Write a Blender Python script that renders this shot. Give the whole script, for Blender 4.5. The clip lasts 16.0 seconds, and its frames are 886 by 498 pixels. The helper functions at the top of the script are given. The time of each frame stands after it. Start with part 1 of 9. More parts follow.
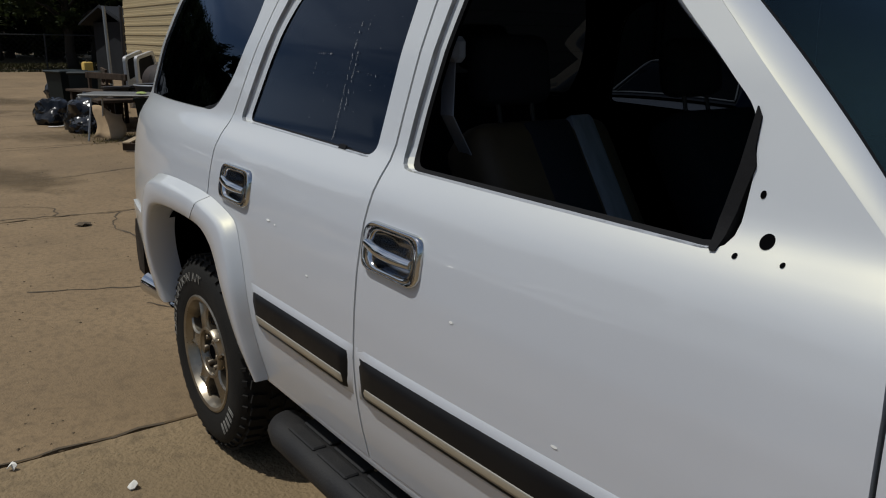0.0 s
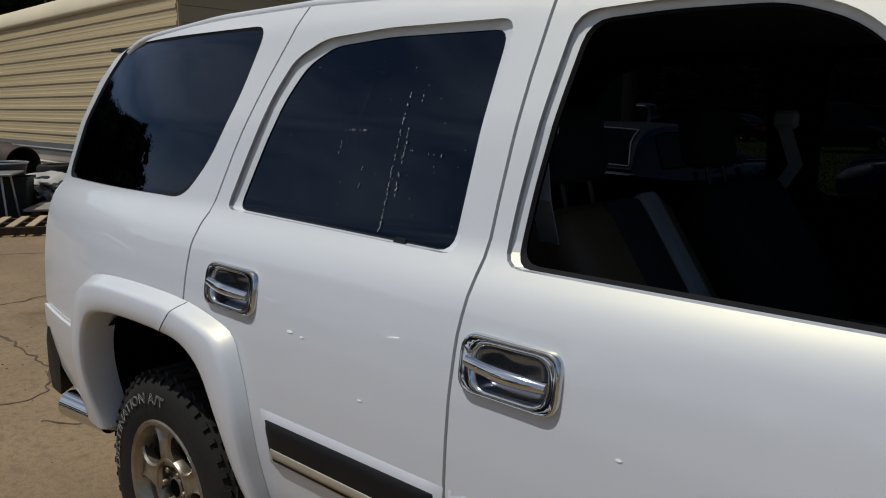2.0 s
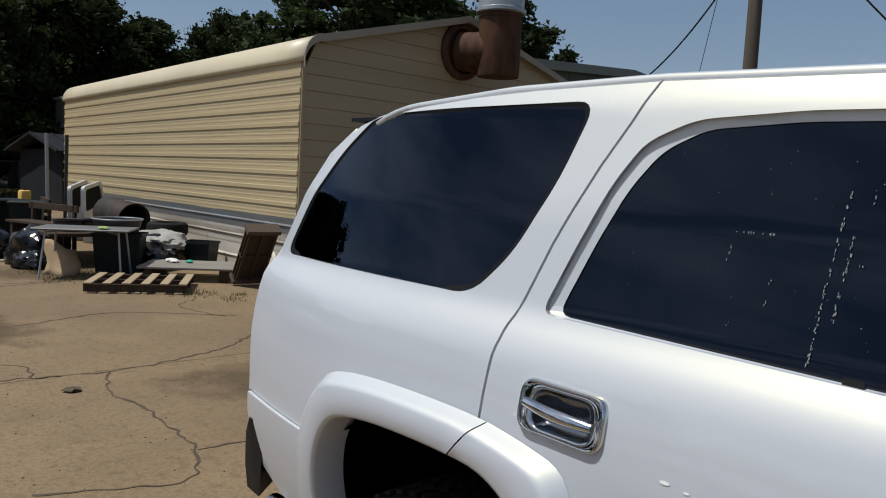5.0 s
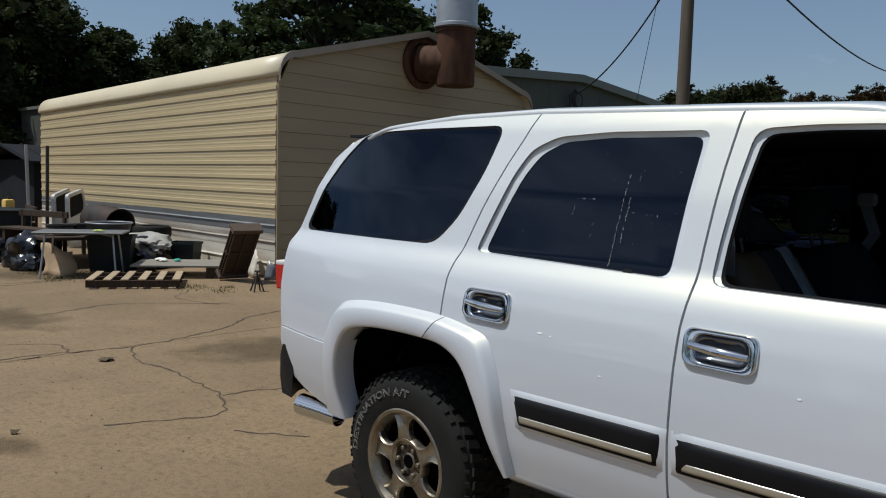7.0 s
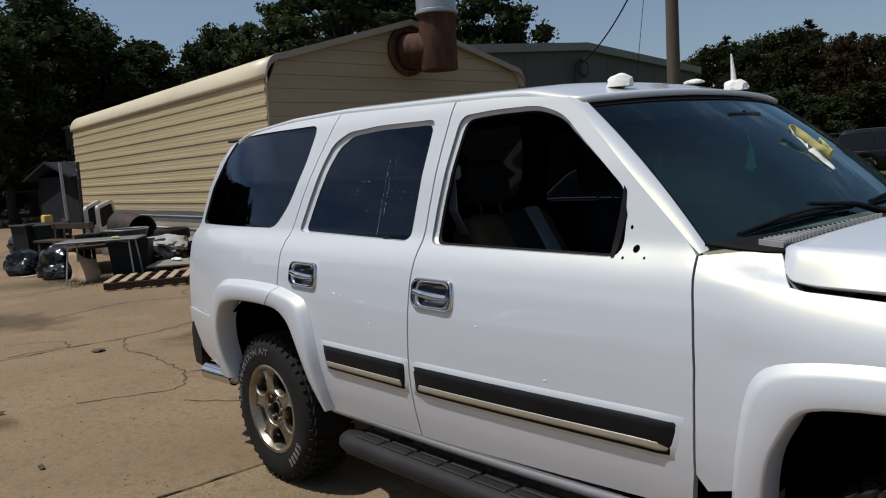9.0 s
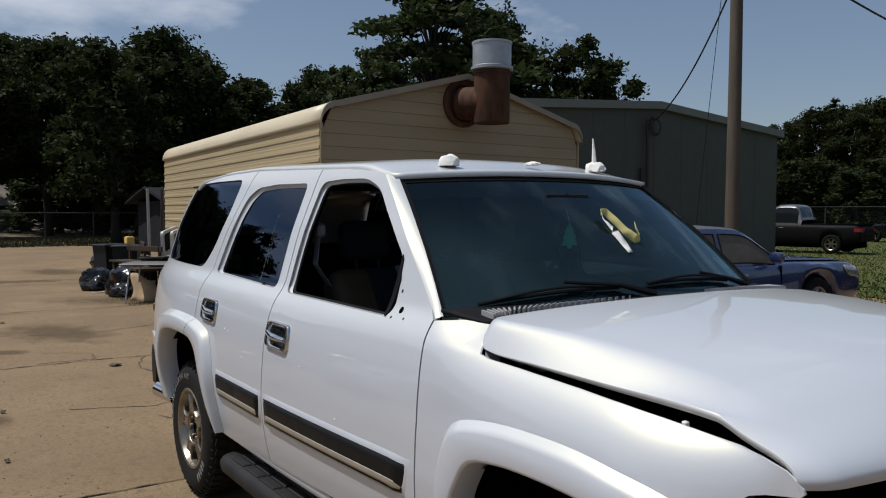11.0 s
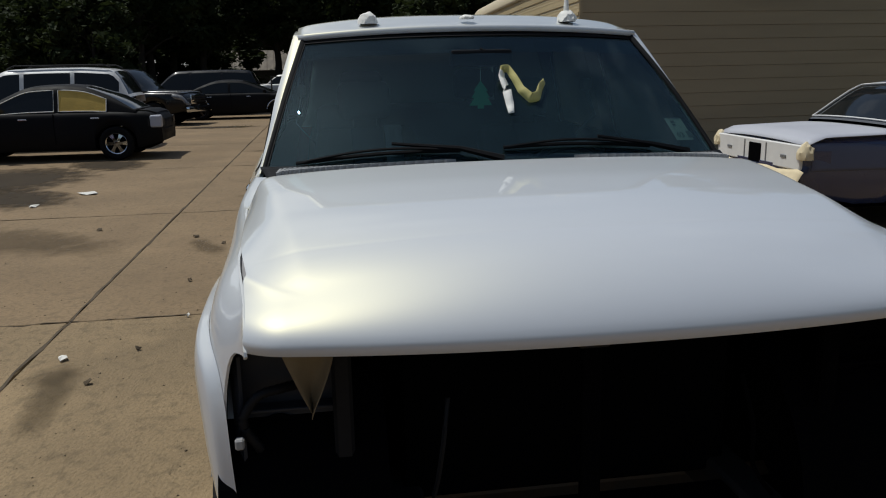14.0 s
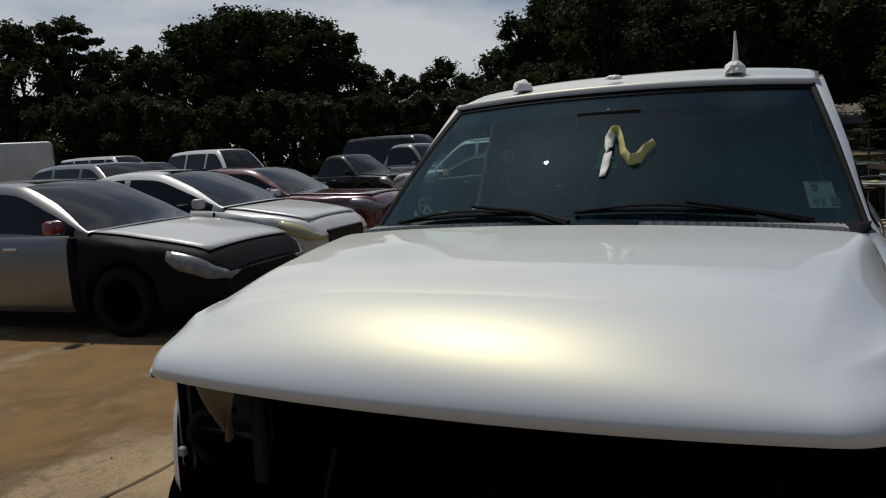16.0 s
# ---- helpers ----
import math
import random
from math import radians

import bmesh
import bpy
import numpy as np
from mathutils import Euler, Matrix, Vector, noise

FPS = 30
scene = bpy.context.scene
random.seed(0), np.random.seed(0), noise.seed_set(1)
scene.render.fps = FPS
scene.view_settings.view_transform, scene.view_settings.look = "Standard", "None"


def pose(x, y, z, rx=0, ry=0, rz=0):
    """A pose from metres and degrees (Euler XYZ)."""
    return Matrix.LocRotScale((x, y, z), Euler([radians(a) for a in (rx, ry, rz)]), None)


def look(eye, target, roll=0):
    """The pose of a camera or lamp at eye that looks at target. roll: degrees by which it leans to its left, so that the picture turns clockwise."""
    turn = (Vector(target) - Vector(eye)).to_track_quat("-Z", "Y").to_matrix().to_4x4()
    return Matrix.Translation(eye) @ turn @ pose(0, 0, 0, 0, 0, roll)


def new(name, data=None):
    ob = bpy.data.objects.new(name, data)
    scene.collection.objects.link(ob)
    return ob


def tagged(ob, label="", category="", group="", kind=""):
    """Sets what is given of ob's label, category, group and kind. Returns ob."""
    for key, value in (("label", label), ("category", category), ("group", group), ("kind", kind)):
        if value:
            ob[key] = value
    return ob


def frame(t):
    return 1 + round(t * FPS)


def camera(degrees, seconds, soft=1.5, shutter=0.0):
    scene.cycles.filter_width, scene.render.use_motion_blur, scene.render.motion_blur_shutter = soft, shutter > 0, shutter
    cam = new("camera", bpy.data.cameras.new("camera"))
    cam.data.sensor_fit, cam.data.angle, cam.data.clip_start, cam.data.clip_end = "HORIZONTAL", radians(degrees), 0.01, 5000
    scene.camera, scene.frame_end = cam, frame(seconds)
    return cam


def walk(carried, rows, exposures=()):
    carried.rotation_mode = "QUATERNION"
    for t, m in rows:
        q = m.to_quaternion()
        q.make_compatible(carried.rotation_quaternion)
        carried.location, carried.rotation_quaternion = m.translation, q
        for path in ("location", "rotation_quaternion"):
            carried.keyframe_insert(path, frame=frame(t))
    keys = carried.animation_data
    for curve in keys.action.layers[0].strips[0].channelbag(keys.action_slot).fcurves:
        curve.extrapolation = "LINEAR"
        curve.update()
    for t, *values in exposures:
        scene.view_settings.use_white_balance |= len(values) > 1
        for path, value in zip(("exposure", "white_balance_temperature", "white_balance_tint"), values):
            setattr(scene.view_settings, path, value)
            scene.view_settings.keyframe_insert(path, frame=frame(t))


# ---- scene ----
cam = camera(59.1, 16.0, soft=1.1)
PATH = [
    (0, (2.729, -1.831, 1.53), (1.181, -0.675, 1.014), 0.9),
    (0.5, (2.593, -1.828, 1.51), (1.062, -0.636, 1.028), 0.4),
    (1, (2.447, -1.84, 1.531), (0.991, -0.558, 1.044), -0.4),
    (1.5, (2.292, -1.897, 1.527), (0.862, -0.59, 1.029), 0.8),
    (2, (2.14, -1.991, 1.534), (0.814, -0.535, 1.186), 0.2),
    (2.5, (2.047, -2.012, 1.539), (0.705, -0.58, 1.15), -1.3),
    (3, (1.915, -1.963, 1.525), (0.514, -0.579, 1.175), -2.9),
    (3.5, (1.765, -1.887, 1.556), (0.261, -0.594, 1.3), -2.5),
    (4, (1.682, -1.896, 1.548), (0.173, -0.603, 1.325), 0.8),
    (4.5, (1.496, -2.012, 1.559), (0.028, -0.663, 1.39), 2.4),
    (4.7, (1.424, -2.082, 1.557), (-0.038, -0.729, 1.384), 3.0),
    (6.8, (2.1, -2.97, 1.571), (0.679, -1.574, 1.402), 0.0),
    (7, (2.301, -3.047, 1.524), (0.904, -1.625, 1.36), 1.6),
    (7.5, (2.642, -3.054, 1.549), (1.306, -1.592, 1.27), -0.7),
    (8, (2.964, -3.039, 1.553), (1.609, -1.596, 1.266), -1.2),
    (8.5, (3.268, -2.889, 1.555), (1.782, -1.558, 1.421), -1.8),
    (9, (3.475, -2.745, 1.542), (1.982, -1.432, 1.327), -3.6),
    (9.5, (3.664, -2.545, 1.55), (2.135, -1.258, 1.461), -1.7),
    (10, (3.905, -2.396, 1.552), (2.455, -1.022, 1.441), -5.0),
    (10.2, (4.032, -2.37, 1.561), (2.546, -1.036, 1.45), -4.0),
    (12.3, (4.707, -1.641, 1.607), (2.891, -0.825, 1.416), 0.4),
    (12.5, (4.772, -1.536, 1.599), (2.937, -0.777, 1.36), -0.2),
    (13, (4.855, -1.211, 1.581), (2.987, -0.55, 1.311), -0.2),
    (13.5, (4.943, -0.908, 1.559), (3.049, -0.405, 1.159), -3.7),
    (14, (5.046, -0.589, 1.586), (3.117, -0.302, 1.143), -1.2),
    (14.5, (5.004, -0.251, 1.556), (3.043, -0.21, 1.165), -2.6),
    (15, (4.94, 0.065, 1.575), (2.986, -0.002, 1.153), -4.7),
    (15.5, (4.952, 0.447, 1.568), (3.027, 0.017, 1.235), -3.7),
    (16, (4.907, 0.687, 1.549), (3.115, -0.165, 1.301), -3.0),
]
walk(cam, [(t, look(eye, target, roll)) for t, eye, target, roll in PATH], exposures=[(0, -0.63, 6350, 8), (1.5, -0.5, 6350, 9), (3, -0.43, 6400, 9), (4, -0.3, 6350, 9), (7, -0.18, 6100, 7), (10, -0.24, 6300, 11), (12.5, -0.22, 6300, 10), (14.5, -0.61, 6350, 7), (16, -0.65, 6550, 9)])

# ---- light ----
SUN_DIR = Vector((-0.22, -0.36, 0.905)).normalized()
SUN_EL = math.asin(SUN_DIR.z)
SUN_AZ = math.atan2(SUN_DIR.x, SUN_DIR.y)

world = bpy.data.worlds.new("hazy_sky")
scene.world = world
world.use_nodes = True
wn, wl = world.node_tree.nodes, world.node_tree.links
wn.clear()
w_out = wn.new("ShaderNodeOutputWorld")
w_bg = wn.new("ShaderNodeBackground")
w_sky = wn.new("ShaderNodeTexSky")
w_sky.sky_type = 'NISHITA'
w_sky.sun_disc = False
w_sky.sun_elevation = SUN_EL
w_sky.sun_rotation = SUN_AZ
w_sky.air_density, w_sky.dust_density, w_sky.ozone_density = 1.0, 1.2, 2.2
w_co = wn.new("ShaderNodeTexCoord")
w_map = wn.new("ShaderNodeMapping")
w_map.inputs["Scale"].default_value = (1.6, 1.6, 4.5)
w_map.inputs["Location"].default_value = (0.35, 1.2, 0.2)
w_noise = wn.new("ShaderNodeTexNoise")
w_noise.inputs["Scale"].default_value = 1.7
w_noise.inputs["Detail"].default_value = 7.0
w_noise.inputs["Roughness"].default_value = 0.55
w_ramp = wn.new("ShaderNodeValToRGB")
w_ramp.color_ramp.elements[0].position = 0.58
w_ramp.color_ramp.elements[0].color = (0.055, 0.055, 0.058, 1)
w_ramp.color_ramp.elements[1].position = 0.80
w_ramp.color_ramp.elements[1].color = (0.75, 0.75, 0.75, 1)
w_mix = wn.new("ShaderNodeMix")
w_mix.data_type = 'RGBA'
w_mix.inputs[7].default_value = (11.5, 11.6, 12.0, 1)
wl.new(w_co.outputs["Generated"], w_map.inputs["Vector"])
wl.new(w_map.outputs["Vector"], w_noise.inputs["Vector"])
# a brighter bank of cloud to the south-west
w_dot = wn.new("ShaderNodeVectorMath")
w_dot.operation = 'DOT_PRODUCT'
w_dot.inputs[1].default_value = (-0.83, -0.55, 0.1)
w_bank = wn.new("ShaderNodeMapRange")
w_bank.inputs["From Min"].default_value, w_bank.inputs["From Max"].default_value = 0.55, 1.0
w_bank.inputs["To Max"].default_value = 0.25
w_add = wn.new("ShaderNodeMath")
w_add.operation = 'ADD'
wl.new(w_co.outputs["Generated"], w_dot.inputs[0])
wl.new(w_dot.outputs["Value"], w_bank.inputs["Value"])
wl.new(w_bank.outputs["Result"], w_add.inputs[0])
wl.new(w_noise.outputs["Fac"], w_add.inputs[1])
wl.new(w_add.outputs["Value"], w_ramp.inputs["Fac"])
wl.new(w_ramp.outputs["Color"], w_mix.inputs[0])
wl.new(w_sky.outputs["Color"], w_mix.inputs[6])
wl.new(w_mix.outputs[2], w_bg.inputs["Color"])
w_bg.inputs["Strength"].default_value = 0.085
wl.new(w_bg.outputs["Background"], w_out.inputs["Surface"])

sun_data = bpy.data.lights.new("sun", 'SUN')
sun_data.energy = 4.2
sun_data.angle = radians(0.55)
sun_data.color = (1.0, 0.965, 0.90)
sun = new("sun", sun_data)
sun.matrix_world = look(tuple(SUN_DIR * 60), (0, 0, 0))


# ---- materials ----
def socket(sh, name, value):
    sh.inputs[name].default_value = value


def material(name, color, rough=0.5, metal=0.0, spec=0.5, coat=0.0, coat_rough=0.03, vary=0.0, scale=6.0, fine=0.0, fine_scale=60.0,
             bump=0.0, bump_scale=80.0, patchy=0.0, second=None, alpha=None, trans=0.0, emit=None, tint=None, rough_vary=0.0, per_object=0.0, stretch=(1, 1, 1)):
    """Principled surface with variation at two scales and fine relief, in object space (metres)."""
    m = bpy.data.materials.new(name)
    m.use_nodes = True
    nt = m.node_tree
    sh = nt.nodes["Principled BSDF"]
    col = (*color, 1.0)
    socket(sh, "Base Color", col)
    socket(sh, "Roughness", rough)
    socket(sh, "Metallic", metal)
    socket(sh, "Specular IOR Level", spec)
    socket(sh, "Coat Weight", coat)
    socket(sh, "Coat Roughness", coat_rough)
    socket(sh, "Transmission Weight", trans)
    if tint:
        socket(sh, "Specular Tint", (*tint, 1))
    if emit:
        socket(sh, "Emission Color", (*emit[0], 1))
        socket(sh, "Emission Strength", emit[1])
    co = nt.nodes.new("ShaderNodeTexCoord")
    mp = nt.nodes.new("ShaderNodeMapping")
    mp.inputs["Scale"].default_value = stretch
    nt.links.new(co.outputs["Object"], mp.inputs["Vector"])
    last = None

    def noise_node(sc, detail):
        n = nt.nodes.new("ShaderNodeTexNoise")
        n.inputs["Scale"].default_value = sc
        n.inputs["Detail"].default_value = detail
        nt.links.new(mp.outputs["Vector"], n.inputs["Vector"])
        return n

    def mixed(fac, a, b):
        mx = nt.nodes.new("ShaderNodeMix")
        mx.data_type = 'RGBA'
        nt.links.new(fac, mx.inputs[0])
        if a is None:
            mx.inputs[6].default_value = col
        else:
            nt.links.new(a, mx.inputs[6])
        mx.inputs[7].default_value = (*b, 1)
        return mx.outputs[2]

    def ramp(src, lo, hi, top=1.0):
        r = nt.nodes.new("ShaderNodeMapRange")
        r.inputs["From Min"].default_value = lo
        r.inputs["From Max"].default_value = hi
        r.inputs["To Max"].default_value = top
        nt.links.new(src, r.inputs["Value"])
        return r.outputs["Result"]

    if vary:
        b = second or tuple(c * 0.55 for c in color)
        last = mixed(ramp(noise_node(scale, 5).outputs["Fac"], 0.38, 0.72, vary), last, b)
    if fine:
        last = mixed(ramp(noise_node(fine_scale, 3).outputs["Fac"], 0.45, 0.75, fine), last, tuple(c * 0.5 for c in color))
    if patchy:
        last = mixed(ramp(noise_node(0.33, 6).outputs["Fac"], 0.46, 0.66, patchy), last, tuple(c * 0.55 for c in color))
        last = mixed(ramp(noise_node(3.1, 8).outputs["Fac"], 0.55, 0.72, patchy * 0.8), last, tuple(c * 0.6 for c in color))
        last = mixed(ramp(noise_node(13.0, 7).outputs["Fac"], 0.52, 0.68, patchy * 0.9), last, tuple(c * 0.42 for c in color))
        last = mixed(ramp(noise_node(1.1, 7).outputs["Fac"], 0.54, 0.70, patchy * 0.6), last, tuple(min(1.0, c * 1.3) for c in color))
    if per_object:
        info = nt.nodes.new("ShaderNodeObjectInfo")
        last = mixed(ramp(info.outputs["Random"], 0.0, 1.0, per_object), last, tuple(c * 0.6 for c in color))
    if last is not None:
        nt.links.new(last, sh.inputs["Base Color"])
    if rough_vary:
        r = nt.nodes.new("ShaderNodeMapRange")
        r.inputs["From Min"].default_value, r.inputs["From Max"].default_value = 0.3, 0.7
        r.inputs["To Min"].default_value, r.inputs["To Max"].default_value = max(0.02, rough - rough_vary), min(1, rough + rough_vary)
        nt.links.new(noise_node(scale * 2.3, 4).outputs["Fac"], r.inputs["Value"])
        nt.links.new(r.outputs["Result"], sh.inputs["Roughness"])
    if bump:
        bn = nt.nodes.new("ShaderNodeBump")
        bn.inputs["Strength"].default_value = bump
        bn.inputs["Distance"].default_value = 0.01
        nt.links.new(noise_node(bump_scale, 4).outputs["Fac"], bn.inputs["Height"])
        nt.links.new(bn.outputs["Normal"], sh.inputs["Normal"])
    if alpha is not None:
        socket(sh, "Alpha", alpha)
    return m


PEARL = material("pearl_white_paint", (0.545, 0.578, 0.655), 0.8, spec=0.0, coat=1.0, coat_rough=0.015, vary=0.05, scale=1.3)
# pearl flake: a broad yellowish lobe under the clear coat
_nt = PEARL.node_tree
_gl = _nt.nodes.new("ShaderNodeBsdfGlossy")
_gl.inputs["Color"].default_value = (1.0, 0.93, 0.55, 1)
_gl.inputs["Roughness"].default_value = 0.47
_mx = _nt.nodes.new("ShaderNodeMixShader")
_mx.inputs["Fac"].default_value = 0.15
_nt.links.new(_nt.nodes["Principled BSDF"].outputs["BSDF"], _mx.inputs[1])
_nt.links.new(_gl.outputs["BSDF"], _mx.inputs[2])
_nt.links.new(_mx.outputs["Shader"], _nt.nodes["Material Output"].inputs["Surface"])
PRIMER = material("grey_primer", (0.42, 0.42, 0.44), 0.55, vary=0.4, scale=3, fine=0.15)
BLACK_PLASTIC = material("black_plastic", (0.012, 0.012, 0.013), 0.5, spec=0.22, vary=0.4, scale=9, second=(0.022, 0.022, 0.022), bump=0.15, bump_scale=300)
TRIM_BLACK = material("satin_black_trim", (0.009, 0.009, 0.010), 0.38, spec=0.12, vary=0.35, scale=7, second=(0.016, 0.016, 0.016), rough_vary=0.08)
STEP_RUBBER = material("ribbed_step_rubber", (0.013, 0.013, 0.014), 0.6, spec=0.28, vary=0.5, scale=9, second=(0.028, 0.026, 0.024), bump=0.2, bump_scale=180)
CHAMPAGNE = material("champagne_trim", (0.52, 0.49, 0.41), 0.3, metal=0.6, vary=0.2, scale=12)
CHROME = material("chrome", (0.62, 0.64, 0.66), 0.07, metal=1.0, rough_vary=0.03)
CHROME_DARK = material("handle_recess", (0.22, 0.235, 0.26), 0.13, metal=0.9)
RUBBER = material("tyre_rubber", (0.010, 0.0098, 0.0092), 0.82, spec=0.25, vary=0.6, scale=8, second=(0.022, 0.0195, 0.016), bump=0.2, bump_scale=160)
LETTER = material("worn_white_lettering", (0.26, 0.25, 0.225), 0.75, vary=0.7, scale=60, second=(0.07, 0.065, 0.06))
ALLOY = material("brushed_alloy", (0.34, 0.305, 0.245), 0.34, metal=0.85, vary=0.8, scale=11, second=(0.13, 0.10, 0.068), rough_vary=0.1)
ALLOY_DIRTY = material("dirty_hub", (0.22, 0.185, 0.14), 0.5, metal=0.7, vary=0.6, scale=25)
SEAL = material("window_seal", (0.008, 0.008, 0.009), 0.7, spec=0.12, bump=0.1)
# near-black with the shade of cavities, gaps and wheel wells put in
SHADE_BLACK = material("shade_black", (0.003, 0.003, 0.0035), 0.95, spec=0.0)
# inner steel with the engine bay's shade put into its colour
CAVITY_STEEL = material("shaded_inner_steel", (0.007, 0.008, 0.011), 0.6, spec=0.2, vary=0.5, scale=8)
COWL_SLAT = material("pale_cowl_slat", (0.32, 0.32, 0.32), 0.6, vary=0.3, scale=20)
SAND = material("pale_sand_grit", (0.33, 0.26, 0.155), 0.9, vary=0.4, scale=9)
# masking paper darkened for the shade under the hood
SHADED_PAPER = material("shaded_masking_paper", (0.2, 0.16, 0.1), 0.85, vary=0.5, scale=7, second=(0.14, 0.11, 0.07), bump=0.2, bump_scale=30)
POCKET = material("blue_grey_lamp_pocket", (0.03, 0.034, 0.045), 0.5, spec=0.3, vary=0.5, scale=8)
# grey cloth with the dark cabin's shade put into its colour
SEAT = material("shaded_seat_cloth", (0.014, 0.016, 0.022), 0.9, spec=0.2, vary=0.4, scale=15, bump=0.3, bump_scale=400)
# pale stripe cloth; sunlight on the cushion is put into it too
SEAT_LIGHT = material("pale_sunlit_seat_cloth", (0.18, 0.2, 0.24), 0.9, vary=0.5, scale=9, second=(0.08, 0.09, 0.11), stretch=(1, 5, 1), bump=0.3, bump_scale=300)
SEAT_TAN = material("tan_seat_leather", (0.06, 0.042, 0.024), 0.6, spec=0.3, vary=0.3, scale=10)
BELT = material("seat_belt", (0.2, 0.22, 0.27), 0.8)
DASH = material("dash_plastic", (0.30, 0.28, 0.20), 0.6, vary=0.4, scale=6, bump=0.2, bump_scale=350)
MASK_PAPER = material("masking_paper", (0.66, 0.56, 0.37), 0.85, vary=0.5, scale=7, second=(0.5, 0.41, 0.25), bump=0.2, bump_scale=30)
MASK_WHITE = material("crumpled_white_tape", (0.78, 0.77, 0.72), 0.8, vary=0.3, scale=30, bump=0.4, bump_scale=60)
MASK_YELLOW = material("yellow_masking_paper", (0.5, 0.45, 0.17), 0.8, vary=0.4, scale=20, second=(0.36, 0.32, 0.12))
AIR_GREEN = material("green_card", (0.02, 0.32, 0.22), 0.7)
STICKER = material("inspection_sticker", (0.15, 0.185, 0.185), 0.5, vary=0.4, scale=60)
INK = material("sticker_ink", (0.03, 0.04, 0.05), 0.6)
CONCRETE = material("worn_tan_concrete", (0.252, 0.173, 0.091), 0.86, vary=0.6, scale=0.9, second=(0.162, 0.106, 0.053), fine=0.75, fine_scale=34, bump=0.5, bump_scale=90, patchy=0.5, per_object=0.14)
CONCRETE_ROUGH = material("exposed_aggregate_concrete", (0.315, 0.226, 0.122), 0.9, vary=0.5, scale=2.2, second=(0.2, 0.137, 0.073), fine=0.9, fine_scale=48, bump=1.0, bump_scale=60, patchy=0.8)
JOINT = material("joint_dirt", (0.062, 0.045, 0.027), 0.95, vary=0.6, scale=6, second=(0.12, 0.09, 0.055))
DIRT = material("dirt_and_leaves", (0.10, 0.072, 0.042), 0.95, vary=0.7, scale=6, second=(0.045, 0.032, 0.02), bump=0.6, bump_scale=40)
EARTH = material("bare_earth", (0.13, 0.10, 0.06), 0.95, vary=0.6, scale=0.3, second=(0.08, 0.075, 0.032), fine=0.4, fine_scale=14, bump=0.5, bump_scale=20)
GRASS = material("grass_blades", (0.068, 0.088, 0.022), 0.85, spec=0.15, vary=0.6, scale=0.3, second=(0.125, 0.105, 0.042), fine=0.3, fine_scale=9)
# grass by the woods, the trees' shade put into its colour
SHADED_GRASS = material("shaded_wood_grass", (0.045, 0.045, 0.016), 0.85, spec=0.15, vary=0.6, scale=0.6, second=(0.07, 0.055, 0.026))
WEED = material("dry_weeds", (0.17, 0.14, 0.055), 0.85, spec=0.15, vary=0.5, scale=5)
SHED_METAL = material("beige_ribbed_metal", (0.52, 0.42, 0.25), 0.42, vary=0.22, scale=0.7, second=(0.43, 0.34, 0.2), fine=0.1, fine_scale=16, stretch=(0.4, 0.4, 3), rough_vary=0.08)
# darker copy of the wall's beige, with the gable's shade put in
SHED_GABLE = material("shaded_beige_siding", (0.36, 0.285, 0.17), 0.5, vary=0.45, scale=0.8, second=(0.25, 0.195, 0.115), stretch=(0.5, 0.5, 4), per_object=0.18)
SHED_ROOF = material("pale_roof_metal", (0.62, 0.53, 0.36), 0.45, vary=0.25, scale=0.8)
# outbuilding boards, their colour lowered for the shade under the trees
SHADED_BOARDS = material("shaded_outbuilding_boards", (0.022, 0.024, 0.028), 0.9, spec=0.1, vary=0.5, scale=3)
SHED_TRIM = material("grey_brown_trim", (0.3, 0.26, 0.2), 0.5, vary=0.3, scale=2)
GALV = material("galvanised_sheet", (0.25, 0.265, 0.28), 0.45, metal=0.55, vary=0.6, scale=3, second=(0.2, 0.18, 0.15), stretch=(0.5, 1, 5))
WHITE_SHEET = material("dirty_white_sheet", (0.62, 0.57, 0.48), 0.55, vary=0.6, scale=2, second=(0.34, 0.27, 0.18), stretch=(0.4, 1, 4))
STREAKED = material("brown_streaked_sheet", (0.50, 0.46, 0.39), 0.65, vary=0.9, scale=1.6, second=(0.13, 0.085, 0.05), stretch=(0.25, 1, 7), fine=0.3, fine_scale=20)
RUST = material("rusted_steel", (0.092, 0.043, 0.023), 0.8, metal=0.2, spec=0.3, vary=0.9, scale=4, second=(0.035, 0.018, 0.012), bump=0.3, bump_scale=40, stretch=(2, 2, 0.6))
GALV_DUCT = material("galvanised_duct", (0.4, 0.42, 0.44), 0.4, metal=0.6, vary=0.5, scale=5, second=(0.25, 0.25, 0.26))
HALL_WALL = material("grey_green_hall_metal", (0.088, 0.09, 0.078), 0.6, spec=0.3, vary=0.5, scale=0.5, second=(0.062, 0.061, 0.054), fine=0.25, fine_scale=5, stretch=(1, 1, 0.4))
CAR_GREY_BOX = material("blue_grey_meter_box", (0.05, 0.06, 0.07), 0.5, vary=0.4, scale=5)
HALL_TRIM = material("hall_roof_trim", (0.17, 0.17, 0.15), 0.5, vary=0.2, scale=1)
POLE_WOOD = material("weathered_pole", (0.115, 0.094, 0.072), 0.9, spec=0.2, vary=0.6, scale=5, bump=0.4, bump_scale=30, stretch=(4, 4, 0.3))
CABLE = material("black_cable", (0.015, 0.015, 0.016), 0.6)
BARK = material("bark", (0.05, 0.04, 0.03), 0.95, vary=0.6, scale=5, second=(0.03, 0.025, 0.02), bump=0.6, bump_scale=20)
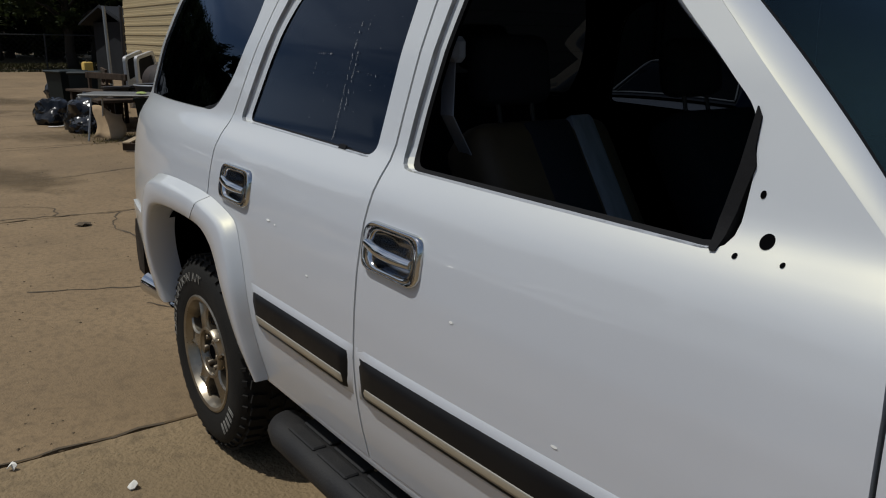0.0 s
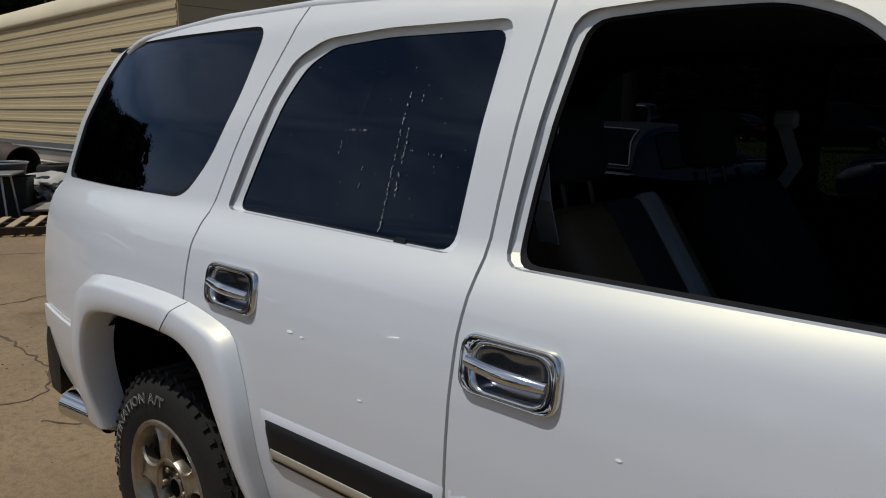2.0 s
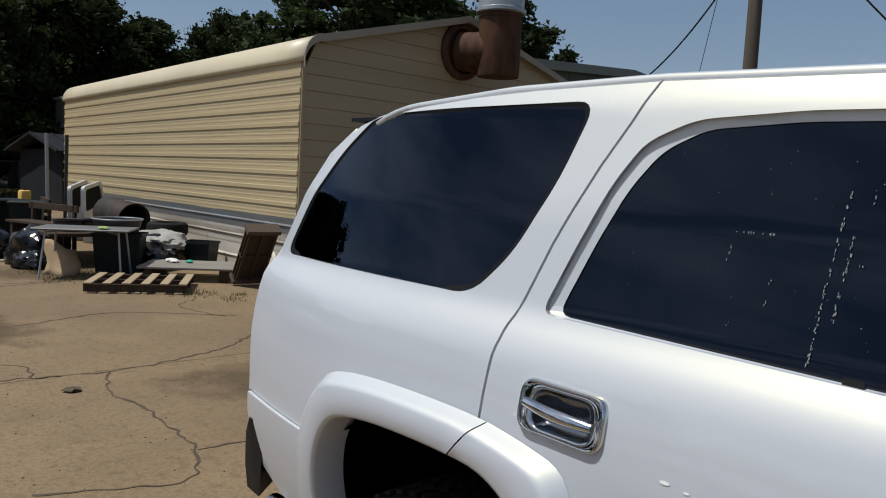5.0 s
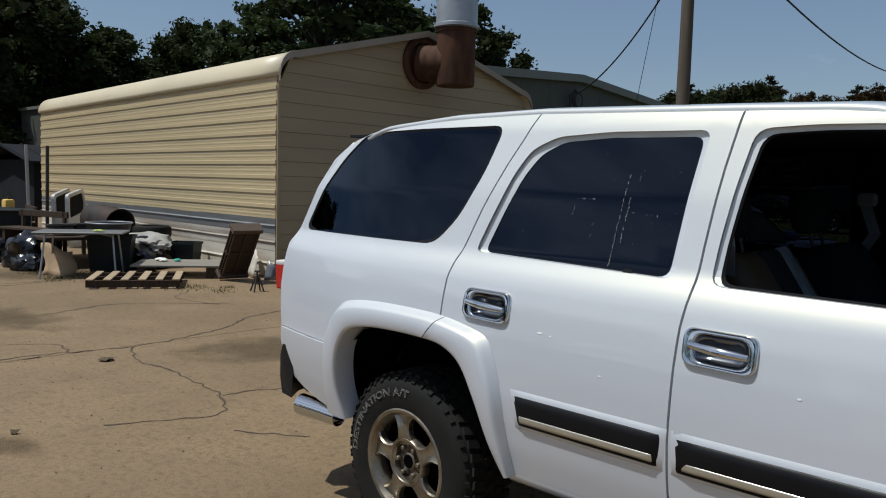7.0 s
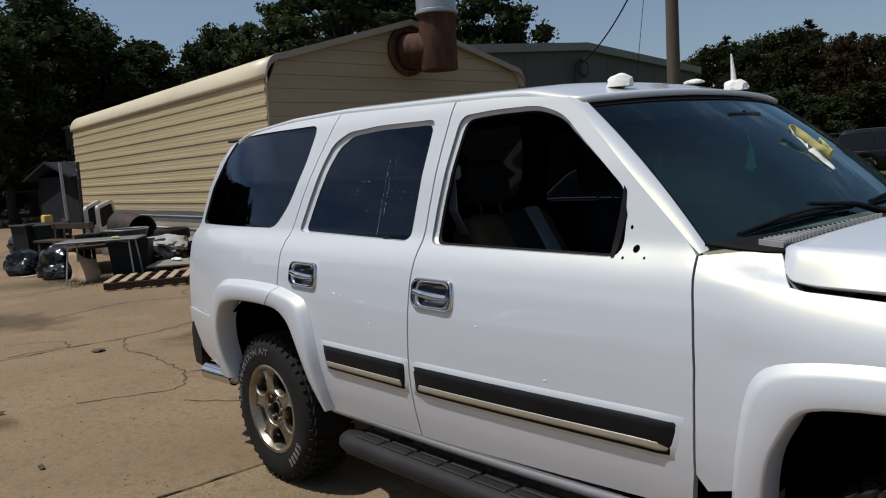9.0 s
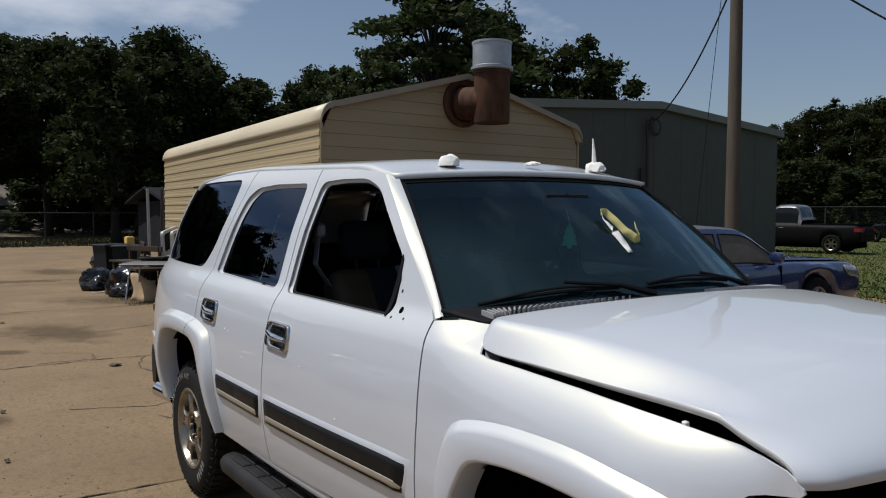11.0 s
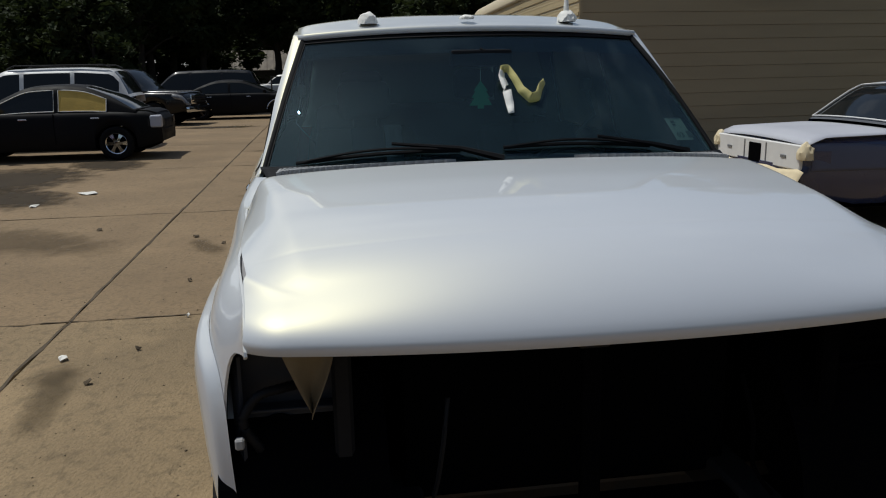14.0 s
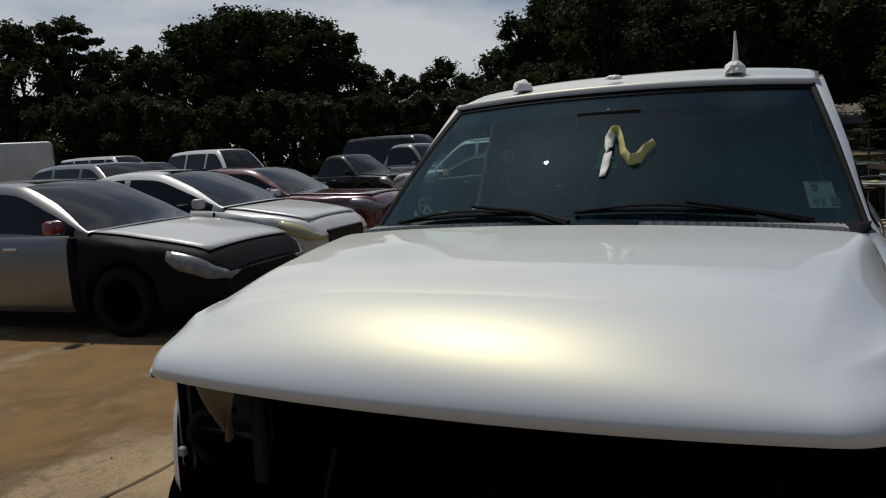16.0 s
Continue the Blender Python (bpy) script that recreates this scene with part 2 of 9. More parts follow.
WOOD_OLD = material("old_timber", (0.2, 0.14, 0.085), 0.85, vary=0.6, scale=8, second=(0.1, 0.07, 0.045), stretch=(1, 6, 6), bump=0.2, bump_scale=60, per_object=0.4)
WOOD_PALE = material("pale_pallet_wood", (0.42, 0.32, 0.20), 0.85, vary=0.6, scale=8, second=(0.22, 0.16, 0.10), stretch=(1, 6, 6), per_object=0.45)
WOOD_GREY = material("grey_weathered_planks", (0.26, 0.235, 0.195), 0.85, vary=0.6, scale=8, second=(0.15, 0.13, 0.105), stretch=(1, 6, 6), per_object=0.3)
WOOD_MID = material("brown_crate_wood", (0.105, 0.072, 0.046), 0.85, vary=0.6, scale=8, second=(0.06, 0.042, 0.028), stretch=(1, 6, 6), per_object=0.3)
WOOD_DARK = material("dark_pallet_wood", (0.045, 0.029, 0.019), 0.85, spec=0.25, vary=0.6, scale=8, second=(0.09, 0.065, 0.045), stretch=(6, 6, 1))
BLACK_BAG = material("black_bin_bag", (0.008, 0.008, 0.009), 0.2, spec=0.5, bump=0.9, bump_scale=11)
GREY_CLOTH = material("grey_tarp", (0.36, 0.345, 0.315), 0.8, vary=0.5, scale=6, bump=0.5, bump_scale=10)
CARD = material("cardboard", (0.40, 0.28, 0.16), 0.85, vary=0.5, scale=6)
TABLE_TOP = material("weathered_table_top", (0.15, 0.15, 0.145), 0.5, vary=0.5, scale=5)
DARK_STEEL = material("dark_steel", (0.05, 0.05, 0.052), 0.5, metal=0.6, vary=0.6, scale=9, second=(0.09, 0.06, 0.04))
DRUM_STEEL = material("burnt_drum_steel", (0.04, 0.035, 0.033), 0.7, metal=0.2, spec=0.3, vary=0.9, scale=3, second=(0.065, 0.038, 0.025), bump=0.2, bump_scale=40)
COOLER_RED = material("red_cooler_plastic", (0.55, 0.03, 0.02), 0.4, vary=0.2, scale=8)
WHITE_PLASTIC = material("white_plastic", (0.72, 0.71, 0.68), 0.45, vary=0.2, scale=8)
GREEN_TUB = material("dark_green_tub", (0.012, 0.018, 0.018), 0.55, spec=0.25, vary=0.4, scale=7)
FENCE_METAL = material("galvanised_fence", (0.3, 0.31, 0.31), 0.5, metal=0.6)
HOUSE_ROOF = material("old_tin_roof", (0.16, 0.135, 0.105), 0.6, metal=0.1, vary=0.8, scale=1.2, second=(0.035, 0.027, 0.022), stretch=(1.5, 0.6, 1))
HOUSE_WALL = material("house_siding", (0.07, 0.067, 0.06), 0.8, vary=0.4, scale=2)
PAPER_LITTER = material("paper_litter", (0.7, 0.68, 0.62), 0.8, vary=0.2, scale=20)


def glass(name, color, rough=0.0, through_amount=0.35, haze=None, sheen=(0.76, 0.89, 1.0)):
    """Tinted pane: mirror gloss over a see-through tint."""
    m = bpy.data.materials.new(name)
    m.use_nodes = True
    nt = m.node_tree
    nt.nodes.clear()
    out = nt.nodes.new("ShaderNodeOutputMaterial")
    mix = nt.nodes.new("ShaderNodeMixShader")
    clear = nt.nodes.new("ShaderNodeBsdfTransparent")
    gloss = nt.nodes.new("ShaderNodeBsdfGlossy")
    facing = nt.nodes.new("ShaderNodeLayerWeight")
    facing.inputs["Blend"].default_value = 0.5
    power = nt.nodes.new("ShaderNodeMath")
    power.operation = 'POWER'
    power.inputs[1].default_value = 5.0
    nt.links.new(facing.outputs["Facing"], power.inputs[0])
    fres = nt.nodes.new("ShaderNodeMath")
    fres.operation = 'MULTIPLY_ADD'
    fres.inputs[1].default_value, fres.inputs[2].default_value = 0.80, 0.042
    nt.links.new(power.outputs["Value"], fres.inputs[0])
    clear.inputs["Color"].default_value = (*[c * through_amount for c in color], 1)
    gloss.inputs["Roughness"].default_value = rough
    gloss.inputs["Color"].default_value = (*sheen, 1)
    nt.links.new(fres.outputs["Value"], mix.inputs["Fac"])
    nt.links.new(clear.outputs["BSDF"], mix.inputs[1])
    nt.links.new(gloss.outputs["BSDF"], mix.inputs[2])
    last = mix.outputs["Shader"]
    if haze:
        # thin uneven film of dirt, with the sky's teal reflection put into its colour
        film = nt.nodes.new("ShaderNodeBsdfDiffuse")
        film.inputs["Color"].default_value = (*haze[0], 1)
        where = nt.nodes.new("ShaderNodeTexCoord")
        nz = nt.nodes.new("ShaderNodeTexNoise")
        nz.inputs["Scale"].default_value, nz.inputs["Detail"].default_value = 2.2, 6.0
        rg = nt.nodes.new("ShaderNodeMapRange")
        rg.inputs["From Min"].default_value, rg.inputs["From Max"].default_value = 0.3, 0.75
        rg.inputs["To Min"].default_value, rg.inputs["To Max"].default_value = haze[1], haze[2]
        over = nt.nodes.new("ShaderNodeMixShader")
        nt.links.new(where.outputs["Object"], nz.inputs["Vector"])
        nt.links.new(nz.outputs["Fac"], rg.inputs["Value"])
        # strongest along the lower edge, where the bright reflection is put in
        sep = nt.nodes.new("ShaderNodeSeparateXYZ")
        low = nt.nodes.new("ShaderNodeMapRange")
        low.inputs["From Min"].default_value, low.inputs["From Max"].default_value = haze[3], haze[4]
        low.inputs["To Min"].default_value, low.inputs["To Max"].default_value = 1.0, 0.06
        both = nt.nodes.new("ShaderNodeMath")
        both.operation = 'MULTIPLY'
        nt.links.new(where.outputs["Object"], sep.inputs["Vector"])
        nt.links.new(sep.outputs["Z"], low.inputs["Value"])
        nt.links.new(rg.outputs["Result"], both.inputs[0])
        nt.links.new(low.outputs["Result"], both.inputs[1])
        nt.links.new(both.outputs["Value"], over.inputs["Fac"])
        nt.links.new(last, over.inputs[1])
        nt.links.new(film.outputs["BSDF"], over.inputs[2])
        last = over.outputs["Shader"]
    nt.links.new(last, out.inputs["Surface"])
    return m


GLASS_DARK = glass("dark_privacy_glass", (0.34, 0.44, 0.66), 0.0, 0.07, sheen=(0.54, 0.68, 0.94))
GLASS_GRIMY = glass("grimy_dark_glass", (0.5, 0.58, 0.7), 0.22, 0.07)
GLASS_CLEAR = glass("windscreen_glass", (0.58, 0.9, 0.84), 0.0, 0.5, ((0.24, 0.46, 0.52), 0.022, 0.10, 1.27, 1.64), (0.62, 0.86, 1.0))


def stain_material(name, color, strength=0.8):
    """A soft-edged blot: see-through towards its ragged rim, in the unit circle of its object."""
    m = material(name, color, 0.85, spec=0.2, vary=0.6, scale=4.0)
    nt = m.node_tree
    co = nt.nodes.new("ShaderNodeTexCoord")
    ln = nt.nodes.new("ShaderNodeVectorMath")
    ln.operation = 'LENGTH'
    nz = nt.nodes.new("ShaderNodeTexNoise")
    nz.inputs["Scale"].default_value, nz.inputs["Detail"].default_value = 3.6, 9.0
    geo = nt.nodes.new("ShaderNodeNewGeometry")
    mr = nt.nodes.new("ShaderNodeMapRange")
    mr.inputs["From Min"].default_value, mr.inputs["From Max"].default_value = 0.25, 1.0
    mr.inputs["To Min"].default_value, mr.inputs["To Max"].default_value = 0.55, -0.35
    ad = nt.nodes.new("ShaderNodeMath")
    ad.operation = 'ADD'
    fin = nt.nodes.new("ShaderNodeMapRange")
    fin.inputs["From Min"].default_value, fin.inputs["From Max"].default_value = 0.45, 0.95
    fin.inputs["To Max"].default_value = strength
    nt.links.new(co.outputs["Object"], ln.inputs[0])
    nt.links.new(geo.outputs["Position"], nz.inputs["Vector"])
    nt.links.new(ln.outputs["Value"], mr.inputs["Value"])
    nt.links.new(mr.outputs["Result"], ad.inputs[0])
    nt.links.new(nz.outputs["Fac"], ad.inputs[1])
    nt.links.new(ad.outputs["Value"], fin.inputs["Value"])
    nt.links.new(fin.outputs["Result"], nt.nodes["Principled BSDF"].inputs["Alpha"])
    return m


STAIN_OIL = stain_material("soft_oil_stain", (0.095, 0.070, 0.040), 0.38)
STAIN_RUST = stain_material("rust_brown_dust", (0.25, 0.145, 0.056), 0.75)
STAIN_DIRT = stain_material("soft_dirt_stain", (0.05, 0.036, 0.021), 0.9)


def leaf_material(name, color, second):
    m = material(name, color, 0.75, spec=0.15, vary=0.7, scale=0.35, second=second, per_object=0.25)
    nt = m.node_tree
    sh = nt.nodes["Principled BSDF"]
    tr = nt.nodes.new("ShaderNodeBsdfTranslucent")
    tr.inputs["Color"].default_value = (*[c * 1.3 for c in color], 1)
    mx = nt.nodes.new("ShaderNodeMixShader")
    mx.inputs["Fac"].default_value = 0.22
    nt.links.new(sh.outputs["BSDF"], mx.inputs[1])
    nt.links.new(tr.outputs["BSDF"], mx.inputs[2])
    nt.links.new(mx.outputs["Shader"], nt.nodes["Material Output"].inputs["Surface"])
    return m


LEAF_OAK = leaf_material("oak_leaves", (0.030, 0.041, 0.0125), (0.0105, 0.0155, 0.0052))
LEAF_PINE = leaf_material("pine_needles", (0.040, 0.058, 0.019), (0.017, 0.025, 0.0085))
LEAF_MOSS = leaf_material("moss_green_leaves", (0.029, 0.033, 0.009), (0.010, 0.013, 0.0035))
LEAF_RUSSET = leaf_material("russet_leaves", (0.045, 0.026, 0.009), (0.018, 0.013, 0.005))
LEAF_AUTUMN = leaf_material("turning_leaves", (0.03, 0.025, 0.0085), (0.014, 0.017, 0.006))


# ---- helpers ----
def mesh_object(name, verts, faces, mat, parent=None, label="", smooth=True, normals=None, m=None):
    me = bpy.data.meshes.new(name)
    me.from_pydata([tuple(v) for v in verts], [], faces)
    me.update()
    if mat:
        me.materials.append(mat)
    if smooth:
        me.polygons.foreach_set("use_smooth", [True] * len(me.polygons))
    if normals is not None:
        me.normals_split_custom_set(normals)
    ob = new(name, me)
    if parent is not None:
        ob.parent = parent
    if m is not None:
        ob.matrix_basis = m
    if label:
        tagged(ob, label)
    return ob


def part(name, bm, mat, parent=None, label="", smooth=False, sharp=35):
    """Links a bmesh as one mesh object under a thing or a part."""
    me = bpy.data.meshes.new(name)
    bm.normal_update()
    if smooth:
        lim = radians(sharp)
        for fc in bm.faces:
            fc.smooth = True
        for e in bm.edges:
            e.smooth = len(e.link_faces) == 2 and e.calc_face_angle(0) < lim
    bm.to_mesh(me)
    bm.free()
    me.materials.append(mat)
    ob = new(name, me)
    if parent is not None:
        ob.parent = parent
    if label:
        tagged(ob, label)
    return ob


def thing(name, label, category, m=None, group="", kind=""):
    ob = new(name)
    ob.empty_display_size = 0.2
    if m is not None:
        ob.matrix_basis = m
    return tagged(ob, label, category, group, kind)


def add_box(bm, lo, hi, bevel=0.0, m=None, seg=1):
    c = [(a + b) / 2 for a, b in zip(lo, hi)]
    s = [abs(b - a) for a, b in zip(lo, hi)]
    mat = Matrix.Translation(c) @ Matrix.Diagonal((*s, 1))
    r = bmesh.ops.create_cube(bm, size=1.0, matrix=mat)
    vs = r["verts"]
    if bevel:
        es = list({e for v in vs for e in v.link_edges})
        rb = bmesh.ops.bevel(bm, geom=es, offset=min(bevel, min(s) * 0.45), segments=seg, affect='EDGES', profile=0.5)
        vs = list({v for f in rb["faces"] for v in f.verts} | {v for v in vs if v.is_valid})
    if m is not None:
        bmesh.ops.transform(bm, matrix=m, verts=vs)
    return vs


def box_bm(lo, hi, bevel=0.0, m=None, seg=1):
    bm = bmesh.new()
    add_box(bm, lo, hi, bevel, m, seg)
    return bm


def add_loft(bm, rings, closed=True, caps=True):
    rows = [[bm.verts.new(p) for p in ring] for ring in rings]
    n = len(rows[0])
    for a, b in zip(rows, rows[1:]):
        for i in range(n if closed else n - 1):
            j = (i + 1) % n
            bm.faces.new((a[i], a[j], b[j], b[i]))
    if caps and closed:
        bm.faces.new(list(reversed(rows[0])))
        bm.faces.new(rows[-1])
    return rows


def add_tube(bm, pts, radius, sides=8, caps=True):
    pts = [Vector(p) for p in pts]
    radii = radius if isinstance(radius, (list, tuple)) else [radius] * len(pts)
    rings = []
    up = Vector((0, 0, 1))
    for i, p in enumerate(pts):
        d = (pts[min(i + 1, len(pts) - 1)] - pts[max(i - 1, 0)]).normalized()
        ref = up if abs(d.z) < 0.95 else Vector((1, 0, 0))
        a = d.cross(ref).normalized()
        b = a.cross(d)
        rings.append([p + radii[i] * (math.cos(2 * math.pi * k / sides) * a + math.sin(2 * math.pi * k / sides) * b) for k in range(sides)])
    add_loft(bm, rings, True, caps)


def tube_bm(pts, radius, sides=8):
    bm = bmesh.new()
    add_tube(bm, pts, radius, sides)
    return bm


def add_lathe(bm, profile, axis_m, seg=32):
    """profile: (radius, height) pairs turned round the local z axis of axis_m."""
    rings = [[axis_m @ Vector((r * math.cos(2 * math.pi * k / seg), r * math.sin(2 * math.pi * k / seg), h)) for k in range(seg)] for r, h in profile]
    rows = [[bm.verts.new(p) for p in ring] for ring in rings]
    for a, b in zip(rows, rows[1:]):
        for i in range(seg):
            j = (i + 1) % seg
            bm.faces.new((a[i], a[j], b[j], b[i]))
    return rows


def grid_mesh(name, fn, nu, nv, mat, parent=None, label="", thickness=0.0):
    """A smooth sheet from fn(u, v), u and v from 0 to 1; its thickness goes down the normal."""
    verts = [fn(i / nu, j / nv) for j in range(nv + 1) for i in range(nu + 1)]
    faces = [(j * (nu + 1) + i, j * (nu + 1) + i + 1, (j + 1) * (nu + 1) + i + 1, (j + 1) * (nu + 1) + i) for j in range(nv) for i in range(nu)]
    ob = mesh_object(name, verts, faces, mat, parent, label)
    if thickness:
        s = ob.modifiers.new("thickness", 'SOLIDIFY')
        s.thickness, s.offset = thickness, -1
    return ob


def smooth_line(pts, n):
    """n+1 points along a polyline, rounded by Catmull-Rom."""
    p = [np.array(q, float) for q in pts]
    p = [2 * p[0] - p[1]] + p + [2 * p[-1] - p[-2]]
    out = []
    segs = len(p) - 3
    for k in range(n + 1):
        t = k / n * segs
        i = min(int(t), segs - 1)
        u = t - i
        a, b, c, d = p[i], p[i + 1], p[i + 2], p[i + 3]
        out.append(0.5 * ((2 * b) + (c - a) * u + (2 * a - 5 * b + 4 * c - d) * u * u + (3 * b - a - 3 * c + d) * u ** 3))
    return out


def rounded(poly, r, seg=4):
    """A closed polygon of 2D points with its corners rounded by about r."""
    out = []
    n = len(poly)
    for i in range(n):
        a, b, c = (np.array(poly[(i + k) % n], float) for k in (-1, 0, 1))
        d1, d2 = a - b, c - b
        l1, l2 = np.linalg.norm(d1), np.linalg.norm(d2)
        q = min(r, l1 * 0.45, l2 * 0.45)
        s, e = b + d1 / l1 * q, b + d2 / l2 * q
        for k in range(seg + 1):
            u = k / seg
            out.append(tuple((1 - u) ** 2 * s + 2 * u * (1 - u) * b + u * u * e))
    return out


def inside(poly, x, y):
    hit = False
    n = len(poly)
    for i in range(n):
        (x1, y1), (x2, y2) = poly[i][:2], poly[(i + 1) % n][:2]
        if (y1 > y) != (y2 > y) and x < (x2 - x1) * (y - y1) / (y2 - y1) + x1:
            hit = not hit
    return hit

# ---- ground ----
def ground():
    bm = bmesh.new()
    n = 24
    vs = [[bm.verts.new((-900 + 1800 * i / n, -900 + 1800 * j / n, -0.06)) for i in range(n + 1)] for j in range(n + 1)]
    for j in range(n):
        for i in range(n):
            bm.faces.new((vs[j][i], vs[j][i + 1], vs[j + 1][i + 1], vs[j + 1][i]))
    tagged(part("ground", bm, EARTH), "bare earth and thin grass around the yard", "ground", kind="structure")


ground()
pavement = thing("pavement", "worn tan concrete yard cast in large slabs", "pavement", kind="structure")
X_CUTS = [-34, -28.5, -23.5, -19.2, -14.4, -9.45, -4.55, -0.27, 4.2, 8.7, 13.2]
Y_CUTS = [-26, -20, -14, -8.2, -2.34, 2.45, 7.2, 12.5]


def slab(x0, x1, y0, y1, mat):
    g = 0.007
    bm = box_bm((x0 + g, y0 + g, -0.12), (x1 - g, y1 - g, 0.0), 0.006)
    part("slab", bm, mat, pavement)


def band(name, line, width, mat, z=0.003, jitter=0.3, label="", category="", kind=""):
    """A thin uneven strip on the ground along a line."""
    pts = smooth_line([(x, y, 0) for x, y in line], 14 * (len(line) - 1))
    vs, fs = [], []
    for i, p in enumerate(pts):
        d = pts[min(i + 1, len(pts) - 1)] - pts[max(i - 1, 0)]
        d /= np.linalg.norm(d) + 1e-9
        nrm = np.array([-d[1], d[0], 0])
        off = nrm * (noise.noise(Vector(p) * 9.0) * 0.045)
        w = width * (0.45 + abs(noise.noise(Vector(p) * 5.0 + Vector((7, 3, 1)))) * 1.6)
        vs += [(*(p + off - nrm * w)[:2], z), (*(p + off + nrm * w)[:2], z)]
        if i:
            k = 2 * i
            fs.append((k - 2, k, k + 1, k - 1))
    ob = mesh_object(name, vs, fs, mat, pavement, label, smooth=False)
    return ob


def patch(name, cx, cy, rx, ry, mat, z=0.0025, turn=0.0):
    """A soft flat blot on the ground, a unit disc stretched to its size."""
    n = 28
    vs = [(0, 0, 0)] + [(math.cos(2 * math.pi * k / n), math.sin(2 * math.pi * k / n), 0) for k in range(n)]
    fs = [(0, 1 + k, 1 + (k + 1) % n) for k in range(n)]
    return mesh_object(name, vs, fs, mat, pavement, smooth=False, m=Matrix.Translation((cx, cy, z)) @ Matrix.Rotation(turn, 4, 'Z') @ Matrix.Diagonal((rx, ry, 1, 1)))


CRACKS = [
    ([(-4.65, -1.1), (-4.6, -0.55), (-4.5, -0.07), (-4.6, 0.45), (-4.85, 1.1), (-5.2, 1.5), (-5.4, 2.15)], 0.012),
    ([(-4.5, -0.07), (-3.95, -0.25), (-3.55, -0.2), (-2.9, -0.24), (-2.58, -0.27), (-2.2, -0.5), (-2.28, -0.8), (-2.43, -1.15)], 0.009),
    ([(-2.58, -0.27), (-2.55, 0.0), (-2.45, 0.2), (-2.3, 0.8)], 0.008),
    ([(-1.82, -0.62), (-1.64, -0.46), (-1.44, -0.33)], 0.008),
    ([(-5.3, -1.0), (-5.0, -0.55), (-4.6, -0.56)], 0.008),
    ([(-9.5, -2.2), (-9.3, -1.0), (-9.2, 0.1), (-9.5, 1.2)], 0.012),
    ([(-7.0, -1.6), (-6.6, -0.3), (-6.9, 0.8), (-6.2, 1.9)], 0.009),
    ([(-12.2, -2.3), (-12.0, -1.2), (-12.4, 0.4), (-12.0, 2.0)], 0.01),
    ([(-7.4, 2.0), (-7.0, 1.6), (-6.2, 1.75)], 0.008),
    ([(-2.95, 2.16), (-2.3, 2.05), (-1.75, 2.07), (-1.0, 2.09), (-0.5, 2.0), (-0.3, 2.1)], 0.010),
    ([(-0.31, 1.66), (-0.45, 1.95), (-1.0, 2.2), (-1.45, 2.45)], 0.008),
    ([(-19.0, -2.35), (-16.5, -2.33), (-14.0, -2.35), (-11.5, -2.33), (-9.0, -2.345), (-6.5, -2.335), (-4.0, -2.345), (-1.5, -2.335), (1.0, -2.345), (3.5, -2.335)], 0.011),
    ([(-4.55, -8.0), (-4.54, -6.0), (-4.56, -4.0), (-4.54, -2.4), (-4.56, -0.8)], 0.009),
    ([(-9.45, -6.0), (-9.44, -4.0), (-9.46, -2.0), (-9.44, 0.0), (-9.46, 2.0)], 0.010),
    ([(-14.4, -5.0), (-14.39, -2.3), (-14.41, 0.2), (-14.39, 1.4)], 0.012),
    ([(-0.27, -5.5), (-0.28, -4.0), (-0.265, -2.4), (-0.275, -1.0)], 0.009),
]


# ---- ribbed shed ----
SHED_A = Vector((-7.97, 3.74, 0))
SHED_DX = Vector((-11.85, 0.56, 0)).normalized()
SHED_DY = Vector((-0.03, 1.0, 0)).normalized()
SHED_L, SHED_W = 11.9, 6.25
SHED_EAVE, SHED_BEND, SHED_RIDGE = 3.12, 3.48, 4.2


def shed_at(u, v, z):
    return SHED_A + SHED_DX * u + SHED_DY * v + Vector((0, 0, z))


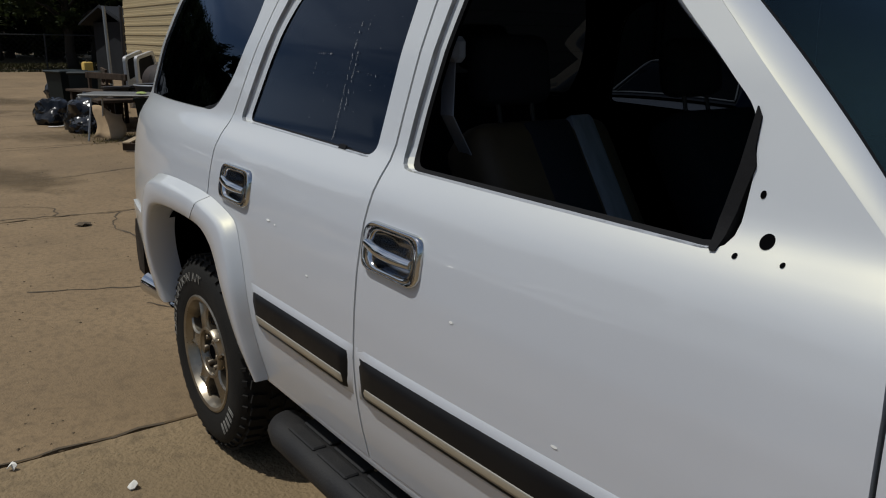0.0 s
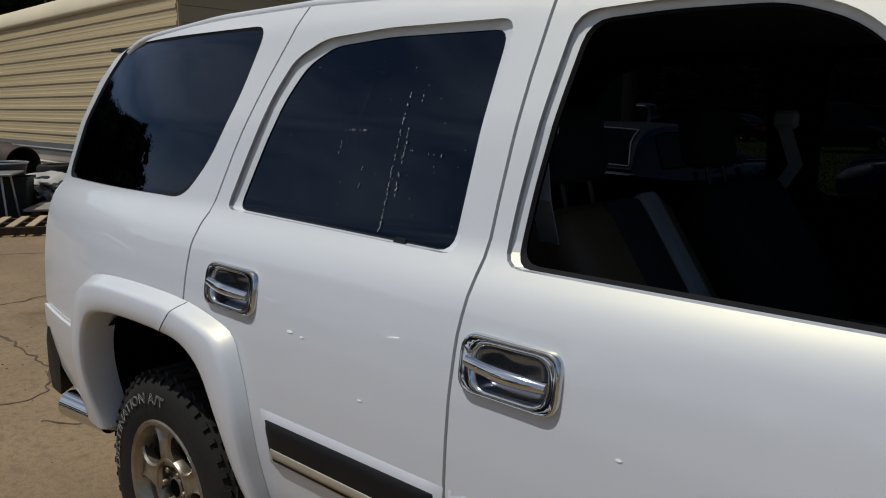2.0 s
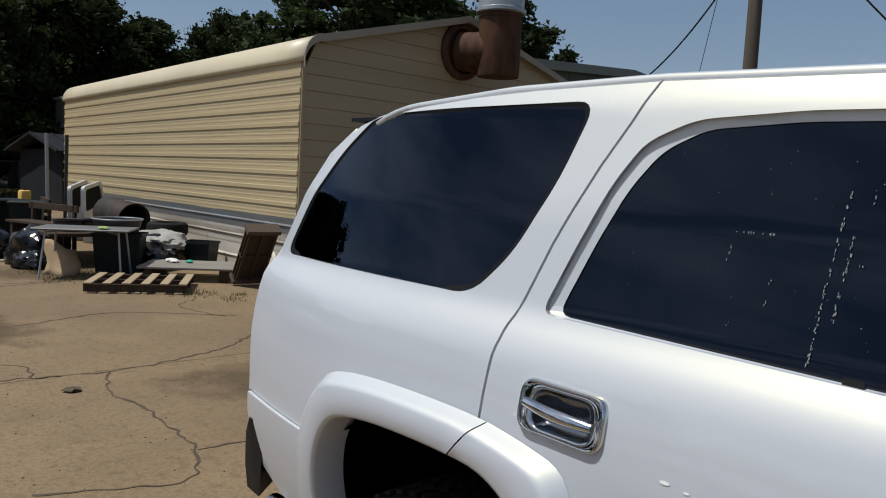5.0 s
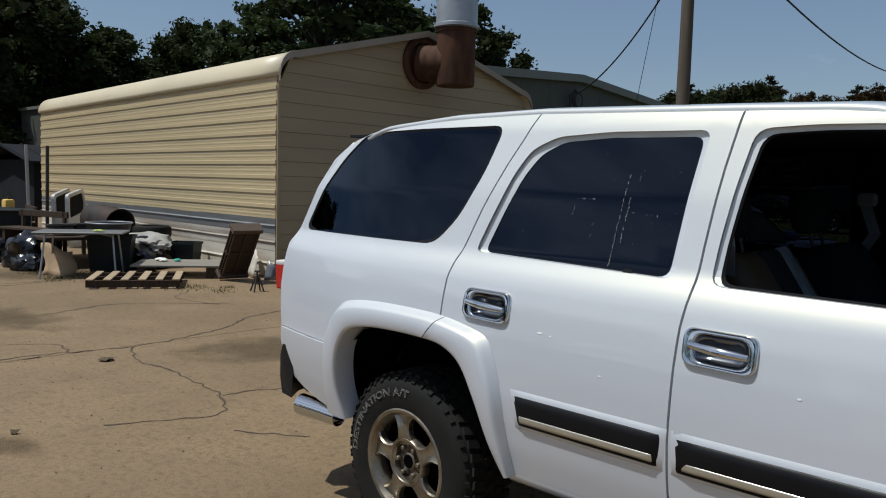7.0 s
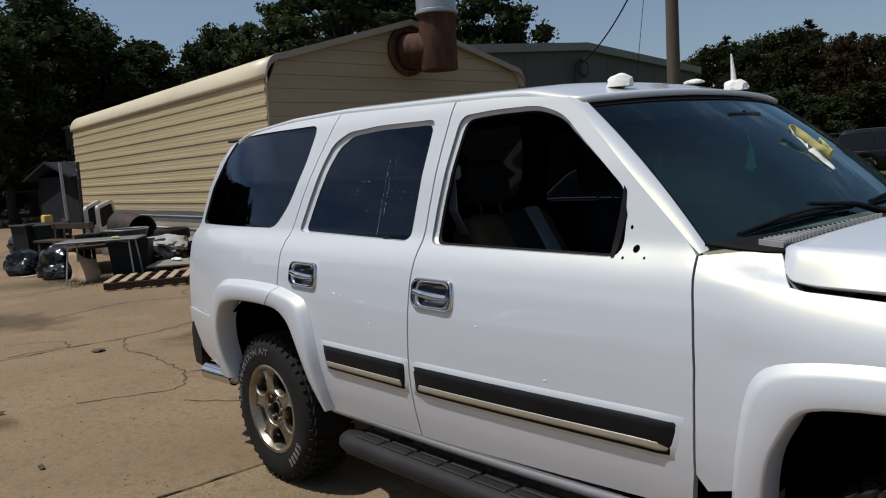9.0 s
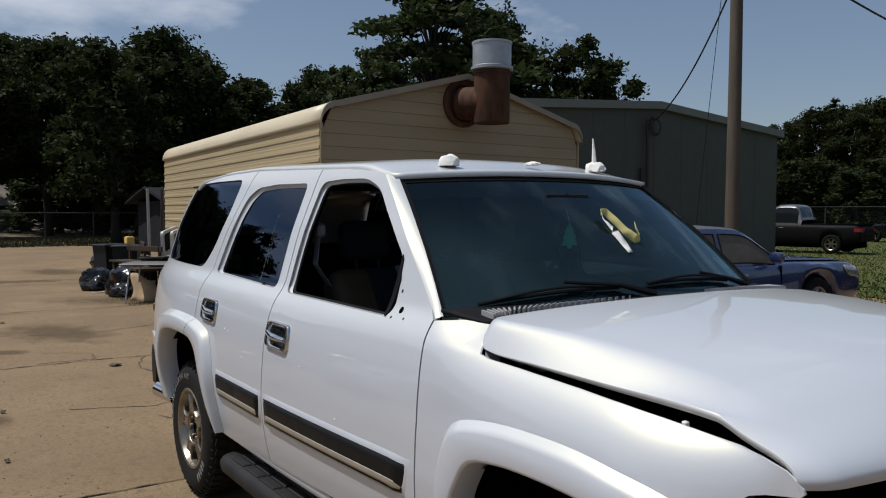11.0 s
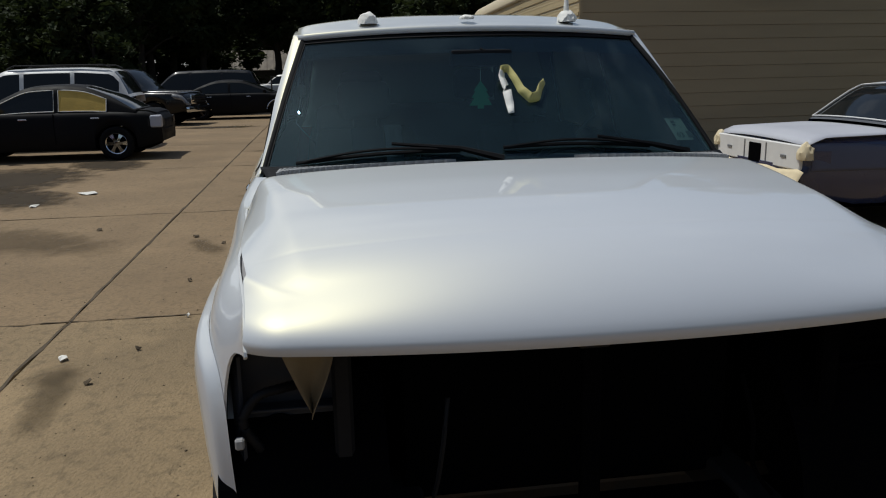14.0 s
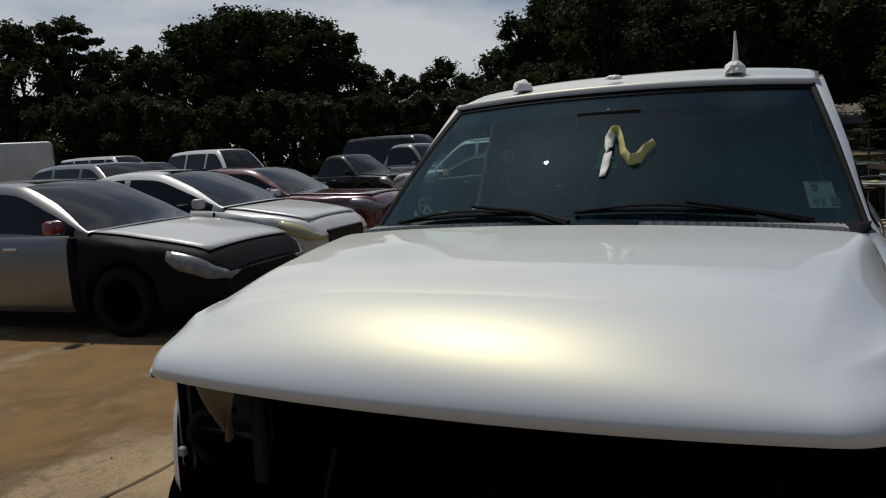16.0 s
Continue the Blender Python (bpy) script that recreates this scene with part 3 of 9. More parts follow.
def shed():
    root = thing("metal_shed", "beige ribbed metal shed with a rounded eave and stained gable", "shed")
    # long wall: horizontal ribs
    prof = []
    z = 0.92
    while z < SHED_EAVE - 0.02:
        prof += [(z, 0.0), (z + 0.055, 0.0), (z + 0.060, -0.0022), (z + 0.068, -0.0022), (z + 0.073, 0.0), (z + 0.112, 0.0), (z + 0.117, -0.0022), (z + 0.125, -0.0022), (z + 0.130, 0.0), (z + 0.180, 0.0), (z + 0.187, -0.021), (z + 0.207, -0.021), (z + 0.214, 0.0)]
        z += 0.227
    prof = [p for p in prof if p[0] <= SHED_EAVE] + [(SHED_EAVE, 0.0)]

    def side_wall(name, v, sign):
        vs, fs = [], []
        n = 8
        for zz, d in prof:
            for i in range(n + 1):
                sag = 0.006 * noise.noise(Vector((i * 1.3, zz * 2, v)))
                vs.append(shed_at(SHED_L * i / n, v + sign * (d + sag), zz))
        for j in range(len(prof) - 1):
            for i in range(n):
                a = j * (n + 1) + i
                fs.append((a, a + 1, a + n + 2, a + n + 1))
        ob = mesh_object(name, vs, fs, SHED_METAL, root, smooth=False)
        sol = ob.modifiers.new("thickness", 'SOLIDIFY')
        sol.thickness, sol.offset = 0.03, -1 * sign
        return ob

    side_wall("side_wall", 0, 1)
    side_wall("side_wall", SHED_W, -1)
    # skirt sheets under the ribbed wall
    for zs, ze, mat, lab in ((0.70, 0.93, GALV, "dull galvanised strip"), (0.43, 0.695, STREAKED, "weathered brown-streaked strip"), (0.02, 0.425, WHITE_SHEET, "dirty white lower sheet")):
        for k in range(4):
            u0, u1 = SHED_L * k / 4, SHED_L * (k + 1) / 4 - 0.01
            vs, fs = [], []
            rows = [zs, zs + (ze - zs) * 0.45, zs + (ze - zs) * 0.5, zs + (ze - zs) * 0.55, ze]
            ds = [0.0, 0.0, -0.018, 0.0, 0.0]
            for zz, d in zip(rows, ds):
                for uu in (u0, u1):
                    vs.append(shed_at(uu, -0.012 + d, zz))
            for j in range(4):
                fs.append((2 * j, 2 * j + 1, 2 * j + 3, 2 * j + 2))
            ob = mesh_object("skirt_sheet", vs, fs, mat, root, lab, smooth=False)
            sol = ob.modifiers.new("thickness", 'SOLIDIFY')
            sol.thickness, sol.offset = 0.02, -1
    # gable end: lapped horizontal siding boards
    def roof_z(v):
        s = min(v, SHED_W - v)
        if s < 0.32:
            a = s / 0.32
            return SHED_EAVE + (SHED_BEND - SHED_EAVE) * math.sin(a * math.pi / 2)
        return SHED_BEND + (SHED_RIDGE - SHED_BEND) * (s - 0.32) / (SHED_W / 2 - 0.32)

    z, h = 0.0, 0.227
    while z < SHED_RIDGE - 0.05:
        z1 = min(z + h - 0.004, SHED_RIDGE - 0.02)
        vals = [v for v in np.linspace(0, SHED_W, 60) if roof_z(v) > z + 0.03]
        v0, v1 = min(vals), max(vals)
        vals2 = [v for v in np.linspace(0, SHED_W, 60) if roof_z(v) > z1]
        t0, t1 = (min(vals2), max(vals2)) if vals2 else ((v0 + v1) / 2 - 0.05, (v0 + v1) / 2 + 0.05)
        q = [shed_at(0.0, v0, z), shed_at(0.0, v1, z), shed_at(0.0, t1, z1), shed_at(0.0, t0, z1)]
        o0, o1 = -SHED_DX * 0.013, -SHED_DX * 0.004
        vs = [q[0] + o0, q[1] + o0, q[2] + o1, q[3] + o1] + [p + SHED_DX * 0.04 for p in q]
        fs = [(0, 1, 2, 3), (7, 6, 5, 4), (0, 4, 5, 1), (1, 5, 6, 2), (2, 6, 7, 3), (3, 7, 4, 0)]
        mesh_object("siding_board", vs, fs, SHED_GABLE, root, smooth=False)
        z += h
    # back gable, plain
    vs = [shed_at(SHED_L, v, zz) for v, zz in ((0, 0), (SHED_W, 0), (SHED_W, SHED_EAVE), (SHED_W / 2, SHED_RIDGE), (0, SHED_EAVE))]
    vs += [p + SHED_DX * 0.05 for p in vs]
    fs = [(0, 1, 2, 3, 4), (9, 8, 7, 6, 5)] + [(i, i + 5, (i + 1) % 5 + 5, (i + 1) % 5) for i in range(5)]
    mesh_object("back_wall", vs, fs, SHED_GABLE, root, smooth=False)
    # roof: two bent sheets with a rolled eave
    line = [(-0.05, SHED_EAVE - 0.02)] + [(0.32 * (1 - math.cos(a)) - 0.05, SHED_EAVE + (SHED_BEND - SHED_EAVE) * math.sin(a)) for a in np.linspace(0.15, math.pi / 2, 7)]
    line += [(SHED_W / 2, SHED_RIDGE + 0.03)]
    for flip in (False, True):
        vs, fs = [], []
        us = np.linspace(-0.1, SHED_L + 0.1, 14)
        for v, zz in line:
            for uu in us:
                vs.append(shed_at(uu, SHED_W - v if flip else v, zz))
        m = len(us)
        for j in range(len(line) - 1):
            for i in range(m - 1):
                a = j * m + i
                fs.append((a, a + 1, a + m + 1, a + m))
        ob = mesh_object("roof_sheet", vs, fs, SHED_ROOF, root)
        sol = ob.modifiers.new("thickness", 'SOLIDIFY')
        sol.thickness, sol.offset = 0.03, 0
    # trim along the gable's roof edge and at the corners
    for flip in (False, True):
        bm = bmesh.new()
        rings = []
        for v, zz in line:
            v = SHED_W - v if flip else v
            rings.append([shed_at(a, v, zz + b) for a, b in ((-0.13, 0.03), (-0.13, -0.08), (-0.1, -0.08), (-0.1, 0.03))])
        add_loft(bm, rings)
        part("verge_trim", bm, SHED_TRIM, root)
    for v in (0.0, SHED_W):
        bm = bmesh.new()
        add_loft(bm, [[shed_at(a, v + b, zz) for a, b in ((-0.03, -0.02), (0.05, -0.02), (0.05, 0.03), (-0.03, 0.03))] for zz in (0, SHED_EAVE)])
        part("corner_trim", bm, SHED_GABLE, root)
    # flue: elbow out of the gable and an upright duct
    fy = 3.05
    c = shed_at(-0.03, fy, 3.68)
    bm = bmesh.new()
    add_lathe(bm, [(0.0, 0.0), (0.46, 0.0), (0.46, 0.05), (0.36, 0.06)], Matrix.Translation(c) @ Vector((1, 0, 0)).to_track_quat('Z', 'Y').to_matrix().to_4x4(), 28)
    part("flue_collar", bm, RUST, root, "round rusty wall collar", smooth=True)
    bm = bmesh.new()
    pts = [c + Vector((0.0, 0, 0)), c + Vector((0.25, 0.1, -0.02)), c + Vector((0.5, 0.2, 0)), c + Vector((0.62, 0.24, 0.02))]
    add_tube(bm, pts, 0.32, 24)
    part("flue_elbow", bm, RUST, root, "rusted elbow", smooth=True)
    top = c + Vector((0.62, 0.24, 0))
    bm = bmesh.new()
    add_lathe(bm, [(0.0, -0.42), (0.33, -0.42), (0.34, -0.38), (0.34, 0.5), (0.355, 0.5), (0.355, 0.55), (0.34, 0.56), (0.34, 0.62)], Matrix.Translation(top), 28)
    part("flue_pipe", bm, RUST, root, "streaked rusty upright duct", smooth=True)
    bm = bmesh.new()
    add_lathe(bm, [(0.36, 0.56), (0.40, 0.58), (0.40, 0.63), (0.365, 0.65), (0.365, 1.05), (0.38, 1.06), (0.38, 1.1), (0.33, 1.1), (0.33, 0.6)], Matrix.Translation(top), 28)
    part("flue_cap", bm, GALV_DUCT, root, "galvanised upper duct", smooth=True)


# ---- low metal hall behind the shed ----
def hall():
    root = thing("metal_hall", "low grey-green metal hall with shallow gable roof", "building")
    x0, y0, y1 = -11.2, 8.6, 22.3
    ym, ze, zr = 16.2, 4.22, 4.71
    n = 11
    for i in range(n):
        a, b = y0 + (y1 - y0) * i / n, y0 + (y1 - y0) * (i + 1) / n
        def top(y):
            return ze + (zr - ze) * (1 - abs(y - ym) / (ym - y0 if y < ym else y1 - ym))
        bm = bmesh.new()
        q = [(x0, a, 0), (x0, b - 0.004, 0), (x0, b - 0.004, top(b)), (x0, a, top(a))]
        add_loft(bm, [[Vector(p) for p in q], [Vector(p) + Vector((-0.08, 0, 0)) for p in q]])
        rib = [(x0 + 0.004, b - 0.04, 0), (x0 + 0.004, b - 0.012, 0), (x0 + 0.004, b - 0.012, top(b)), (x0 + 0.004, b - 0.04, top(b - 0.04))]
        add_loft(bm, [[Vector(p) for p in rib], [Vector(p) + Vector((-0.03, 0, 0)) for p in rib]])
        part("wall_panel", bm, HALL_WALL, root)
    for ya in (y0, y1):
        part("side_wall", box_bm((x0 - 24, ya - 0.05, 0), (x0 - 0.08, ya + 0.05, ze)), HALL_WALL, root)
    for a, b in ((y0 - 0.15, ym), (ym, y1 + 0.15)):
        za, zb = (ze - 0.01, zr) if b == ym else (zr, ze - 0.01)
        bm = bmesh.new()
        add_loft(bm, [[Vector((x0 + 0.15 + dx, y, z + dz)) for dx, dz in ((0, 0.12), (0, -0.1), (-0.12, -0.1), (-24.2, 0.0), (-24.2, 0.12))] for y, z in ((a, za), (b, zb))])
        part("roof", bm, HALL_TRIM, root, "pale flat roof edge")
    # meter mast and conduit on the wall
    bm = tube_bm([(x0 + 0.12, 15.65, 0.0), (x0 + 0.12, 15.65, 4.2), (x0 + 0.18, 15.75, 4.32), (x0 + 0.2, 15.85, 4.25)], 0.05, 8)
    part("conduit", bm, DARK_STEEL, root, smooth=True)
    part("meter_box", box_bm((x0 + 0.01, 12.7, 1.27), (x0 + 0.2, 13.38, 1.98), 0.02), CAR_GREY_BOX, root)
    for k in range(3):
        pts = [(x0 + 0.2 + 0.02 * k, 15.86 + (0.24 - 0.03 * k) * math.cos(a), 4.05 + (0.26 - 0.03 * k) * math.sin(a)) for a in np.linspace(0, 2 * math.pi, 17)]
        part("cable_coil", tube_bm(pts, 0.014, 5), CABLE, root)
    part("cabinet", box_bm((x0 + 0.03, 9.9, 0.0), (x0 + 0.5, 10.6, 2.3), 0.02), GALV, root, "grey steel cabinet by the wall")
    part("downpipe", tube_bm([(x0 + 0.08, 15.45, 0.0), (x0 + 0.08, 15.45, 2.85)], 0.05, 8), DARK_STEEL, root)


shed()
hall()

# ---- the white sport utility vehicle ----
CY = 0.02
PROFILE_Z = [0.30, 0.40, 0.50, 0.60, 0.70, 0.78, 0.90, 1.0, 1.1, 1.18, 1.22, 1.25, 1.275, 1.5, 1.75, 1.83]
PROFILE_W = [0.875, 0.905, 0.931, 0.953, 0.967, 0.972, 0.968, 0.960, 0.945, 0.925, 0.905, 0.882, 0.865, 0.805, 0.715, 0.665]
_zz = np.linspace(0.2, 1.9, 681)
_ww = np.interp(_zz, PROFILE_Z, PROFILE_W)
_k = np.exp(-0.5 * (np.arange(-16, 17) * 0.0025 / 0.014) ** 2)
_ws = np.convolve(np.pad(_ww, 16, mode="edge"), _k / _k.sum(), mode="valid")


def hood_edge_z(x):
    """Height of the fender's upper edge along the hood gap."""
    return float(np.interp(x, [2.3, 2.545, 2.56, 2.577, 2.60, 2.64, 2.83, 2.98, 3.11, 3.23, 3.34, 3.41, 3.46, 3.51, 3.54, 3.7],
                           [1.268, 1.257, 1.235, 1.205, 1.183, 1.175, 1.162, 1.153, 1.143, 1.131, 1.118, 1.110, 1.098, 1.082, 1.06, 1.0]))


def hood_skirt_z(x):
    """Height of the hood's lower edge above that gap."""
    near = x + np.linspace(-1, 1, 9) * float(np.interp(x, [2.6, 2.75, 3.4, 3.5], [0.006, 0.05, 0.05, 0.02]))
    return float(np.mean(np.interp(near, [2.555, 2.577, 2.60, 2.66, 2.83, 2.98, 3.11, 3.23, 3.34, 3.45, 3.52, 3.55, 3.565, 3.6],
                                   [1.252, 1.213, 1.190, 1.181, 1.175, 1.168, 1.162, 1.156, 1.147, 1.130, 1.110, 1.095, 1.080, 1.07])))


def shoulder_z(x):
    near = x + np.linspace(-1, 1, 9) * float(np.interp(x, [2.3, 2.4, 3.3, 3.4], [0.02, 0.08, 0.08, 0.01]))
    return float(np.mean(np.interp(near, [2.2, 2.3, 2.4, 2.5, 2.6, 2.7, 2.83, 2.98, 3.11, 3.23, 3.34, 3.41, 3.46, 3.51, 3.54, 3.7],
                                   [1.30, 1.275, 1.252, 1.226, 1.201, 1.184, 1.171, 1.161, 1.151, 1.139, 1.125, 1.117, 1.105, 1.089, 1.067, 1.006])))


def corner_inset(x, z):
    """How far the shoulder rolls inwards by the windscreen's foot, above the hood gap."""
    low = float(np.interp(x, [2.3, 2.66, 2.83], [1.195, 1.184, 1.18]))
    return 0.060 * (max(0.0, z - low) / 0.07) ** 1.2 if x < 2.83 else 0.0


def side_w(x, z):
    """Half width of the body at a place along it and a height."""
    x, z = float(x), float(z)
    t = 0.10 * (max(0.0, -x) / 0.95) ** 2 + 0.035 * max(0.0, min(x, 2.2) - 1.2) ** 1.6 + 0.04 * max(0.0, x - 2.9) ** 2
    w = float(np.interp(z, _zz, _ws)) - t
    if x > 2.3:
        zt = shoulder_z(x)
        top = float(np.interp(x, [2.3, 2.6, 3.1, 3.2, 3.3, 3.4, 3.54, 3.6], [0.835, 0.836, 0.826, 0.815, 0.802, 0.793, 0.789, 0.77]))
        base = float(np.interp(min(z, 1.0), _zz, _ws)) - t
        f = 1 - math.exp(-max(0.0, zt - z) / 0.07)
        turn = max(0.0, 1 - (max(0.0, x - 3.13) / 0.38) ** 2)
        wf = top + (max(base, top + 0.015) - top) * f * turn
        k = min(1.0, (x - 2.3) / 0.28)
        k = k * k * (3 - 2 * k)
        w = w * (1 - k) + (wf - corner_inset(x, z)) * k
    return w


def side_point(x, z, s, off=0.0):
    return (x, CY + s * (side_w(x, z) + off), z)


def side_normal(x, z, s):
    e = 0.012
    dx = (side_w(x + e, z) - side_w(x - e, z)) / (2 * e)
    dz = (side_w(x, z + e) - side_w(x, z - e)) / (2 * e)
    v = Vector((-dx, 1.0, -dz)).normalized()
    return Vector((v.x, s * v.y, v.z))


def cut_panel(outline, holes=(), step=0.035):
    """Triangles of a flat panel (x, z), cut along a grid so that it can follow a curved side."""
    from mathutils.geometry import tessellate_polygon
    loops = [[Vector((x, 0, z)) for x, z in loop] for loop in (outline, *holes)]
    flat = [v for loop in loops for v in loop]
    bm = bmesh.new()
    vs = [bm.verts.new(v) for v in flat]
    for tri in tessellate_polygon([[Vector((v.x, v.z, 0)) for v in loop] for loop in loops]):
        if len(set(tri)) == 3:
            try:
                bm.faces.new([vs[i] for i in tri])
            except ValueError:
                pass
    xs = [v.x for v in flat]
    zs = [v.z for v in flat]
    for lo, hi, no in ((min(xs), max(xs), (1, 0, 0)), (min(zs), max(zs), (0, 0, 1))):
        k = math.ceil(lo / step)
        while k * step < hi:
            p = (k * step, 0, 0) if no[0] else (0, 0, k * step)
            bmesh.ops.bisect_plane(bm, geom=bm.verts[:] + bm.edges[:] + bm.faces[:], plane_co=p, plane_no=no, dist=1e-5)
            k += 1
    bmesh.ops.dissolve_degenerate(bm, dist=1e-5, edges=bm.edges[:])
    return bm


def side_panel(name, outline, s, mat, parent, holes=(), off=0.0, hem=0.025, label="", offset_fn=None, step=0.035):
    """A body panel on side s (-1 right, 1 left): the flat outline laid on the side's surface, with folded edges."""
    bm = cut_panel(outline, holes, step)
    bm.verts.index_update()
    verts, nrm = [], []
    for v in bm.verts:
        o = off + (offset_fn(v.co.x, v.co.z) if offset_fn else 0.0)
        verts.append(side_point(v.co.x, v.co.z, s, o))
        nrm.append(side_normal(v.co.x, v.co.z, s))
    faces, loops = [], []
    for f in bm.faces:
        ids = [v.index for v in f.verts]
        a, b, c = (Vector(verts[i]) for i in ids[:3])
        if (b - a).cross(c - a).y * s < 0:
            ids.reverse()
        faces.append(tuple(ids))
        loops += [nrm[i] for i in ids]
    for e in bm.edges:
        if len(e.link_faces) == 1:
            i, j = e.verts[0].index, e.verts[1].index
            p, q = Vector(verts[i]), Vector(verts[j])
            d = Vector((0, -s * hem, 0))
            k = len(verts)
            verts += [tuple(p), tuple(q), tuple(q + d), tuple(p + d)]
            nn = (q - p).cross(d).normalized()
            cen = e.link_faces[0].calc_center_median()
            out = (p + q) / 2 - Vector((cen.x, (p.y + q.y) / 2, cen.z))
            ids = (k, k + 1, k + 2, k + 3)
            if nn.dot(out) < 0:
                ids, nn = ids[::-1], -nn
            faces.append(ids)
            loops += [nn] * 4
    bm.free()
    return mesh_object(name, verts, faces, mat, parent, label, normals=[tuple(v) for v in loops])


car = thing("sport_utility_vehicle", "pearl white four-door SUV, freshly painted, without grille or mirrors", "car")

# outlines (x forward of the rear axle, z up)
FLARE_R_OUT = [(0.596, 0.495), (0.582, 0.58), (0.570, 0.65), (0.545, 0.80), (0.508, 0.91), (0.468, 0.975), (0.39, 1.002), (0.24, 1.026), (0.06, 1.034), (-0.14, 1.033), (-0.30, 1.02), (-0.395, 0.993), (-0.45, 0.935), (-0.487, 0.85), (-0.51, 0.74), (-0.525, 0.62), (-0.53, 0.48)]
FLARE_R_IN = [(0.572, 0.49), (0.535, 0.555), (0.495, 0.64), (0.458, 0.73), (0.400, 0.831), (0.345, 0.888), (0.262, 0.924), (0.163, 0.933), (0.014, 0.935), (-0.135, 0.929), (-0.262, 0.908), (-0.325, 0.874), (-0.368, 0.81), (-0.388, 0.73), (-0.392, 0.65), (-0.382, 0.57), (-0.36, 0.48)]
FLARE_F_OUT = [(-0.50, 0.49), (-0.488, 0.58), (-0.476, 0.66), (-0.458, 0.78), (-0.44, 0.89), (-0.412, 0.962), (-0.35, 1.002), (-0.20, 1.025), (-0.04, 1.030), (0.10, 1.026), (0.22, 1.011), (0.33, 0.990), (0.41, 0.960), (0.452, 0.90), (0.472, 0.80), (0.482, 0.66), (0.486, 0.48)]
FLARE_F_IN = [(-0.385, 0.48), (-0.39, 0.57), (-0.385, 0.66), (-0.365, 0.76), (-0.332, 0.83), (-0.30, 0.88), (-0.255, 0.908), (-0.15, 0.925), (-0.03, 0.930), (0.09, 0.928), (0.18, 0.922), (0.265, 0.904), (0.33, 0.872), (0.378, 0.81), (0.405, 0.72), (0.418, 0.62), (0.422, 0.48)]
ARCH_R = [(a[0] * 0.4 + b[0] * 0.6, a[1] * 0.4 + b[1] * 0.6) for a, b in zip(FLARE_R_OUT, FLARE_R_IN)]
ARCH_F = [(2.95 + a[0] * 0.4 + b[0] * 0.6, a[1] * 0.4 + b[1] * 0.6) for a, b in zip(FLARE_F_OUT, FLARE_F_IN)]
GAP_C = [(0.222, 0.985), (0.224, 1.07), (0.226, 1.17), (0.236, 1.24), (0.30, 1.43), (0.375, 1.61), (0.425, 1.71), (0.462, 1.80)]
GAP_B = [(1.203, 0.51), (1.198, 0.66), (1.196, 0.83), (1.198, 1.0), (1.202, 1.12), (1.212, 1.22), (1.218, 1.36), (1.235, 1.6), (1.255, 1.775)]
GAP_A = [(2.345, 0.54), (2.365, 0.66), (2.372, 0.79), (2.372, 0.95), (2.362, 1.1), (2.342, 1.25)]
WIN_Q = rounded([(-0.915, 1.285), (-0.82, 1.49), (-0.70, 1.63), (-0.55, 1.745), (-0.20, 1.752), (0.30, 1.752), (0.255, 1.57), (0.175, 1.40), (0.07, 1.285)], 0.06, 5)
WIN_R = rounded([(0.345, 1.275), (0.40, 1.43), (0.455, 1.565), (0.51, 1.645), (0.60, 1.69), (0.80, 1.702), (1.14, 1.698), (1.128, 1.52), (1.112, 1.255)], 0.035, 4)
WIN_F = rounded([(1.278, 1.248), (1.285, 1.38), (1.305, 1.55), (1.33, 1.70), (1.50, 1.708), (1.68, 1.705), (1.79, 1.668), (1.88, 1.59), (1.98, 1.512), (2.065, 1.44), (2.085, 1.37), (2.088, 1.235)], 0.045, 4)
REAR_EDGE = [(-0.985, 0.80), (-1.0, 1.0), (-1.005, 1.18), (-0.985, 1.255), (-0.90, 1.47), (-0.76, 1.645), (-0.64, 1.722), (-0.50, 1.757)]


def grow(poly, back, top, front, low):
    """The outline of a window grown by a margin on each side."""
    xa, xb = min(p[0] for p in poly), max(p[0] for p in poly)
    za, zb = min(p[1] for p in poly), max(p[1] for p in poly)
    out = []
    for x, z in poly:
        nx, nz = (2 * x - xa - xb) / (xb - xa), (2 * z - za - zb) / (zb - za)
        dx = -back * min(1.0, max(0.0, -nx) * 1.6) + front * min(1.0, max(0.0, nx) * 1.3)
        dz = top * min(1.0, max(0.0, nz) * 1.4) - low * max(0.0, -nz)
        out.append((x + dx, z + dz))
    return out


WIN_Q = grow(WIN_Q, 0.004, 0.010, 0.014, 0.0)
WIN_R_OUT = grow(WIN_R, 0.034, 0.020, 0.026, 0.001)
WIN_F_OUT = grow(WIN_F, 0.022, 0.018, 0.010, 0.0)


def roof_edge_z(x):
    return float(np.interp(x, [-1.0, -0.75, -0.5, 0.0, 0.45, 1.2, 1.55, 1.83, 2.0], [1.66, 1.715, 1.757, 1.795, 1.80, 1.778, 1.765, 1.735, 1.70]))


def handle_hole(x, z):
    hw, hh = 0.108, 0.056
    return rounded([(x - hw * 0.80, z - hh * 0.80), (x + hw * 0.86, z - hh * 0.82), (x + hw * 0.86, z + hh * 0.80), (x - hw * 0.80, z + hh * 0.80)], 0.036, 3)


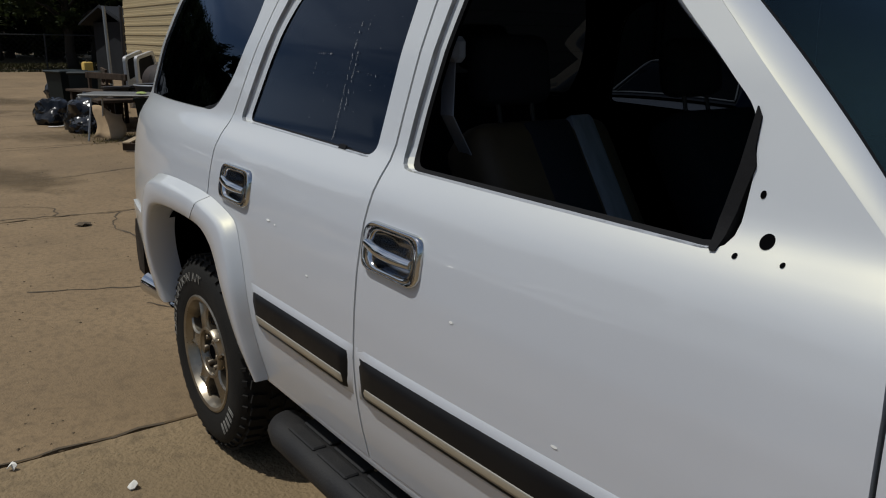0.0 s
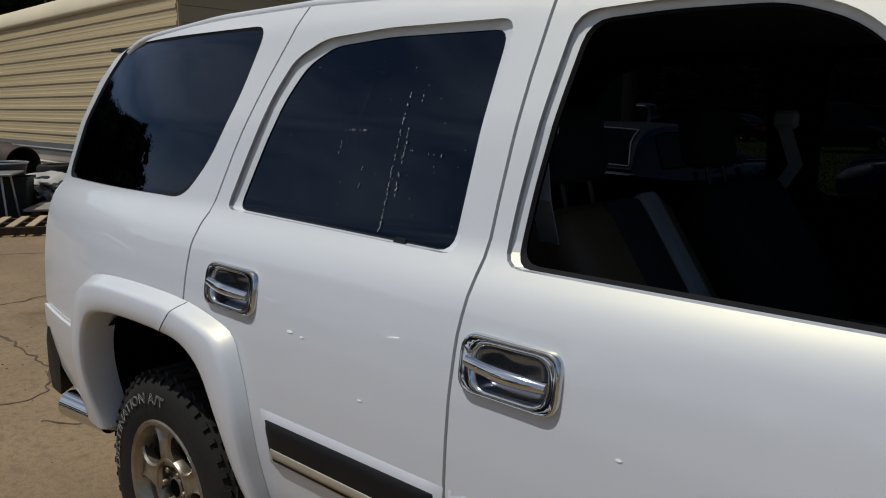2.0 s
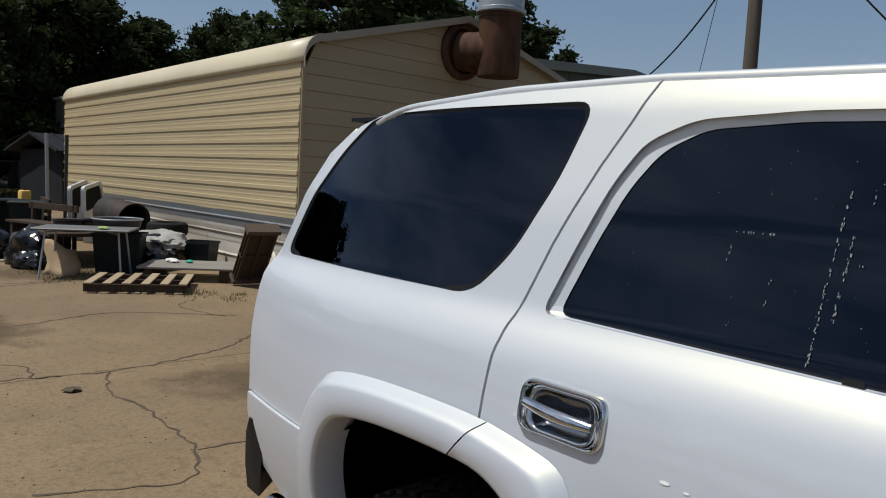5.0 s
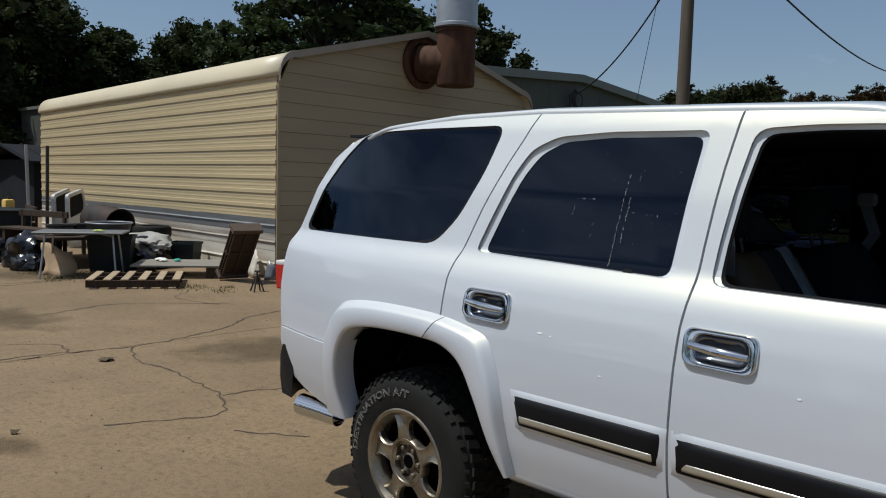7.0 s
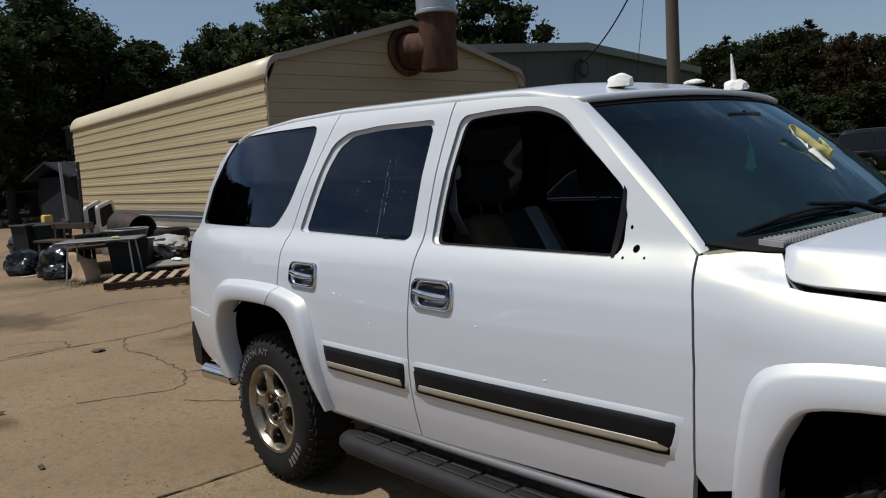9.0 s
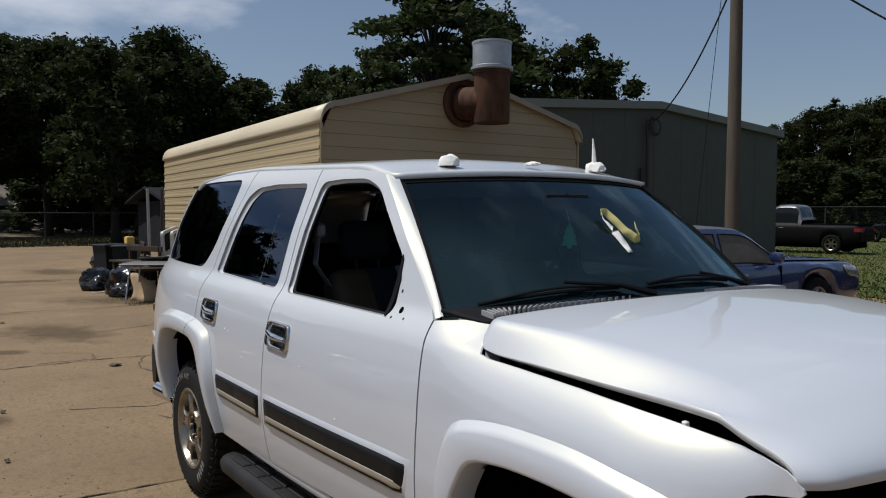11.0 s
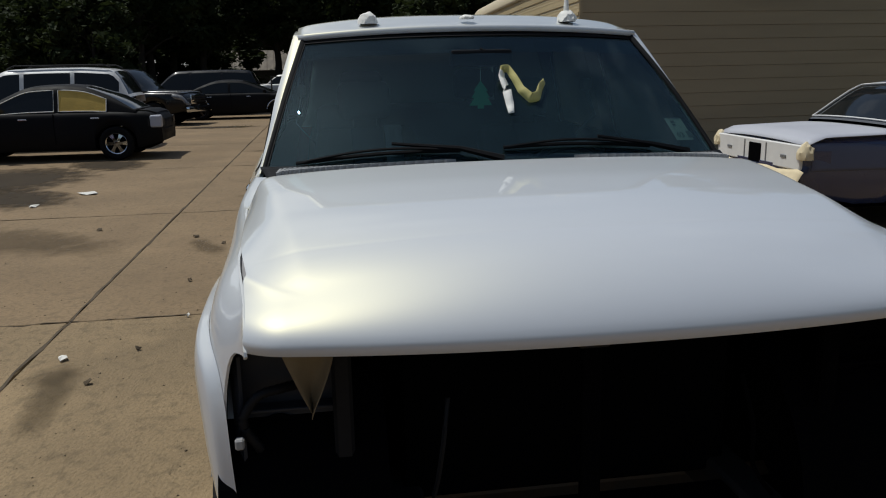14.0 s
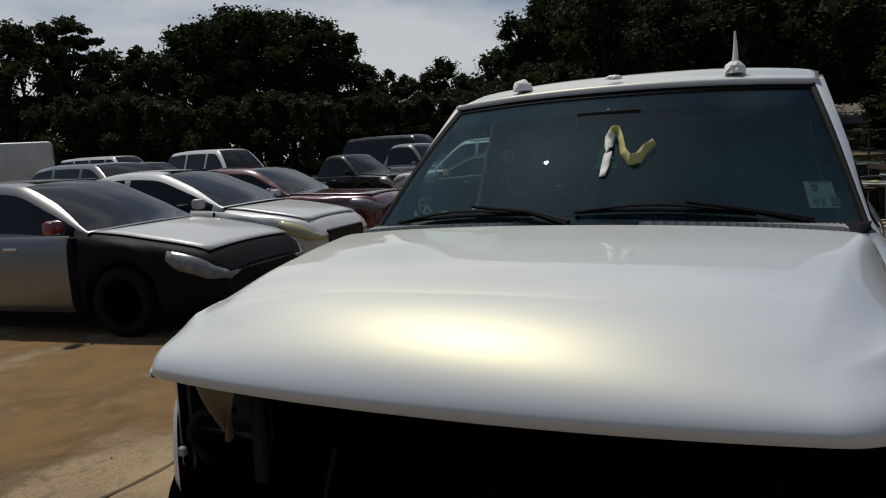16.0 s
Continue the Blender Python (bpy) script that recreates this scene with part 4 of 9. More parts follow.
def build_side(s):
    g = 0.004
    q = [(x - g, z) for x, z in GAP_C]
    top = [(x, roof_edge_z(x)) for x in (0.3, 0.1, -0.1, -0.3)]
    quarter = q[:-1] + [(GAP_C[-1][0] - g, roof_edge_z(0.46))] + top + REAR_EDGE[::-1] + [(-0.965, 0.805), (-0.52, 0.80), (-0.45, 0.80)] + [p for p in ARCH_R[::-1] if p[1] > 0.79 and p[0] < 0.22][0:]
    quarter = quarter[:-1] if abs(quarter[-1][0] - 0.222) < 0.02 else quarter
    qp = side_panel("quarter_panel", quarter, s, PEARL, car, [WIN_Q])
    low = [(-0.43, 0.796), (-0.965, 0.800), (-0.968, 0.73), (-0.925, 0.64), (-0.86, 0.575), (-0.75, 0.535), (-0.62, 0.505), (-0.42, 0.475), (-0.425, 0.6), (-0.43, 0.7)]
    side_panel("bumper_corner", low, s, PEARL, car, off=0.012, label="white painted rear bumper end")
    rear = [(x + g, z) for x, z in GAP_C]
    front = [(x - g, z) for x, z in GAP_B]
    door_r = rear + [(0.62, roof_edge_z(0.62)), (0.9, roof_edge_z(0.9))] + front[::-1] + [(0.62, 0.50)] + [p for p in ARCH_R if p[0] > 0.23 and p[1] < 0.98][0:]
    rd = side_panel("rear_door", door_r, s, PEARL, car, [WIN_R_OUT, handle_hole(0.448, 1.092)])
    fr = [(x + g, z) for x, z in GAP_B]
    fa = [(x - g, z) for x, z in GAP_A]
    screen = [(1.80, 1.738), (1.93, 1.628), (2.06, 1.51), (2.2, 1.38), (2.30, 1.29)]
    door_f = fr + [(1.5, roof_edge_z(1.5)), (1.66, roof_edge_z(1.66))] + screen + fa[::-1]
    fd = side_panel("front_door", door_f, s, PEARL, car, [WIN_F_OUT, handle_hole(1.332, 1.075)])
    # near-black sheets paint the cabin's shade on the inside of the white panels
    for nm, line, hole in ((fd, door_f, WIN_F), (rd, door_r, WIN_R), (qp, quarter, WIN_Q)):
        side_panel("inner_trim", line, s, SHADE_BLACK, nm, [scaled(hole, 1.0)], off=-0.034, hem=0.002, step=0.08)
    # fender
    ga = [(x + g, z) for x, z in GAP_A]
    fender_top = [(x, hood_edge_z(x)) for x in (2.45, 2.52, 2.545, 2.552, 2.56, 2.568, 2.577, 2.588, 2.60, 2.62, 2.64, 2.75, 2.83, 2.9, 2.98, 3.05, 3.11, 3.17, 3.23, 3.29, 3.34, 3.38, 3.41, 3.435, 3.46, 3.485, 3.51)]
    fender = ga[1:] + fender_top + [(3.532, 1.068), (3.546, 1.054), (3.549, 1.045), (3.54, 1.037), (3.51, 1.031), (3.475, 1.027), (3.448, 1.020), (3.428, 1.005), (3.415, 0.98), (3.404, 0.93), (3.396, 0.85), (3.388, 0.62)]
    inner = [p for p in ARCH_F if p[1] > 0.60]
    fender += inner[::-1] + [(2.40, 0.62)]
    side_panel("front_fender", fender, s, PEARL, car, hem=0.006, step=0.02)
    # near-black sheet darkens the white inner face of the fender nose
    side_panel("fender_liner", [(3.05, 1.0), (3.05, 1.06), (3.3, 1.06), (3.40, 1.055), (3.50, 1.04)] + [(3.475, 1.029), (3.444, 1.022), (3.424, 1.006), (3.411, 0.98), (3.40, 0.93), (3.392, 0.85), (3.384, 0.62), (3.30, 0.62), (3.29, 0.8), (3.2, 0.95)], s, SHADE_BLACK, car, off=-0.008, hem=0.002)
    return qp, rd, fd


def flare(s, cx, flip, name, cut=None, parent=None, proud=1.0):
    """The broad moulded wheel-arch lip."""
    outer, inner = FLARE_R_OUT, FLARE_R_IN
    if flip:
        outer, inner = [(-x, z) for x, z in FLARE_F_OUT], [(-x, z) for x, z in FLARE_F_IN]
    n = 46
    lo, li = smooth_line(outer, n), smooth_line(inner, n)
    prof = [(0.0, 0.001), (0.06, 0.010), (0.14, 0.028), (0.22, 0.040), (0.30, 0.044), (0.6, 0.045), (0.9, 0.043), (0.97, 0.038), (1.0, 0.028), (1.0, -0.07)]
    rows = []
    for a, b in zip(lo, li):
        row = []
        for t, o in prof:
            p = a * (1 - t) + b * t
            x = (cx - p[0]) if flip else (cx + p[0])
            row.append(side_point(x, p[1], s, (o * proud if 0 < o else o) if t > 0 else 0.001))
        rows.append(row)
    k0 = min(range(n + 1), key=lambda i: abs(rows[i][2][0] - 0.228))
    sel = range(n + 1)
    if cut == "front":
        sel = range(0, k0 + 1)
        rows[k0] = [tuple(Vector(p) + Vector((0.005, 0, 0))) for p in rows[k0]]
    if cut == "back":
        sel = range(k0, n + 1)
    verts = [p for i in sel for p in rows[i]]
    m = len(prof)
    faces = []
    for j in range(len(sel) - 1):
        for k in range(m - 1):
            a = j * m + k
            f = (a, a + m, a + m + 1, a + 1)
            faces.append(f if (s < 0) != flip else f[::-1])
    return mesh_object(name, verts, faces, PEARL, parent or car)


def handle(s, x, z, parent):
    """Chrome pull handle in a chrome bezel with a dark recess."""
    hw, hh = 0.108, 0.056
    frame_pts = rounded([(-hw, -hh * 0.9), (hw, -hh), (hw, hh * 0.95), (-hw, hh)], 0.034, 5)
    inner_pts = rounded([(-hw * 0.70, -hh * 0.72), (hw * 0.80, -hh * 0.76), (hw * 0.80, hh * 0.72), (-hw * 0.70, hh * 0.74)], 0.036, 5)
    n = len(frame_pts)
    rows = []
    for scale_o, off in ((1.03, 0.0), (1.018, 0.009), (0.985, 0.0128), (0.955, 0.0115)):
        rows.append([side_point(x + px * scale_o, z + pz * scale_o, s, off) for px, pz in frame_pts])
    for sc, off in ((1.14, 0.0115), (1.07, 0.0125), (1.0, 0.009), (0.96, 0.0035)):
        rows.append([side_point(x + px * sc, z + pz * sc, s, off) for px, pz in inner_pts])
    verts = [p for r in rows for p in r]
    faces = []
    for j in range(len(rows) - 1):
        for i in range(n):
            k = (i + 1) % n
            f = (j * n + i, j * n + k, (j + 1) * n + k, (j + 1) * n + i)
            faces.append(f if s < 0 else f[::-1])
    bezel = mesh_object("door_handle", verts, faces, CHROME, parent, "chrome door handle with chrome surround")
    vs = [side_point(x + px * 1.02, z + pz * 1.02, s, 0.0045) for px, pz in inner_pts]
    rows = [vs] + [[side_point(x + px * k, z + pz * k, s, o) for px, pz in inner_pts] for k, o in ((0.9, -0.012), (0.6, -0.022), (0.25, -0.026))]
    fs = []
    for j in range(3):
        for i in range(n):
            f = (j * n + i, j * n + (i + 1) % n, (j + 1) * n + (i + 1) % n, (j + 1) * n + i)
            fs.append(f if s < 0 else f[::-1])
    fs.append(tuple(range(3 * n, 4 * n)) if s < 0 else tuple(reversed(range(3 * n, 4 * n))))
    mesh_object("recess", [p for r in rows for p in r], fs, CHROME_DARK, bezel)
    rings = []
    for k in range(13):
        u = k / 12
        px = -hw * 0.86 + u * hw * 1.66
        bow = 0.009 + 0.013 * math.sin(math.pi * min(1, max(0, u)))
        hz = 0.0105 + 0.003 * math.sin(math.pi * u)
        cz = 0.006 - 0.012 * u
        ring = []
        for a in np.linspace(0, 2 * math.pi, 11)[:-1]:
            ring.append(side_point(x + px, z + cz + hz * math.sin(a), s, bow + 0.010 * math.cos(a)))
        rings.append([Vector(p) for p in ring])
    bm = bmesh.new()
    add_loft(bm, rings)
    part("pull", bm, CHROME, bezel, smooth=True, sharp=60)


def molding(s, x0, x1, parent, lean0=0.02, lean1=0.0):
    """Black rub strip with a champagne lower band, in a white raised border."""
    z0, z1, zm = 0.694, 0.80, 0.737
    def strip(za, zb, o_edge, o_mid, mat, nm, lab="", inset=0.0, chamfer=0.004):
        n = 26
        prof = [(za, 0.0), (za + 0.004, o_edge), (za + 0.35 * (zb - za), o_mid), (za + 0.75 * (zb - za), o_mid), (zb - chamfer, o_edge), (zb, 0.0)]
        vs, fs = [], []
        for i in range(n + 1):
            u = i / n
            for z, o in prof:
                f = (z - z0) / (z1 - z0)
                xa = x0 + inset + lean0 * (1 - f)
                xb = x1 - inset - lean1 * (1 - f)
                x = xa + (xb - xa) * u
                oo = o if 0 < i < n else 0.0
                if i in (0, n):
                    x += 0.0
                vs.append(side_point(x, z, s, oo))
        m = len(prof)
        for i in range(n):
            for k in range(m - 1):
                a = i * m + k
                f = (a, a + m, a + m + 1, a + 1)
                fs.append(f if s < 0 else f[::-1])
        return mesh_object(nm, vs, fs, mat, parent, lab)
    b = strip(z0 - 0.010, z1 + 0.018, 0.005, 0.006, PEARL, "molding_border", inset=-0.010, chamfer=0.012)
    strip(z0, z1, 0.010, 0.014, TRIM_BLACK, "rub_strip", "worn satin black rub strip")
    strip(z0 + 0.011, zm, 0.0145, 0.016, CHAMPAGNE, "trim_band", "champagne metallic band", inset=0.006)
    return b


def pane(name, outline, s, mat, parent, off, hem=0.004, label=""):
    ob = side_panel(name, outline, s, mat, parent, off=off, hem=hem, label=label, step=0.08)
    return ob


def scaled(poly, k, kz=None):
    cx = sum(p[0] for p in poly) / len(poly)
    cz = sum(p[1] for p in poly) / len(poly)
    return [(cx + (x - cx) * k, cz + (z - cz) * (kz or k)) for x, z in poly]


def seal_ring(name, poly, s, parent, w=0.016, off=-0.002):
    """A rubber ring inside a window opening."""
    o, i_ = scaled(poly, 1.006), scaled(poly, 1 - w * 2.2, 1 - w * 4.2)
    n = len(poly)
    vs = [side_point(x, z, s, off) for x, z in o] + [side_point(x, z, s, off - 0.006) for x, z in i_]
    fs = []
    for k in range(n):
        f = (k, (k + 1) % n, n + (k + 1) % n, n + k)
        fs.append(f if s < 0 else f[::-1])
    return mesh_object(name, vs, fs, SEAL, parent)


def reveal(outer, inner, s, parent):
    """The painted step from the door's face in to the window seal."""
    n = len(outer)
    rows = [(outer, -0.001), (outer, -0.012), (scaled(inner, 1.0), -0.019)]
    vs = [side_point(x, z, s, o) for poly, o in rows for x, z in poly]
    fs = []
    for j in range(2):
        for k in range(n):
            f = (j * n + k, j * n + (k + 1) % n, (j + 1) * n + (k + 1) % n, (j + 1) * n + k)
            fs.append(f if s < 0 else f[::-1])
    return mesh_object("window_reveal", vs, fs, PEARL, parent, smooth=False)


def wheel(cx, s, parent):
    """Off-road tyre with blocks and raised lettering on a five-spoke alloy rim."""
    W_ = 0.255
    yo = 0.925
    wob = new("wheel")
    wob.parent = parent
    base = Matrix.Translation((cx, CY + s * yo, 0.375)) @ Matrix.Rotation(-s * math.pi / 2, 4, 'X')
    # local z points outwards
    prof = [(0.215, -0.02), (0.222, -0.002), (0.245, 0.004), (0.29, 0.010), (0.325, 0.004), (0.348, -0.012), (0.360, -0.03), (0.366, -0.05), (0.368, -0.1), (0.368, -W_ + 0.05), (0.355, -W_ + 0.02), (0.30, -W_), (0.22, -W_ + 0.01)]
    bm = bmesh.new()
    add_lathe(bm, prof, base, 64)
    tyre = part("tyre", bm, RUBBER, wob, "dusty black all-terrain tyre", smooth=True, sharp=30)
    bm = bmesh.new()
    for k in range(44):
        a = 2 * math.pi * k / 44
        for row, (z0, z1) in enumerate(((-0.022, -0.085), (-0.095, -0.14), (-0.15, -0.195), (-0.2, -0.25))):
            aa = a + (0.07 if row % 2 else 0)
            rr = 0.365
            h = 0.011
            m = base @ Matrix.Rotation(aa, 4, 'Z') @ Matrix.Translation((rr + h / 2, 0, (z0 + z1) / 2)) @ Matrix.Rotation(0.25 if row % 2 else -0.2, 4, 'X')
            bmesh.ops.create_cube(bm, size=1.0, matrix=m @ Matrix.Diagonal((h, 0.032 if row in (0, 3) else 0.036, abs(z1 - z0) - 0.006, 1)))
        m = base @ Matrix.Rotation(a + 0.02, 4, 'Z') @ Matrix.Translation((0.352, 0, -0.011)) @ Matrix.Rotation(0.75, 4, 'Y')
        bmesh.ops.create_cube(bm, size=1.0, matrix=m @ Matrix.Diagonal((0.02, 0.012 if k % 2 else 0.02, 0.008, 1)))
    tagged(part("tread", bm, RUBBER, tyre), kind="stuff")
    # rim
    bm = bmesh.new()
    add_lathe(bm, [(0.19, -0.2), (0.19, -0.06), (0.203, -0.03), (0.212, -0.012), (0.222, -0.008), (0.226, 0.0), (0.220, 0.004), (0.208, 0.0), (0.200, -0.014), (0.19, -0.04)], base, 48)
    part("rim", bm, ALLOY, wob, "dulled five-spoke alloy rim", smooth=True)
    # near-black disc paints the shade behind the spokes
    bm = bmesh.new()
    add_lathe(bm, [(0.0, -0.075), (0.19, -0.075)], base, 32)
    part("brake_shadow", bm, SHADE_BLACK, wob)
    # each spoke: a waisted blade with raised edges, forking into the rim
    for k in range(5):
        a = 2 * math.pi * k / 5 + 1.72
        bm = bmesh.new()
        turn = base @ Matrix.Rotation(a, 4, 'Z')
        rings = []
        for r, hw, z, dip in ((0.070, 0.050, -0.024, 0.0), (0.090, 0.044, -0.014, 0.002), (0.115, 0.033, -0.010, 0.004), (0.140, 0.031, -0.010, 0.005), (0.162, 0.037, -0.012, 0.007), (0.180, 0.052, -0.015, 0.010), (0.196, 0.074, -0.019, 0.006), (0.206, 0.088, -0.024, 0.0)):
            rings.append([turn @ Vector(q) for q in ((r, -hw, z - 0.035), (r, -hw, z - 0.007), (r, -hw * 0.82, z), (r, -hw * 0.55, z - dip), (r, 0, z - dip * 1.1), (r, hw * 0.55, z - dip), (r, hw * 0.82, z), (r, hw, z - 0.007), (r, hw, z - 0.035))])
        add_loft(bm, rings)
        part("spoke", bm, ALLOY, wob, smooth=True, sharp=38)
    bm = bmesh.new()
    add_lathe(bm, [(0.104, -0.055), (0.104, -0.022), (0.098, -0.014), (0.088, -0.014), (0.082, -0.024), (0.078, -0.045)], base, 36)
    part("hub_ring", bm, ALLOY, wob, smooth=True, sharp=40)
    bm = bmesh.new()
    add_lathe(bm, [(0.0, -0.03), (0.03, -0.03), (0.036, -0.034), (0.04, -0.05), (0.095, -0.05)], base, 24)
    for k in range(6):
        a = 2 * math.pi * k / 6
        add_lathe(bm, [(0.0, -0.020), (0.008, -0.020), (0.0105, -0.024), (0.0105, -0.042), (0.016, -0.045), (0.017, -0.055)], base @ Matrix.Rotation(a, 4, 'Z') @ Matrix.Translation((0.060, 0, 0)), 10)
    hub = part("hub", bm, ALLOY_DIRTY, wob, "dirty hub with six lug nuts", smooth=True)
    # the open bore's shade is drawn as a near-black disc
    bm = bmesh.new()
    add_lathe(bm, [(0.0, -0.0285), (0.027, -0.0285), (0.029, -0.0295)], base, 20)
    part("hub_bore", bm, SHADE_BLACK, hub)
    return wob, base


def tyre_text(words, base, centre_deg, parent, size=0.038, r=0.293, squeeze=1.0):
    """Raised lettering bent round the sidewall."""
    cu = bpy.data.curves.new("lettering_curve", 'FONT')
    cu.body = words
    cu.size = size * 1.35
    cu.fill_mode = 'NONE'
    cu.bevel_depth = 0.0009
    cu.bevel_resolution = 0
    cu.resolution_u = 2
    cu.align_x = 'CENTER'
    tmp = bpy.data.objects.new("lettering_tmp", cu)
    scene.collection.objects.link(tmp)
    me = bpy.data.meshes.new_from_object(tmp.evaluated_get(bpy.context.evaluated_depsgraph_get()))
    bpy.data.objects.remove(tmp)
    for v in me.vertices:
        a = radians(centre_deg) - v.co.x * squeeze / (r + 0.015)
        rad = r - 0.012 + v.co.y
        v.co = base @ Vector((rad * math.cos(a), rad * math.sin(a), 0.0118 + v.co.z - (0.002 if rad > 0.31 else 0)))
    me.materials.clear()
    me.materials.append(LETTER)
    ob = new("lettering", me)
    ob.parent = parent
    tagged(ob, "worn white outline lettering")
    return ob


for side in (-1, 1):
    qp, rd, fd = build_side(side)
    flare(side, 0.0, False, "arch_flare", "back")
    flare(side, 0.0, False, "arch_flare", "front", rd)
    flare(side, 2.95, True, "arch_flare", proud=0.6)
    handle(side, 0.448, 1.092, rd)
    handle(side, 1.332, 1.075, fd)
    molding(side, 0.603, 1.183, rd, 0.022, 0.008)
    molding(side, 1.218, 2.328, fd, 0.004, 0.03)
    pane("quarter_glass", scaled(WIN_Q, 0.992), side, GLASS_DARK, qp, -0.006, label="dark privacy glass")
    seal_ring("seal", WIN_Q, side, qp, 0.012, 0.0)
    pane("window_glass", scaled(WIN_R, 1.01), side, GLASS_DARK if side < 0 else GLASS_GRIMY, rd, -0.022, label="dark privacy glass with dried water drips")
    seal_ring("seal", WIN_R, side, rd, 0.008, -0.020)
    seal_ring("seal", WIN_F, side, fd, 0.006, -0.016)
    if side > 0:
        pane("window_glass", scaled(WIN_F, 1.01), side, GLASS_GRIMY, fd, -0.022, label="grimy dark tinted glass")
    reveal(WIN_R_OUT, WIN_R, side, rd)
    reveal(WIN_F_OUT, WIN_F, side, fd)

# roof, hood, windscreen
def roof_fn(u, v):
    y = -1 + 2 * u
    ay = abs(y)
    xf = 1.850 + 0.095 * (1 - ay ** 2.2)
    xr = -0.54 - 0.20 * (1 - ay ** 3)
    x = xr + (xf - xr) * v
    e = roof_edge_z(min(x, 1.83))
    hw = float(np.interp(e, [1.66, 1.72, 1.76, 1.80], [0.735, 0.712, 0.69, 0.675])) - 0.035 * max(0.0, x - 1.2) ** 1.6
    if x < 0.3:
        hw = min(hw, side_w(x, e) + 0.003)
    z = e + 0.041 - 0.041 * ay ** 2.6 - 0.10 * max(0.0, ay - 0.94)
    fr = max(0.0, (v - 0.90) / 0.10)
    z = z * (1 - fr ** 1.35) + (1.712 + 0.024 * (1 - ay ** 2.2)) * fr ** 1.35
    bk = max(0.0, (0.08 - v) / 0.08)
    z -= 0.03 * bk ** 2
    return (x, CY + y * hw, z)


grid_mesh("roof", roof_fn, 40, 50, PEARL, car, thickness=0.02)


SPREAD = np.linspace(-1, 1, 9)


def hood_profile(v):
    """Fall of the hood's middle line: nearly flat, then a rolled nose."""
    flat = float(np.mean(np.interp(v + 0.05 * SPREAD, [-0.1, 0.0, 0.3, 0.55, 0.70, 0.80, 0.9], [0.003, 0.0, -0.012, -0.032, -0.056, -0.087, -0.114])))
    if v < 0.74:
        return flat
    w = min(1.0, (v - 0.74) / 0.26)
    return -0.069 - 0.056 * w - 0.090 * (1 - math.sqrt(1 - w * w)) - 0.026 * w ** 2.4


def hood_fn(u, v):
    y = -1 + 2 * u
    y = math.copysign(1 - (1 - abs(y)) ** 1.6, y)
    ay = abs(y)
    xr = 2.555 + 0.055 * (1 - y * y)
    xf = 3.556 + 0.074 * (1 - ay ** 2.2)
    xf -= 0.03 * max(0.0, (ay - 0.90) / 0.10) ** 2.2
    x = xr + (xf - xr) * v
    hw = float(np.mean(np.interp(x + 0.06 * SPREAD, [2.3, 2.6, 2.8, 3.1, 3.2, 3.3, 3.4, 3.54, 3.7], [0.834, 0.834, 0.831, 0.822, 0.812, 0.801, 0.790, 0.781, 0.774]))) - 0.005
    z_mid = 1.289 + hood_profile(v)
    edge = hood_skirt_z(x)
    hw -= corner_inset(x, edge)
    near = v + 0.10 * SPREAD
    crown = float(np.mean(np.interp(near, [0, 0.2, 0.5, 0.8, 1], [0.030, 0.032, 0.042, 0.052, 0.052]))) * ay ** 2.2
    a0 = float(np.mean(np.interp(near, [0, 0.08, 0.2, 0.4, 0.7, 1], [0.965, 0.95, 0.92, 0.885, 0.855, 0.82])))
    pw = 1.3 + 0.2 * min(1.0, v / 0.4)
    fade = 1.0 if v < 0.86 else math.cos((v - 0.86) / 0.14 * math.pi / 2)
    drop = max(0.0, z_mid - crown - edge)
    return (x, CY + y * hw, z_mid - crown * fade - drop * max(0.0, (ay - a0) / (1 - a0)) ** pw)


hood = grid_mesh("hood", hood_fn, 120, 150, PEARL, car, thickness=0.018)


def screen_fn(u, v):
    y = -1 + 2 * u
    b = 1 - abs(y) ** 2.2
    xb, xt = 2.352 + 0.185 * b, 1.848 + 0.095 * b
    zb, zt = 1.258 + 0.012 * b, 1.708 + 0.020 * b
    wb, wt = 0.826, 0.672
    bow = 0.02 * math.sin(math.pi * v)
    return (xb + (xt - xb) * v + bow * 0.6, CY + y * (wb + (wt - wb) * v), zb + (zt - zb) * v + bow * 0.7)


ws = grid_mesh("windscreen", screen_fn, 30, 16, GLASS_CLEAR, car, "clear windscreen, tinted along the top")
ws.visible_shadow = False


def screen_strip(u0, u1, v0, v1, off, mat, name, lab=""):
    def fn(u, v):
        uu, vv = u0 + (u1 - u0) * u, v0 + (v1 - v0) * v
        x, y, z = screen_fn(min(1, max(0, uu)), min(1, max(0, vv)))
        return (x + off * 0.64, y, z + off * 0.77)
    return grid_mesh(name, fn, 24, 6, mat, ws, lab)


for name, a in (("screen_edge", (0.0, 0.012, 0.0, 1.0)), ("screen_edge", (0.988, 1.0, 0.0, 1.0)), ("screen_edge", (0.0, 1.0, 0.975, 1.0)), ("screen_edge", (0.0, 1.0, 0.0, 0.02))):
    screen_strip(*a, 0.003, SEAL, name)
GLASS_BAND = glass("shade_band_glass", (0.35, 0.45, 0.6), 0.0, 0.5)
screen_strip(0.02, 0.98, 0.83, 0.975, -0.004, GLASS_BAND, "shade_band", "blue-grey shade band").visible_shadow = False


